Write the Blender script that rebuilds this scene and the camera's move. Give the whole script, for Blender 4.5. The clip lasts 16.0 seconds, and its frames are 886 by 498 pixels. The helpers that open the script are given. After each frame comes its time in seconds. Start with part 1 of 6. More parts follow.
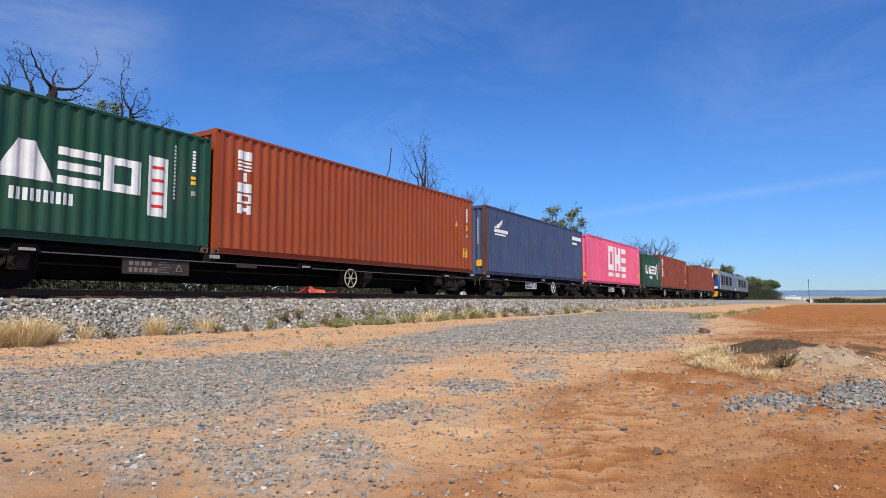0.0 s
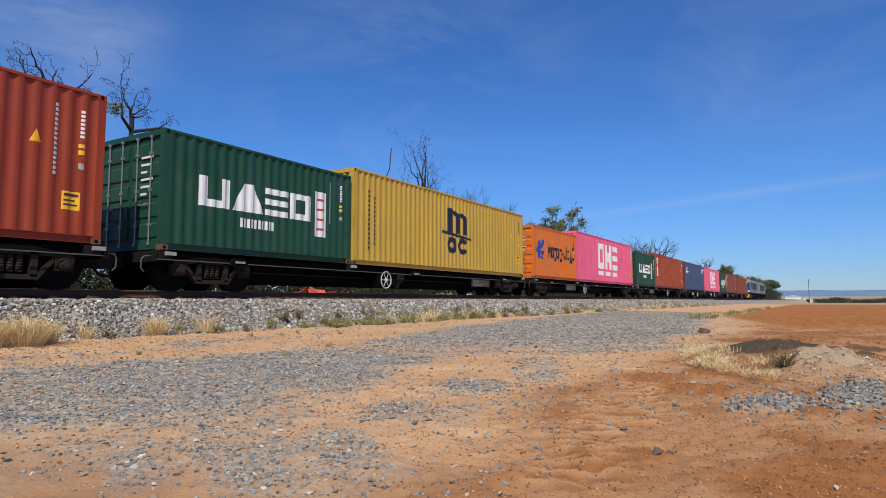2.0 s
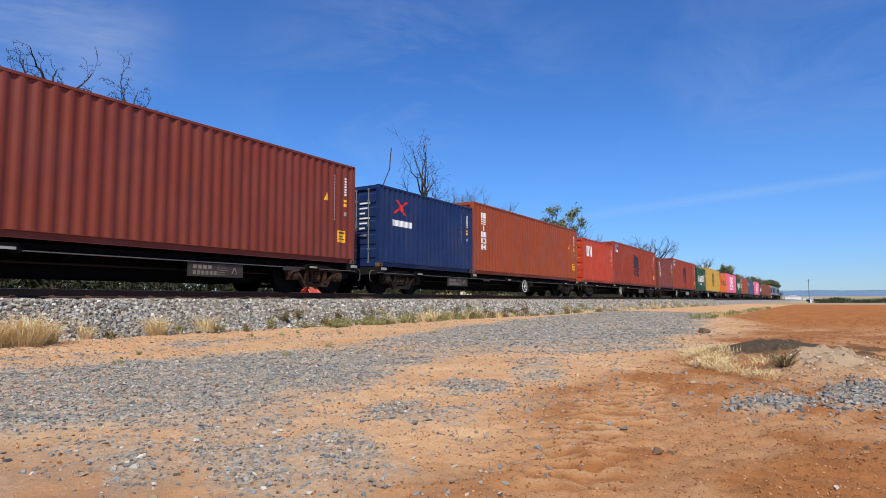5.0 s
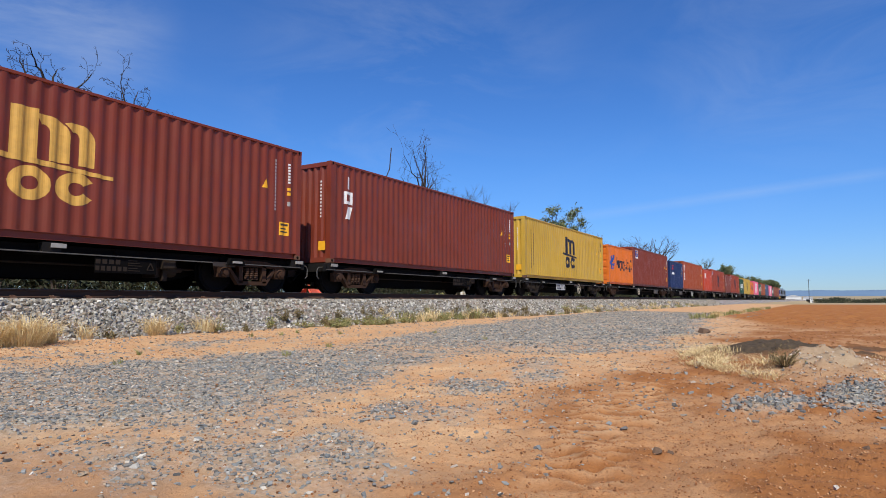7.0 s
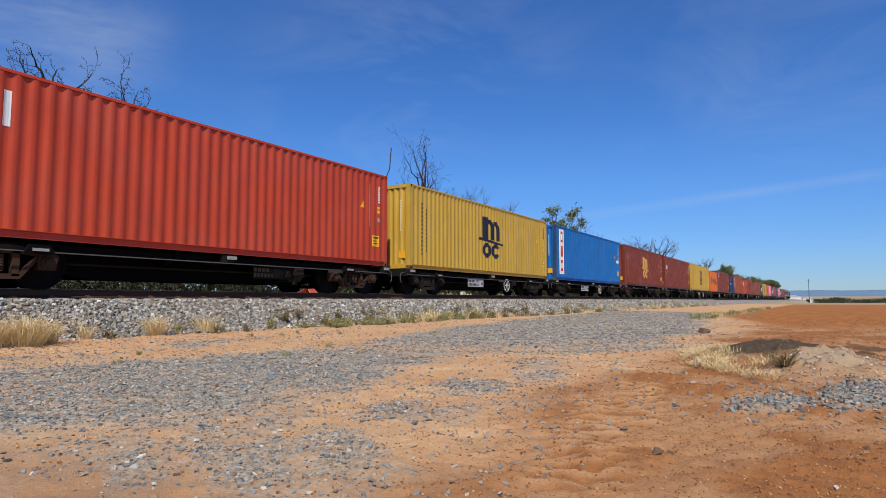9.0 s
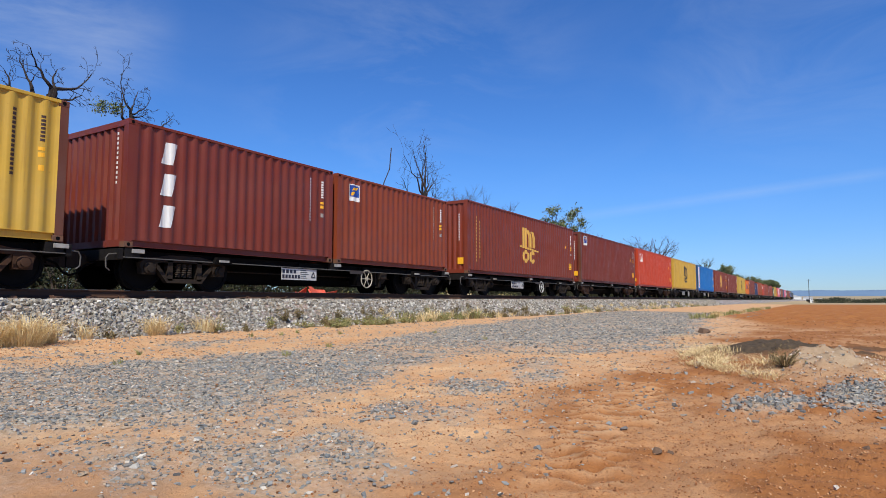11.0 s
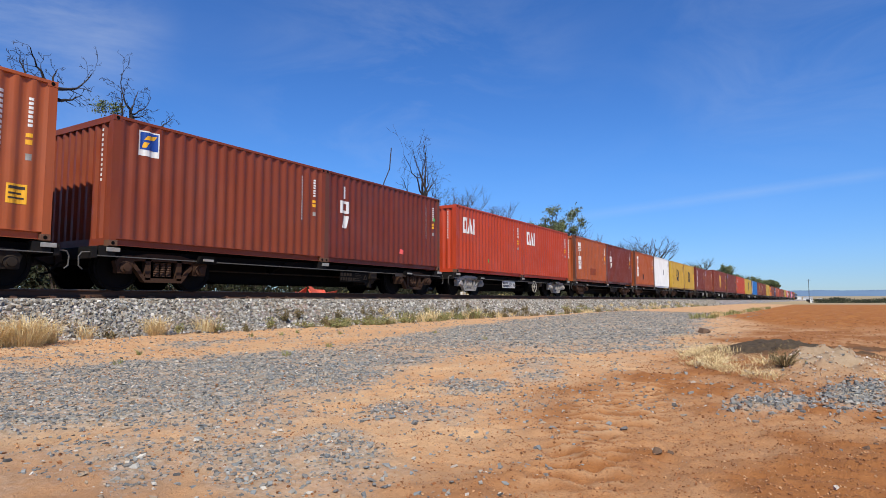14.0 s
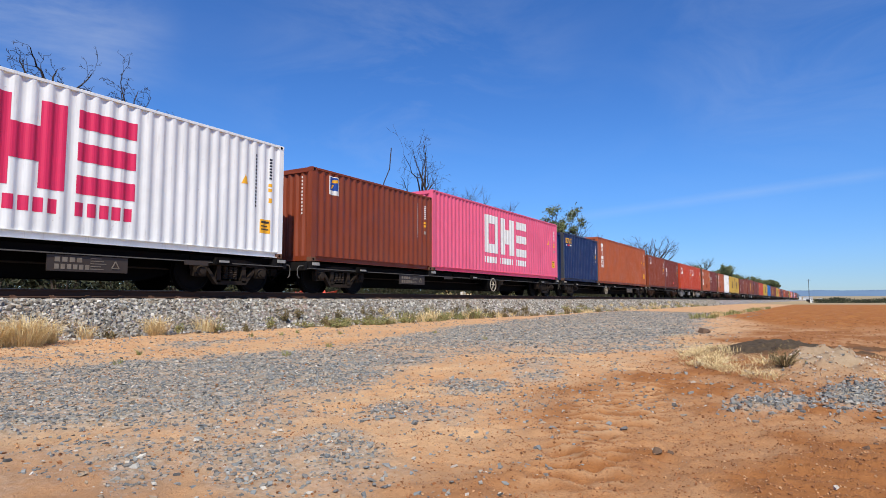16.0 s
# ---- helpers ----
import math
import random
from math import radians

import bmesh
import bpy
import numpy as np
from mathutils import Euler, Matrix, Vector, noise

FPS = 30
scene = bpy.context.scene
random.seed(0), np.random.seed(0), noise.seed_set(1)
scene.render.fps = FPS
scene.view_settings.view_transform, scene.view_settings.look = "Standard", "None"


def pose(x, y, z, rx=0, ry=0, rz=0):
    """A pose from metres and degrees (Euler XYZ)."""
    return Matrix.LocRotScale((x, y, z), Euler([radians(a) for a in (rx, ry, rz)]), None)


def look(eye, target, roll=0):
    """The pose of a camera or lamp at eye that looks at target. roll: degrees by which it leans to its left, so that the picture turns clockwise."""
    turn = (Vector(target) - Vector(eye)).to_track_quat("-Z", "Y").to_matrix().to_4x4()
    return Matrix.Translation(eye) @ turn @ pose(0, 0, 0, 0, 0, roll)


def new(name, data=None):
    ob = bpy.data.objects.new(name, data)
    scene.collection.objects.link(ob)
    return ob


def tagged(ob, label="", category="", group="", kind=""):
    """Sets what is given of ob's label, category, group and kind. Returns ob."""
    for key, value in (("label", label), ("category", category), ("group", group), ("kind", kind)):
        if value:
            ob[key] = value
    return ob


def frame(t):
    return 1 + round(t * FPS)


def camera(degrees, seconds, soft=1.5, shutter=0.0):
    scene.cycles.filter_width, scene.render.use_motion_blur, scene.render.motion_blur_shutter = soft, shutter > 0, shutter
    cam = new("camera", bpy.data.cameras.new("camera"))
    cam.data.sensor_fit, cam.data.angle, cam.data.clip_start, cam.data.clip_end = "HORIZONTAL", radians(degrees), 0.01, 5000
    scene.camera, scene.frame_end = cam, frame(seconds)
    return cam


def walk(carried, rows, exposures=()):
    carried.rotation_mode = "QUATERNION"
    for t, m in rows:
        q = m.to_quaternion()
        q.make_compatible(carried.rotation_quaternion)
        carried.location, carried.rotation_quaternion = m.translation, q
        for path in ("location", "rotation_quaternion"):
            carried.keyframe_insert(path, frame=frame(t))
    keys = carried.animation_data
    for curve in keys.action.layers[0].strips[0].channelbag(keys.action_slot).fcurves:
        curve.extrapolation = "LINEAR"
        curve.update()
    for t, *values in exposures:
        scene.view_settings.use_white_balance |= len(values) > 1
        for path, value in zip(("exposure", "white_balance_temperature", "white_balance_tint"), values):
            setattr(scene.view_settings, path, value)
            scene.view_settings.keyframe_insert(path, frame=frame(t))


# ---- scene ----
V = 22.063                     # train speed, m/s
SECONDS = 16.0
EYE = (0.0, 0.0, 0.66)
RAIL_TOP = 0.87
TRACK_Y = 12.823
DECK = 1.712                   # underside of the containers

cam = camera(71.63, SECONDS, soft=0.9)
HEAD = look(EYE, (0.850581 * 50, 0.519233 * 50, 0.66 + 0.083121 * 50), -0.06)
walk(cam, [(0.0, HEAD), (SECONDS, HEAD)], exposures=[(0.0, 0.09), (0.5, 0.04), (1.0, 0.07), (1.5, -0.11), (2.5, -0.11), (3.0, 0.02), (3.5, 0.14), (4.0, 0.17), (5.2, 0.05), (6.5, -0.01), (7.0, 0.04), (7.5, 0.14), (8.0, 0.09), (8.5, 0.07), (9.0, -0.11), (10.0, -0.05), (11.5, 0.13), (12.0, -0.04), (12.5, -0.16), (13.0, -0.11), (13.5, -0.01), (14.0, 0.07), (14.5, 0.04), (15.0, 0.09), (16.0, 0.09)])

# ---- world and sun ----
SUN_FROM = Vector((-1.44, -0.92, 2.1)).normalized()
elev = math.asin(SUN_FROM.z)
azim = math.atan2(SUN_FROM.x, SUN_FROM.y)
world = bpy.data.worlds.new("sky")
scene.world = world
world.use_nodes = True
wn, wl = world.node_tree.nodes, world.node_tree.links
wn.clear()
w_out = wn.new("ShaderNodeOutputWorld")
w_bg = wn.new("ShaderNodeBackground")
w_sky = wn.new("ShaderNodeTexSky")
w_sky.sky_type = "NISHITA"
w_sky.sun_disc = False
w_sky.sun_elevation = elev
w_sky.sun_rotation = azim
w_sky.altitude = 60
w_sky.air_density = 1.0
w_sky.dust_density = 0.0
w_sky.ozone_density = 1.0
w_bg.inputs["Strength"].default_value = 0.095
# thin cirrus
w_tc = wn.new("ShaderNodeTexCoord")
w_map = wn.new("ShaderNodeMapping")
w_map.inputs["Rotation"].default_value = (0.0, radians(-14), radians(-32))
w_map.inputs["Scale"].default_value = (1.2, 3.2, 7.5)
w_n1 = wn.new("ShaderNodeTexNoise")
w_n1.inputs["Scale"].default_value = 1.1
w_n1.inputs["Detail"].default_value = 7
w_n1.inputs["Roughness"].default_value = 0.62
w_n1.inputs["Distortion"].default_value = 0.8
w_rmp = wn.new("ShaderNodeValToRGB")
w_rmp.color_ramp.elements[0].position = 0.42
w_rmp.color_ramp.elements[0].color = (0, 0, 0, 1)
w_rmp.color_ramp.elements[1].position = 0.80
w_rmp.color_ramp.elements[1].color = (1, 1, 1, 1)


def w_math(kind, a, b):
    n = wn.new("ShaderNodeMath")
    n.operation = kind
    for i, val in enumerate((a, b)):
        if isinstance(val, (int, float)):
            n.inputs[i].default_value = val
        else:
            wl.new(val, n.inputs[i])
    return n.outputs[0]


def w_near(toward, c0, c1):
    """1 close to a direction of the sky, 0 away from it."""
    d = wn.new("ShaderNodeVectorMath")
    d.operation = "DOT_PRODUCT"
    d.inputs[1].default_value = toward
    wl.new(w_tc.outputs["Generated"], d.inputs[0])
    r = wn.new("ShaderNodeMapRange")
    r.interpolation_type = "SMOOTHSTEP"
    r.inputs["From Min"].default_value = c0
    r.inputs["From Max"].default_value = c1
    wl.new(d.outputs["Value"], r.inputs["Value"])
    return r.outputs["Result"], d.outputs["Value"]


w_mask = 0.03
for toward, wide, much in (((0.3524, 0.8644, 0.3587), 0.975, 0.34), ((0.7384, 0.5893, 0.3278), 0.975, 0.13), ((0.9334, -0.0033, 0.3589), 0.975, 0.12), ((0.8024, 0.4425, 0.4003), 0.98, 0.08)):
    w_mask = w_math("ADD", w_mask, w_math("MULTIPLY", w_near(toward, wide, 1.0)[0], much))
w_cloud = w_math("MULTIPLY", w_rmp.outputs["Color"], w_mask)
# one long thin streak
w_off = w_math("ABSOLUTE", w_near((0.1609, -0.0669, -0.9847), -1, 1)[1], 0.0)
w_line = w_math("MULTIPLY", w_math("MAXIMUM", w_math("SUBTRACT", 1.0, w_math("MULTIPLY", w_off, 95.0)), 0.0), w_near((0.9792, 0.1354, 0.1508), 0.955, 0.99)[0])
w_cloud = w_math("ADD", w_cloud, w_math("MULTIPLY", w_line, w_math("MULTIPLY", w_n1.outputs["Fac"], 0.2)))
w_mix = wn.new("ShaderNodeMixRGB")
w_mix.inputs["Color2"].default_value = (7.0, 7.6, 8.4, 1)
w_hsv = wn.new("ShaderNodeHueSaturation")
w_hsv.inputs["Saturation"].default_value = 1.15
wl.new(w_tc.outputs["Generated"], w_map.inputs["Vector"])
wl.new(w_map.outputs["Vector"], w_n1.inputs["Vector"])
wl.new(w_n1.outputs["Fac"], w_rmp.inputs["Fac"])
wl.new(w_cloud, w_mix.inputs["Fac"])
wl.new(w_sky.outputs["Color"], w_hsv.inputs["Color"])
w_tint = wn.new("ShaderNodeMixRGB")      # the film's deep blue
w_tint.blend_type = "MULTIPLY"
w_tint.inputs["Fac"].default_value = 1.0
w_deep = wn.new("ShaderNodeMixRGB")
w_deep.inputs["Color1"].default_value = (0.42, 0.62, 1.14, 1)
w_deep.inputs["Color2"].default_value = (0.52, 0.885, 1.44, 1)
wl.new(w_near((0, 0, 1), -0.05, 0.24)[0], w_deep.inputs["Fac"])
wl.new(w_deep.outputs["Color"], w_tint.inputs["Color2"])
wl.new(w_hsv.outputs["Color"], w_tint.inputs["Color1"])
wl.new(w_tint.outputs["Color"], w_mix.inputs["Color1"])
wl.new(w_mix.outputs["Color"], w_bg.inputs["Color"])
wl.new(w_bg.outputs["Background"], w_out.inputs["Surface"])

sun = new("sun", bpy.data.lights.new("sun", "SUN"))
sun.data.energy = 5.0
sun.data.angle = radians(0.53)
sun.data.color = (1.0, 0.94, 0.83)
sun.matrix_world = look(SUN_FROM * 100, (0, 0, 0))


# ---- materials ----
def lin(r, g, b, k=1.0):
    def f(c):
        c /= 255.0
        return (c / 12.92 if c <= 0.04045 else ((c + 0.055) / 1.055) ** 2.4) * k
    return (f(r), f(g), f(b), 1.0)


def base_mat(name, rough=0.6, metal=0.0, spec=0.4):
    m = bpy.data.materials.new(name)
    m.use_nodes = True
    nt = m.node_tree
    b = nt.nodes["Principled BSDF"]
    b.inputs["Roughness"].default_value = rough
    b.inputs["Metallic"].default_value = metal
    b.inputs["Specular IOR Level"].default_value = spec
    return m, nt, b


def tex_noise(nt, vec, scale, detail=4.0, rough=0.55, dist=0.0):
    n = nt.nodes.new("ShaderNodeTexNoise")
    n.inputs["Scale"].default_value = scale
    n.inputs["Detail"].default_value = detail
    n.inputs["Roughness"].default_value = rough
    n.inputs["Distortion"].default_value = dist
    if vec is not None:
        nt.links.new(vec, n.inputs["Vector"])
    return n.outputs["Fac"]


def ramp(nt, fac, p0, c0, p1, c1):
    r = nt.nodes.new("ShaderNodeValToRGB")
    e = r.color_ramp.elements
    e[0].position, e[0].color = p0, c0
    e[1].position, e[1].color = p1, c1
    nt.links.new(fac, r.inputs["Fac"])
    return r.outputs["Color"]


def mix(nt, fac, c1, c2, kind="MIX"):
    n = nt.nodes.new("ShaderNodeMixRGB")
    n.blend_type = kind
    for key, val in (("Fac", fac), ("Color1", c1), ("Color2", c2)):
        if isinstance(val, (int, float)):
            n.inputs[key].default_value = val
        elif isinstance(val, tuple):
            n.inputs[key].default_value = val
        else:
            nt.links.new(val, n.inputs[key])
    return n.outputs["Color"]


def coords(nt, scale=(1, 1, 1), per_object=True):
    tc = nt.nodes.new("ShaderNodeTexCoord")
    mp = nt.nodes.new("ShaderNodeMapping")
    mp.inputs["Scale"].default_value = scale
    nt.links.new(tc.outputs["Object"], mp.inputs["Vector"])
    if per_object:
        oi = nt.nodes.new("ShaderNodeObjectInfo")
        mul = nt.nodes.new("ShaderNodeMath")
        mul.operation = "MULTIPLY"
        mul.inputs[1].default_value = 37.0
        nt.links.new(oi.outputs["Random"], mul.inputs[0])
        nt.links.new(mul.outputs[0], mp.inputs["Location"])
    return mp.outputs["Vector"]


def bump(nt, b, height, strength, dist=0.01):
    n = nt.nodes.new("ShaderNodeBump")
    n.inputs["Strength"].default_value = strength
    n.inputs["Distance"].default_value = dist
    nt.links.new(height, n.inputs["Height"])
    nt.links.new(n.outputs["Normal"], b.inputs["Normal"])


WHITE4, BLACK4 = (1, 1, 1, 1), (0, 0, 0, 1)


def paint(name, rgb, wear=0.3, rust=0.3, rough=0.46):
    """Weathered container paint: faded patches, vertical runs, rust spots."""
    m, nt, b = base_mat(name, rough, 0.0, 0.4)
    c = lin(*rgb, 0.90)
    v = coords(nt)
    vs = coords(nt, (5.0, 5.0, 0.35))
    faded = tuple(min(1.0, x * 0.72 + 0.13 * (c[0] + c[1] + c[2]) / 3 + 0.035) for x in c[:3]) + (1.0,)
    dark = tuple(x * 0.62 for x in c[:3]) + (1.0,)
    col = mix(nt, ramp(nt, tex_noise(nt, v, 0.9, 5), 0.42, BLACK4, 0.75, (wear, wear, wear, 1)), c, faded)
    col = mix(nt, ramp(nt, tex_noise(nt, vs, 1.6, 5, 0.6), 0.5, BLACK4, 0.82, (wear * 1.1,) * 3 + (1,)), col, dark)
    spots = ramp(nt, tex_noise(nt, v, 7.0, 7, 0.66, 0.4), 0.66 - 0.05 * rust, BLACK4, 0.72, (rust * 1.6,) * 3 + (1,))
    col = mix(nt, spots, col, lin(92, 48, 28))
    runs = ramp(nt, tex_noise(nt, coords(nt, (14, 14, 0.6)), 1.0, 6, 0.7), 0.565, BLACK4, 0.74, (0.16 + rust * 1.1,) * 3 + (1,))
    col = mix(nt, runs, col, lin(104, 62, 40))
    scuff = ramp(nt, tex_noise(nt, coords(nt, (34, 34, 1.4)), 1.0, 5, 0.7, 0.3), 0.70, BLACK4, 0.76, (0.35,) * 3 + (1,))
    col = mix(nt, scuff, col, tuple(min(1.0, x * 0.6 + 0.22) for x in c[:3]) + (1.0,))
    grime = ramp(nt, tex_noise(nt, coords(nt, (0.8, 0.8, 0.5)), 1.0, 6, 0.65, 0.6), 0.40, BLACK4, 0.75, (0.38,) * 3 + (1,))
    col = mix(nt, grime, col, tuple(x * 0.5 for x in c[:3]) + (1.0,))
    nt.links.new(col, b.inputs["Base Color"])
    nt.links.new(ramp(nt, tex_noise(nt, v, 2.0, 4), 0.3, (rough - 0.12,) * 3 + (1,), 0.7, (rough + 0.2,) * 3 + (1,)), b.inputs["Roughness"])
    bump(nt, b, tex_noise(nt, v, 3.0, 6, 0.6), 0.25, 0.01)
    return m


def plain(name, rgb, rough=0.55, wear=0.25, scale=12.0, metal=0.0, spec=0.4, dirt=(70, 55, 42)):
    """A coat or raw surface with grime at two scales."""
    m, nt, b = base_mat(name, rough, metal, spec)
    v = coords(nt)
    c = lin(*rgb)
    col = mix(nt, ramp(nt, tex_noise(nt, v, scale, 6, 0.6), 0.4, BLACK4, 0.75, (wear,) * 3 + (1,)), c, lin(*dirt))
    col = mix(nt, ramp(nt, tex_noise(nt, v, scale * 0.12, 3), 0.35, BLACK4, 0.8, (wear,) * 3 + (1,)), col, tuple(x * 0.6 for x in c[:3]) + (1,))
    nt.links.new(col, b.inputs["Base Color"])
    bump(nt, b, tex_noise(nt, v, scale * 2, 5), 0.2, 0.008)
    return m


def island(name, colours, rough=0.9, fine=60.0, spread=0.25):
    """Stones, leaves or blades: every loose piece takes a colour of its own."""
    m, nt, b = base_mat(name, rough, 0.0, 0.25)
    g = nt.nodes.new("ShaderNodeNewGeometry")
    r = nt.nodes.new("ShaderNodeValToRGB")
    el = r.color_ramp.elements
    while len(el) < len(colours):
        el.new(0.5)
    for i, c in enumerate(colours):
        el[i].position = i / max(1, len(colours) - 1)
        el[i].color = lin(*c)
    nt.links.new(g.outputs["Random Per Island"], r.inputs["Fac"])
    f = tex_noise(nt, coords(nt, per_object=False), fine, 4)
    col = mix(nt, ramp(nt, f, 0.3, BLACK4, 0.75, (spread,) * 3 + (1,)), r.outputs["Color"], lin(60, 52, 46))
    nt.links.new(col, b.inputs["Base Color"])
    return m


def leafy(name, colours):
    m = island(name, colours, 0.7, 3.0, 0.2)
    b = m.node_tree.nodes["Principled BSDF"]
    b.inputs["Subsurface Weight"].default_value = 0.0
    return m


def pieces(name, colours, rough=0.9, fine=40.0):
    """As island(), for single stones that are objects of their own."""
    m, nt, b = base_mat(name, rough, 0.0, 0.25)
    oi = nt.nodes.new("ShaderNodeObjectInfo")
    r = nt.nodes.new("ShaderNodeValToRGB")
    el = r.color_ramp.elements
    while len(el) < len(colours):
        el.new(0.5)
    for i, c in enumerate(colours):
        el[i].position = i / max(1, len(colours) - 1)
        el[i].color = lin(*c)
    nt.links.new(oi.outputs["Random"], r.inputs["Fac"])
    f = tex_noise(nt, coords(nt), fine, 4)
    nt.links.new(mix(nt, ramp(nt, f, 0.3, BLACK4, 0.75, (0.3,) * 3 + (1,)), r.outputs["Color"], lin(70, 60, 52)), b.inputs["Base Color"])
    bump(nt, b, f, 0.3, 0.005)
    return m


STONE_GREYS = [(112, 116, 116), (146, 148, 144), (126, 130, 128), (162, 158, 148), (84, 84, 82), (134, 138, 136), (172, 152, 126), (116, 118, 116), (150, 150, 144), (98, 98, 96), (206, 200, 186), (160, 128, 98)]
BALLAST_GREYS = [(186, 183, 172), (134, 130, 120), (200, 196, 184), (152, 142, 126), (98, 94, 86), (176, 160, 138), (66, 62, 57), (222, 217, 205), (122, 118, 109), (162, 158, 148)]
M_GRAVEL = island("grey_gravel", STONE_GREYS)
M_STONE = pieces("grey_stone", STONE_GREYS)
M_CLOD = island("soil_crumbs", [(172, 118, 76), (148, 98, 62), (180, 128, 84), (196, 154, 112), (126, 84, 54), (160, 108, 68), (110, 74, 48)])
M_BALLAST = island("pale_ballast", BALLAST_GREYS)
# black grimy steel, taken darker still: underframe shade is in its colour
M_WAGON = plain("shade_black_wagon_steel", (8, 7, 7), 0.8, 0.3, 9.0, spec=0.1, dirt=(24, 20, 16))
M_EDGE = plain("pale_dusty_rod", (92, 90, 86), 0.6, 0.4, 8.0, spec=0.3, dirt=(70, 60, 50))
M_SILL = plain("grey_dusty_sill", (22, 20, 19), 0.7, 0.4, 8.0, spec=0.2, dirt=(46, 39, 32))
M_BOGIE = plain("grimy_bogie_steel", (46, 39, 33), 0.75, 0.45, 7.0, spec=0.15, dirt=(66, 52, 40))
M_BOGIE_RUST = plain("rusty_bogie_steel", (70, 50, 38), 0.75, 0.45, 7.0, spec=0.15, dirt=(70, 48, 32))
M_BOGIE_PALE = plain("dusty_white_bogie", (170, 164, 156), 0.7, 0.5, 6.0, dirt=(90, 80, 70))
# shade under the wagons is put into the wheel colour
M_WHEEL = plain("shade_black_wheel_steel", (8, 7, 7), 0.7, 0.3, 6.0, 0.0, 0.12, dirt=(26, 20, 17))
M_TREAD = plain("bright_tread", (150, 145, 140), 0.3, 0.2, 9.0, 0.9)
M_RAILSIDE = plain("rusty_rail", (78, 56, 44), 0.75, 0.4, 9.0, spec=0.2)
M_SLEEPER = plain("concrete_sleeper", (150, 138, 126), 0.85, 0.4, 8.0, dirt=(110, 84, 62))
M_CASTING = plain("worn_casting", (112, 78, 58), 0.65, 0.5, 14.0)
M_ROD = plain("galvanised_rod", (168, 166, 160), 0.4, 0.3, 20.0, 0.6)
M_WHITE = plain("white_marking", (226, 226, 222), 0.55, 0.18, 5.0, dirt=(150, 140, 128))
M_NAVY = plain("navy_marking", (24, 30, 46), 0.5, 0.15, 5.0)
M_FADED = plain("faded_dark_marking", (62, 42, 36), 0.6, 0.4, 9.0)
M_YELLOW = plain("yellow_marking", (240, 176, 40), 0.5, 0.15, 6.0)
M_GOLD = plain("pale_gold_marking", (214, 166, 78), 0.55, 0.25, 5.0)
M_RED = plain("red_marking", (206, 44, 36), 0.5, 0.15, 6.0)
M_MAGENTA = plain("magenta_marking", (214, 44, 90), 0.5, 0.1, 6.0)
M_EMBLUE = plain("blue_marking", (28, 70, 150), 0.5, 0.12, 6.0)
M_GREENTAG = plain("green_sticker", (70, 200, 90), 0.5, 0.1, 6.0)
M_PLACARD = plain("brown_black_placard", (58, 50, 44), 0.5, 0.3, 8.0)
M_DULLPRINT = plain("worn_pale_print", (128, 118, 104), 0.6, 0.5, 8.0)
M_PLACARD_W = plain("white_placard", (206, 204, 198), 0.5, 0.25, 8.0)
M_BARK = plain("grey_dead_bark", (58, 50, 46), 0.9, 0.5, 14.0, dirt=(34, 30, 27))
M_TWIG = plain("dry_twigs", (82, 71, 64), 0.9, 0.4, 14.0, dirt=(48, 42, 37))
M_LEAF = leafy("olive_leaves", [(88, 104, 62), (108, 122, 78), (126, 134, 92), (76, 92, 58), (136, 134, 98)])
M_BUSH = leafy("dark_scrub_leaves", [(34, 44, 28), (48, 56, 34), (62, 64, 42), (30, 36, 24)])
M_REFLECTOR = plain("dusty_reflector", (164, 161, 154), 0.5, 0.5, 9.0)
M_TANWHEEL = plain("pale_handwheel_paint", (184, 174, 156), 0.6, 0.3, 8.0)
M_STRAW = island("straw_grass", [(220, 198, 146), (204, 176, 124), (234, 216, 170), (186, 158, 108)], 0.85, 30, 0.15)
M_BROWNWEED = island("brown_green_weed", [(108, 104, 66), (134, 114, 80), (92, 82, 56), (150, 130, 92)], 0.85, 30, 0.15)
M_WEED = island("green_weed", [(132, 136, 80), (152, 150, 96), (112, 118, 66), (172, 158, 108), (140, 122, 82)], 0.8, 30, 0.15)


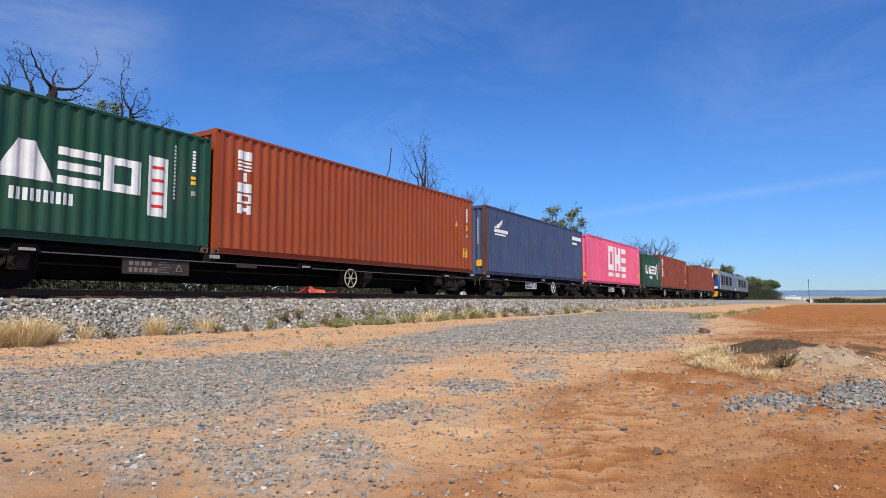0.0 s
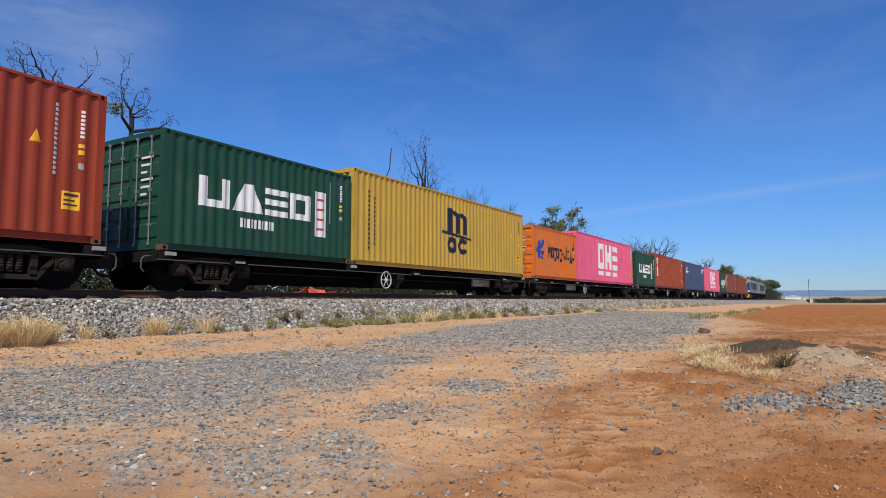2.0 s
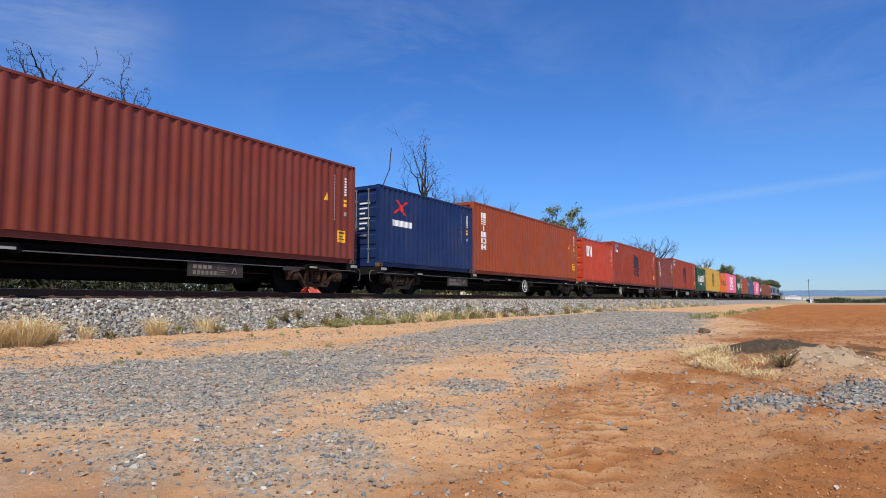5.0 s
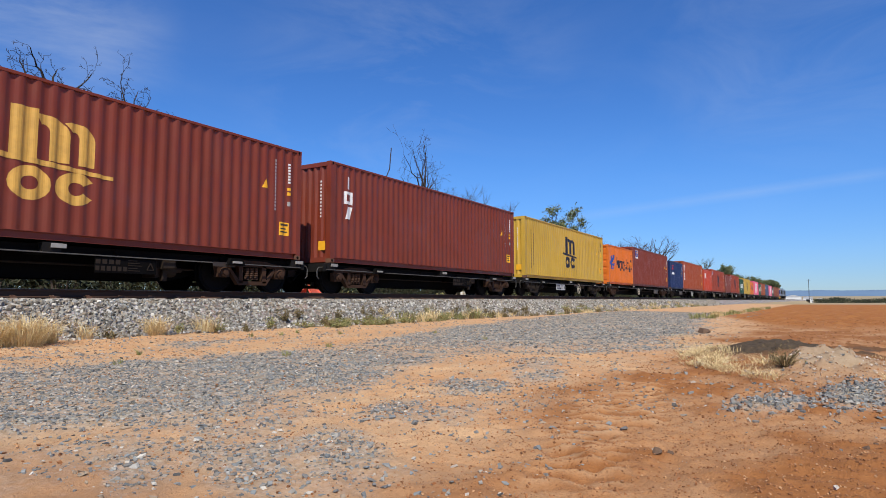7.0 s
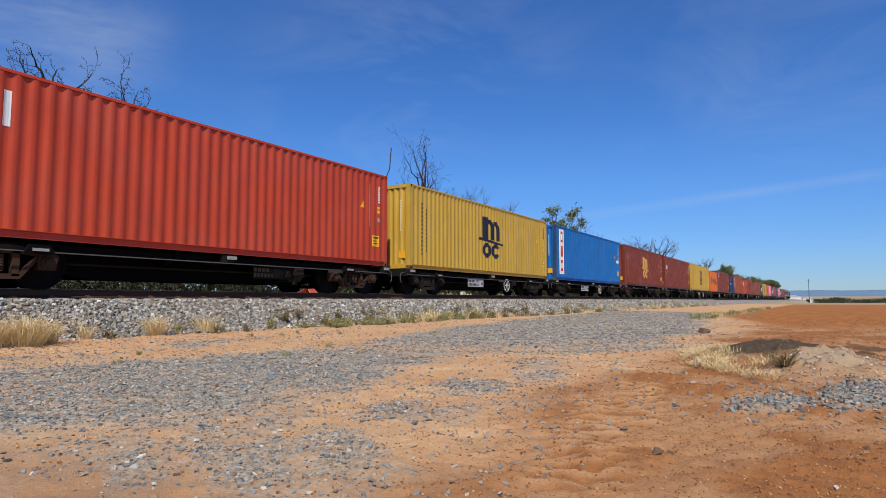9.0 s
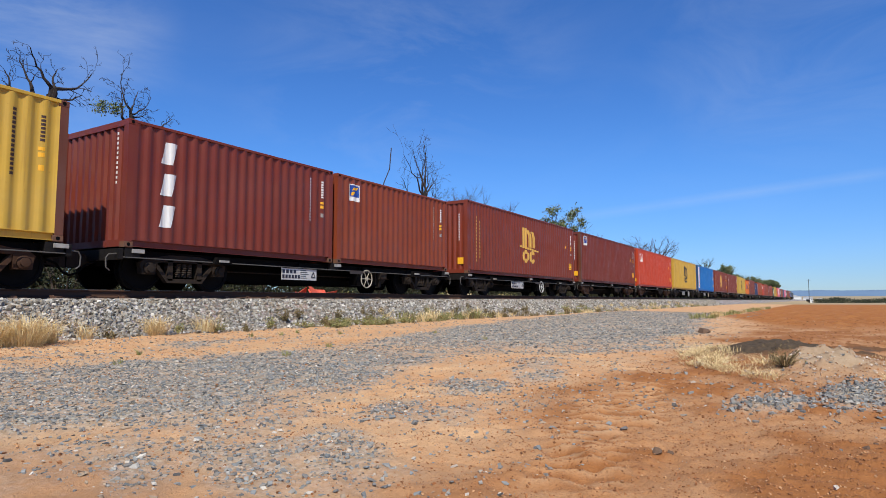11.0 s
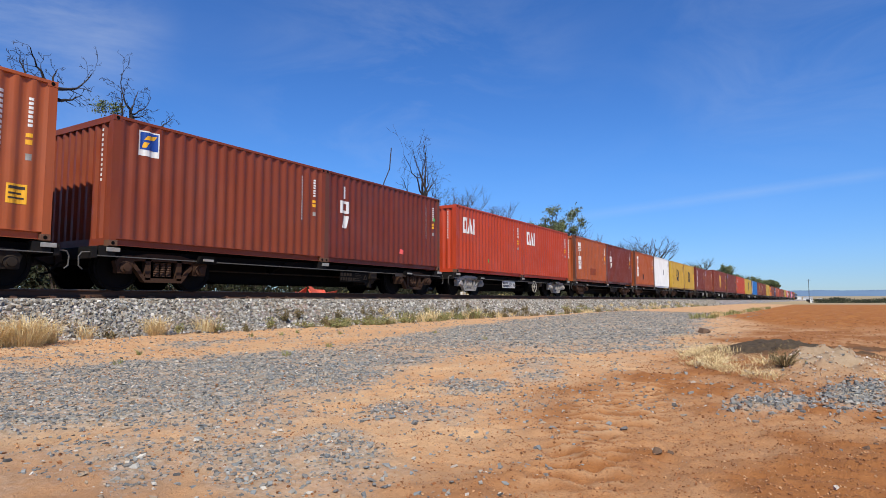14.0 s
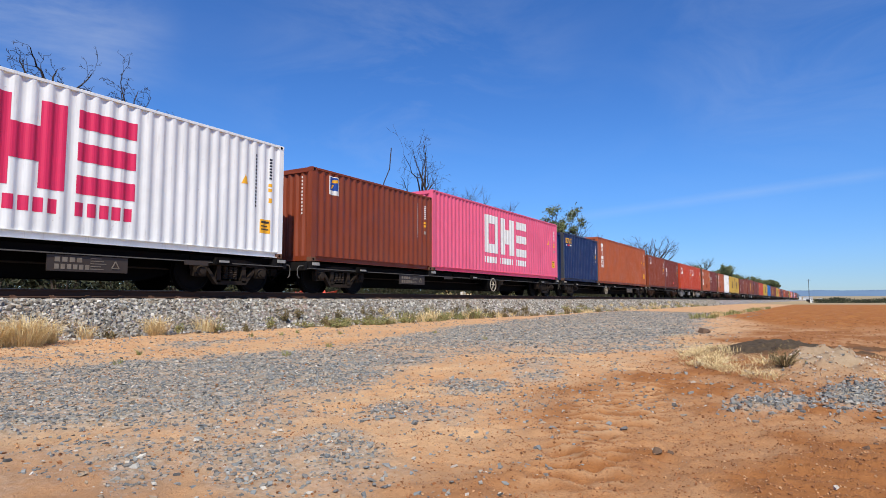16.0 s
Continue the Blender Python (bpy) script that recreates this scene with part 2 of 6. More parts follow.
def ground_material():
    m, nt, b = base_mat("red_soil_and_gravel", 0.95, 0.0, 0.15)
    v = coords(nt, per_object=False)
    soil = mix(nt, ramp(nt, tex_noise(nt, v, 0.9, 7, 0.62, 0.5), 0.32, BLACK4, 0.68, WHITE4), lin(206, 160, 120), lin(222, 188, 152))
    soil = mix(nt, ramp(nt, tex_noise(nt, v, 7.0, 6, 0.65), 0.4, BLACK4, 0.72, (0.55,) * 3 + (1,)), soil, lin(196, 144, 102))
    soil = mix(nt, ramp(nt, tex_noise(nt, v, 55.0, 4, 0.7), 0.58, BLACK4, 0.72, (0.5,) * 3 + (1,)), soil, lin(232, 208, 178))
    soil = mix(nt, ramp(nt, tex_noise(nt, v, 80.0, 3, 0.7), 0.56, BLACK4, 0.68, (0.75,) * 3 + (1,)), soil, lin(134, 98, 70))
    soil = mix(nt, ramp(nt, tex_noise(nt, v, 24.0, 6, 0.75, 0.4), 0.55, BLACK4, 0.68, (0.4,) * 3 + (1,)), soil, lin(176, 126, 86))
    soil = mix(nt, ramp(nt, tex_noise(nt, v, 2.3, 7, 0.7, 0.3), 0.42, BLACK4, 0.66, (0.6,) * 3 + (1,)), soil, lin(188, 166, 142))
    # grey gravel, stone by stone
    vo = nt.nodes.new("ShaderNodeTexVoronoi")
    vo.inputs["Scale"].default_value = 34.0
    nt.links.new(v, vo.inputs["Vector"])
    grey = mix(nt, 0.75, vo.outputs["Color"], lin(166, 163, 155))
    hs = nt.nodes.new("ShaderNodeHueSaturation")
    hs.inputs["Saturation"].default_value = 0.12
    hs.inputs["Value"].default_value = 1.0
    nt.links.new(grey, hs.inputs["Color"])
    grey = mix(nt, ramp(nt, vo.outputs["Distance"], 0.25, BLACK4, 0.75, (0.75,) * 3 + (1,)), hs.outputs["Color"], lin(132, 118, 100))

    def attr(name):
        a = nt.nodes.new("ShaderNodeAttribute")
        a.attribute_name = name
        return a.outputs["Fac"]

    gate = ramp(nt, tex_noise(nt, v, 11.0, 5, 0.7), 0.36, (0.72, 0.72, 0.72, 1), 0.56, WHITE4)
    gm = nt.nodes.new("ShaderNodeMath")
    gm.operation = "MULTIPLY"
    soft_edge = nt.nodes.new("ShaderNodeMath")
    soft_edge.operation = "POWER"
    soft_edge.inputs[1].default_value = 0.6
    nt.links.new(attr("gravel"), soft_edge.inputs[0])
    nt.links.new(soft_edge.outputs[0], gm.inputs[0])
    nt.links.new(gate, gm.inputs[1])
    col = mix(nt, gm.outputs[0], soil, grey)
    dark = mix(nt, tex_noise(nt, v, 14, 5), lin(136, 86, 52), lin(178, 126, 82))
    col = mix(nt, attr("damp_shade"), col, dark)
    field = mix(nt, ramp(nt, tex_noise(nt, v, 1.3, 7, 0.7), 0.35, BLACK4, 0.7, WHITE4), lin(156, 98, 54), lin(180, 126, 76))
    col = mix(nt, attr("field"), col, field)
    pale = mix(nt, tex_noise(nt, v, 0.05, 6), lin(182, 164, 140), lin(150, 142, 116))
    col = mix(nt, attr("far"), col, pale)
    col = mix(nt, attr("ash"), col, mix(nt, tex_noise(nt, v, 18, 6), lin(196, 178, 158), lin(148, 128, 108)))
    col = mix(nt, attr("char"), col, mix(nt, tex_noise(nt, v, 22, 6), lin(44, 40, 37), lin(112, 98, 84)))
    col = mix(nt, 1.0, col, (0.88, 0.83, 0.71, 1), "MULTIPLY")      # all of it dusty and dull
    nt.links.new(col, b.inputs["Base Color"])
    h = nt.nodes.new("ShaderNodeMath")
    h.operation = "ADD"
    nt.links.new(tex_noise(nt, v, 28.0, 7, 0.7), h.inputs[0])
    nt.links.new(tex_noise(nt, v, 110.0, 3, 0.6), h.inputs[1])
    h2 = nt.nodes.new("ShaderNodeMath")
    h2.operation = "ADD"
    nt.links.new(h.outputs[0], h2.inputs[0])
    nt.links.new(tex_noise(nt, v, 9.0, 6, 0.7), h2.inputs[1])
    bump(nt, b, h2.outputs[0], 0.7, 0.013)
    return m


M_GROUND = ground_material()


# ---- mesh building ----
class Build:
    def __init__(self):
        self.v, self.f = [], []

    def add(self, verts, faces):
        n = len(self.v)
        self.v += [tuple(p) for p in verts]
        self.f += [tuple(i + n for i in f) for f in faces]
        return self

    def box(self, x0, x1, y0, y1, z0, z1, c=0.0):
        """A box; c cuts its long edges (those along x)."""
        if c <= 0:
            return self.prism([(y0, z0), (y1, z0), (y1, z1), (y0, z1)], "x", x0, x1)
        return self.prism([(y0 + c, z0), (y1 - c, z0), (y1, z0 + c), (y1, z1 - c), (y1 - c, z1), (y0 + c, z1), (y0, z1 - c), (y0, z0 + c)], "x", x0, x1)

    def prism(self, pts, axis, a0, a1):
        n = len(pts)

        def at(p, a):
            return {"x": (a, p[0], p[1]), "y": (p[0], a, p[1]), "z": (p[0], p[1], a)}[axis]
        faces = [tuple(range(n))[::-1], tuple(range(n, 2 * n))]
        faces += [(i, (i + 1) % n, n + (i + 1) % n, n + i) for i in range(n)]
        return self.add([at(p, a0) for p in pts] + [at(p, a1) for p in pts], faces)

    def cyl(self, c, axis, r, h, n=16, r2=None):
        r2 = r if r2 is None else r2
        ax = {"x": 0, "y": 1, "z": 2}[axis]
        o1, o2 = [(1, 2), (2, 0), (0, 1)][ax]
        vs = []
        for side, rr in ((-0.5, r), (0.5, r2)):
            for i in range(n):
                p = list(c)
                p[ax] += side * h
                p[o1] += rr * math.cos(2 * math.pi * i / n)
                p[o2] += rr * math.sin(2 * math.pi * i / n)
                vs.append(p)
        fs = [tuple(range(n))[::-1], tuple(range(n, 2 * n))] + [(i, (i + 1) % n, n + (i + 1) % n, n + i) for i in range(n)]
        return self.add(vs, fs)

    def tube(self, p0, p1, r0, r1, n=6):
        p0, p1 = Vector(p0), Vector(p1)
        d = (p1 - p0).normalized()
        a = d.orthogonal().normalized()
        b = d.cross(a)
        vs = [p + (a * math.cos(2 * math.pi * i / n) + b * math.sin(2 * math.pi * i / n)) * r for p, r in ((p0, r0), (p1, r1)) for i in range(n)]
        return self.add(vs, [(i, (i + 1) % n, n + (i + 1) % n, n + i) for i in range(n)] + [tuple(range(n))[::-1], tuple(range(n, 2 * n))])

    def bent(self, pts, r, n=6):
        for a, b in zip(pts, pts[1:]):
            self.tube(a, b, r, r, n)
        return self

    def ring(self, c, axis, r, t, n=20, m=6):
        """A torus round axis y."""
        vs, fs = [], []
        for i in range(n):
            a = 2 * math.pi * i / n
            for j in range(m):
                b = 2 * math.pi * j / m
                rr = r + t * math.cos(b)
                vs.append((c[0] + rr * math.cos(a), c[1] + t * math.sin(b), c[2] + rr * math.sin(a)))
        for i in range(n):
            for j in range(m):
                fs.append((i * m + j, i * m + (j + 1) % m, ((i + 1) % n) * m + (j + 1) % m, ((i + 1) % n) * m + j))
        return self.add(vs, fs)

    def mesh(self, name):
        me = bpy.data.meshes.new(name)
        me.from_pydata(self.v, [], self.f)
        me.update()
        return me


def part(name, shape, material, parent, label="", at=None):
    me = shape.mesh(name) if isinstance(shape, Build) else shape
    if not me.materials:
        me.materials.append(material)
    ob = new(name, me)
    if me.materials[0] is not material:
        ob.material_slots[0].link = "OBJECT"
        ob.material_slots[0].material = material
    if parent is not None:
        ob.parent = parent
    if at is not None:
        ob.location = at
    return tagged(ob, label)


def thing(name, label, category, group="", kind=""):
    ob = new(name)
    ob.empty_display_size = 0.3
    return tagged(ob, label, category, group, kind)


# ---- noise for the land ----
def hash2(ix, iy, seed):
    h = (ix.astype(np.int64) * 374761393 + iy.astype(np.int64) * 668265263 + seed * 1274126177) & 0xFFFFFFFF
    h = ((h ^ (h >> 13)) * 1274126177) & 0xFFFFFFFF
    return ((h ^ (h >> 16)) & 0xFFFF) / 65535.0


def vnoise(x, y, seed=0):
    ix, iy = np.floor(x), np.floor(y)
    fx, fy = x - ix, y - iy
    fx, fy = fx * fx * (3 - 2 * fx), fy * fy * (3 - 2 * fy)
    a = hash2(ix, iy, seed) * (1 - fx) + hash2(ix + 1, iy, seed) * fx
    b = hash2(ix, iy + 1, seed) * (1 - fx) + hash2(ix + 1, iy + 1, seed) * fx
    return a * (1 - fy) + b * fy


def fbm(x, y, seed=0, octaves=4):
    t, amp, s = 0.0, 0.5, 0.0
    for o in range(octaves):
        t = t + amp * vnoise(x * 2 ** o, y * 2 ** o, seed + o)
        s += amp
        amp *= 0.5
    return t / s


def step(a, b, x):
    t = np.clip((x - a) / (b - a), 0, 1)
    return t * t * (3 - 2 * t)


# loose patches of gravel: centre, half lengths, turn
FORE = ((5.7, 2.35, 0.8, 0.34, 0.35), (4.3, 2.38, 0.4, 0.3, 0.45), (1.97, 1.75, 0.55, 0.2, 0.75), (1.5, 2.42, 0.42, 0.16, 1.1), (1.95, 2.5, 0.5, 0.1, 0.92), (1.78, 1.95, 0.45, 0.18, 0.85), (3.1, 2.2, 0.3, 0.18, 0.5))


def land(x, y):
    """Height of the ground and the shares of what covers it."""
    x, y = np.asarray(x, float), np.asarray(y, float)
    n1, n2, n3 = fbm(x * 0.45, y * 0.8, 1), fbm(x * 1.6, y * 2.4, 9), fbm(x * 6, y * 6, 17, 3)
    lo = np.interp(x, [1.6, 2.1, 3.5, 5.0, 6.4, 7.3, 8.5, 14, 38], [3.75, 3.2, 3.2, 3.6, 4.1, 2.9, 1.9, 2.5, 5.0])
    hi = np.interp(x, [2.8, 4.4, 6.0, 8.0, 11.5, 20, 35], [6.6, 6.3, 6.0, 6.0, 7.0, 8.4, 9.3])
    band = step(lo - 0.45, lo + 0.45, y + 1.3 * (n1 - 0.5) + 0.9 * (n2 - 0.5)) * step(hi + 0.4, hi - 0.4, y + 1.0 * (n1 - 0.5) + 0.8 * (n2 - 0.5))
    thin = 1 - 0.8 * np.exp(-((x - 6.9 + 0.5 * (y - 5)) / 0.8) ** 2) * step(2.5, 3.2, y)
    band = band * thin * (1 - step(30, 36, x))
    band = np.maximum(band, 0.55 * step(0.5, 0.62, n2) * np.exp(-((y - 7.6) / 0.45) ** 4) * step(9, 8, x))
    fore = 0.3 * step(0.56, 0.66, n1 * 0.45 + n2 * 0.55) * step(0.95, 1.5, y) * step(4.2, 3.2, x)
    for cx, cy, ra, rb, turn in FORE:
        u, w = (x - cx) * math.cos(turn) + (y - cy) * math.sin(turn), (y - cy) * math.cos(turn) - (x - cx) * math.sin(turn)
        fore = np.maximum(fore, 0.8 * step(1.7, 0.2, (u / ra) ** 2 + (w / rb) ** 2 + 4.0 * (n2 - 0.5) + 1.5 * (n3 - 0.5)))
    patch = np.exp(-(((x - 4.46) / 0.46) ** 2 + ((y - 0.29 + 0.16 * (x - 4.46)) / 0.22) ** 2) ** 2)
    patch = np.maximum(patch, np.exp(-(((x - 5.05) / 0.75) ** 2 + ((y + 0.19 + 0.09 * (x - 5)) / 0.21) ** 2) ** 2))
    patch = patch * step(0.28, 0.46, n2 + 0.12)
    gravel = np.clip(np.maximum(np.maximum(band, 0.8 * fore), patch) * (0.5 + 0.6 * step(0.36, 0.54, n2 * 0.6 + n3 * 0.4)), 0, 1)
    damp_shade = step(1.9, 0.6, y + 1.8 * (n1 - 0.5)) * step(24, 11, x) * (0.55 + 0.9 * step(0.3, 0.7, n2)) * (1 - gravel)
    damp_shade = np.maximum(damp_shade, 0.6 * np.exp(-(((x - 1.25) / 0.35) ** 2 + ((y - 2.35) / 0.7) ** 2)) * (1 - gravel))
    edge = y - (np.interp(x, [12, 18, 25, 60], [-2.5, 1.2, 3.0, 3.3]) + 0.9 * (n1 - 0.5))
    field = step(0.25, -0.25, edge) * step(12.5, 19, x + 4 * (n1 - 0.5)) * step(118, 100, x)
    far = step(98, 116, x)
    char = np.clip(1.5 * np.exp(-(((x - 8.3) / 0.8) ** 2 + ((y - 0.46) / 0.66) ** 2) ** 2) * step(0.2, 0.42, n2 + 0.1), 0, 1)
    char = np.maximum(char, 0.95 * step(0.42, 0.52, n2) * np.exp(-(((x - 9.2) / 1.3) ** 2 + ((y + 0.45) / 0.6) ** 2)))
    ash = np.clip(1.3 * np.exp(-(((x - 6.85) / 0.85) ** 2 + ((y + 0.1) / 0.44) ** 2)) * (0.4 + n2), 0, 1) * (1 - char)
    z = 0.05 * (n1 - 0.5) + 0.035 * (n2 - 0.5) + 0.03 * (n3 - 0.5)
    z = z + gravel * 0.012 * (n3 - 0.3)
    z = z + 0.17 * np.exp(-(((x - 8.3) / 0.85) ** 2 + ((y - 0.46) / 0.6) ** 2)) + 0.13 * np.exp(-(((x - 6.85) / 0.8) ** 2 + ((y + 0.1) / 0.45) ** 2)) * (0.5 + 1.0 * n2 + 0.5 * (n3 - 0.5))
    rough = fbm(x * 13, y * 13, 41, 4) - 0.5
    z = z + (0.03 + 0.035 * np.clip(damp_shade, 0, 1)) * rough * step(16, 9, x)
    z = z + 0.09 * ash * (n3 - 0.45) + 0.05 * ash * rough + 0.06 * char * (n3 - 0.5) + 0.05 * patch * n3
    z = z + field * (0.05 + 0.10 * (fbm(x * 0.9, y * 5.0, 31, 3) - 0.5))
    # lug marks of wheels
    lane = np.exp(-(((y - 0.75 - 0.25 * (x - 2.1)) / 0.19) ** 6)) * step(1.9, 2.2, x) * step(4.5, 4.1, x)
    lane2 = np.exp(-(((y - 0.85 - 0.23 * (x - 3.35)) / 0.2) ** 6)) * step(3.2, 3.5, x) * step(5.5, 5.0, x)
    lane3 = np.exp(-(((y - 0.21) / 0.14) ** 4)) * step(3.5, 3.65, x) * step(4.1, 3.95, x)
    lanes = np.clip(lane + lane2 + 0.8 * lane3, 0, 1) * step(0.3, 0.5, n2 + 0.1 + 0.3 * (n3 - 0.5))
    beat = np.mod((0.9 * x + 0.42 * y) / 0.125 + 0.3 * (n2 - 0.5), 1.0) - 0.5
    lug = np.exp(-(beat / 0.24) ** 2)
    z = z + lanes * (0.016 * lug - 0.006)
    # lug troughs also darkened in the colour, for shade that the relief barely shows
    damp_shade = np.clip(damp_shade, 0, 1) * (1 - 0.6 * lanes) + 0.7 * lanes * (1 - lug)
    z = z * step(75, 40, np.abs(x)) * step(60, 30, np.abs(y))
    bed = step(5.5, 9.5, y) * step(30, 20, y)
    z = z + 0.06 * bed
    z = z - 2.0 * step(60, 700, x) * (1 - step(6.5, 9.5, y) * step(640, 560, x)) + 19.0 * step(700, 3600, np.abs(x))
    return z, dict(gravel=gravel, damp_shade=np.clip(damp_shade, 0, 1), field=field, far=far, char=char, ash=ash)


def lines(*spans):
    out = []
    for a, b, s in spans:
        n = max(1, int(round((b - a) / s)))
        out += [a + (b - a) * i / n for i in range(n)]
    return np.array(out + [spans[-1][1]])


def make_ground():
    xs = np.concatenate([-np.geomspace(3000, 8, 24), lines((-6, 1, 0.5), (1, 2.0, 0.035), (2.0, 5.2, 0.016), (5.2, 9.2, 0.03), (9.2, 12, 0.08), (12, 30, 0.2), (30, 80, 1.0)), np.geomspace(84, 4800, 60)])
    ys = np.concatenate([-np.geomspace(3000, 9, 34), lines((-8, -1.5, 0.3), (-1.5, 0.2, 0.035), (0.2, 1.4, 0.025), (1.4, 3.6, 0.035), (3.6, 10, 0.07), (10, 12, 0.25), (12, 30, 1.0)), np.geomspace(32, 3000, 34)])
    gx, gy = np.meshgrid(xs, ys, indexing="ij")
    z, cover = land(gx, gy)
    nx, ny = len(xs), len(ys)
    verts = np.stack([gx, gy, z], -1).reshape(-1, 3)
    i = np.arange(nx * ny).reshape(nx, ny)
    faces = np.stack([i[:-1, :-1], i[1:, :-1], i[1:, 1:], i[:-1, 1:]], -1).reshape(-1, 4)
    me = fast_mesh("ground", verts, faces)
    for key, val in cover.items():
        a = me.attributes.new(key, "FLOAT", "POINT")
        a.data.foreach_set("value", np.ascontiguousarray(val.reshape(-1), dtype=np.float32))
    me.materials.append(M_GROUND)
    me.shade_smooth()
    return tagged(new("ground", me), "red-brown bare soil with scattered grey gravel", "ground", kind="structure")


def fast_mesh(name, verts, faces):
    k = faces.shape[1]
    me = bpy.data.meshes.new(name)
    me.vertices.add(len(verts))
    me.vertices.foreach_set("co", np.ascontiguousarray(verts, dtype=np.float32).reshape(-1))
    me.loops.add(faces.size)
    me.loops.foreach_set("vertex_index", np.ascontiguousarray(faces, dtype=np.int32).reshape(-1))
    me.polygons.add(len(faces))
    me.polygons.foreach_set("loop_start", np.arange(0, faces.size, k, dtype=np.int32))
    me.update(calc_edges=True)
    me.validate()
    me.shade_flat()
    return me


ICO_T = (1 + 5 ** 0.5) / 2
ICO_V = np.array([(-1, ICO_T, 0), (1, ICO_T, 0), (-1, -ICO_T, 0), (1, -ICO_T, 0), (0, -1, ICO_T), (0, 1, ICO_T), (0, -1, -ICO_T), (0, 1, -ICO_T), (ICO_T, 0, -1), (ICO_T, 0, 1), (-ICO_T, 0, -1), (-ICO_T, 0, 1)]) / 1.902
ICO_F = np.array([(0, 11, 5), (0, 5, 1), (0, 1, 7), (0, 7, 10), (0, 10, 11), (1, 5, 9), (5, 11, 4), (11, 10, 2), (10, 7, 6), (7, 1, 8), (3, 9, 4), (3, 4, 2), (3, 2, 6), (3, 6, 8), (3, 8, 9), (4, 9, 5), (2, 4, 11), (6, 2, 10), (8, 6, 7), (9, 8, 1)])
CUBE_V = np.array([(x, y, z) for x in (-1, 1) for y in (-1, 1) for z in (-1, 1)]) * 0.62
CUBE_F = np.array([(0, 1, 3), (0, 3, 2), (4, 6, 7), (4, 7, 5), (0, 4, 5), (0, 5, 1), (2, 3, 7), (2, 7, 6), (0, 2, 6), (0, 6, 4), (1, 5, 7), (1, 7, 3)])


def stones(name, pts, sizes, material, rng, flat=0.55, label="", category="", parent=None):
    """Many broken stones in one mesh."""
    bv, bf = CUBE_V, CUBE_F
    n, k = len(pts), len(bv)
    v = bv[None] * (1 + rng.uniform(-0.5, 0.35, (n, k, 3)))
    v = v * np.stack([rng.uniform(0.7, 1.25, n), rng.uniform(0.6, 1.0, n), rng.uniform(flat * 0.5, flat * 1.3, n)], -1)[:, None, :]
    tip = rng.normal(0, 0.42 if flat < 0.8 else 0.6, n)
    ct, st = np.cos(tip), np.sin(tip)
    v = np.stack([v[..., 0] * ct[:, None] - v[..., 2] * st[:, None], v[..., 1], v[..., 0] * st[:, None] + v[..., 2] * ct[:, None]], -1)
    ang = rng.uniform(0, 6.283, n)
    ca, sa = np.cos(ang), np.sin(ang)
    v = np.stack([v[..., 0] * ca[:, None] - v[..., 1] * sa[:, None], v[..., 0] * sa[:, None] + v[..., 1] * ca[:, None], v[..., 2]], -1)
    v = v * sizes[:, None, None] * 0.5 + pts[:, None, :]
    f = bf[None] + (np.arange(n) * k)[:, None, None]
    me = fast_mesh(name, v.reshape(-1, 3), f.reshape(-1, 3))
    me.materials.append(material)
    ob = new(name, me)
    if parent:
        ob.parent = parent
    return tagged(ob, label, category, kind="stuff")


# ---- ground, ballast, track ----
ground = make_ground()


def bed_profile(y):
    """Height of the ballast bed across the track."""
    return np.interp(y, [9.55, 10.0, 10.75, 10.95, 14.85, 15.05, 16.3], [-0.05, 0.11, 0.595, 0.635, 0.66, 0.61, -0.05])


def make_ballast():
    xs = np.concatenate([lines((-60, 2, 1.0), (2, 30, 0.1), (30, 80, 0.5)), np.geomspace(81, 620, 60)])
    ys = np.concatenate([lines((9.55, 11.0, 0.06), (11.0, 14.8, 0.2), (14.8, 16.3, 0.15))])
    gx, gy = np.meshgrid(xs, ys, indexing="ij")
    z = bed_profile(gy + 0.5 * (fbm(gx * 0.35, gy * 0.3, 51) - 0.5) * (gy < 10.9)) + 0.05 * (fbm(gx * 5, gy * 5, 55, 3) - 0.5)
    i = np.arange(gx.size).reshape(gx.shape)
    faces = np.stack([i[:-1, :-1], i[1:, :-1], i[1:, 1:], i[:-1, 1:]], -1).reshape(-1, 4)
    me = fast_mesh("ballast", np.stack([gx, gy, z], -1).reshape(-1, 3), faces)
    m, nt, b = base_mat("ballast_bed", 0.95, 0.0, 0.2)
    v = coords(nt, per_object=False)
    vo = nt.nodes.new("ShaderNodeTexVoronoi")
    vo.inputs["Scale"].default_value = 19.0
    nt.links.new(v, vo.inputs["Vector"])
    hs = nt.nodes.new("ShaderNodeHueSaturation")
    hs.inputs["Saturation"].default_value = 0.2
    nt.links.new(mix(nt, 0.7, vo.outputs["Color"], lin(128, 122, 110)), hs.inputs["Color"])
    # gaps between stones painted dark, as the shade in them
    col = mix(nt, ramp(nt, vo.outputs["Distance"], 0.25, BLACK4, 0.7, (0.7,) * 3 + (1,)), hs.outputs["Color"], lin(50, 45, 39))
    col = mix(nt, ramp(nt, tex_noise(nt, v, 0.5, 5), 0.4, BLACK4, 0.7, (0.35,) * 3 + (1,)), col, lin(170, 130, 96))
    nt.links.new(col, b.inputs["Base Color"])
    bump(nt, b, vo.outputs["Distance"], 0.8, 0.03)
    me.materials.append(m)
    return tagged(new("ballast", me), "raised bed of pale grey crushed stone", "ballast", kind="structure")


ballast = make_ballast()


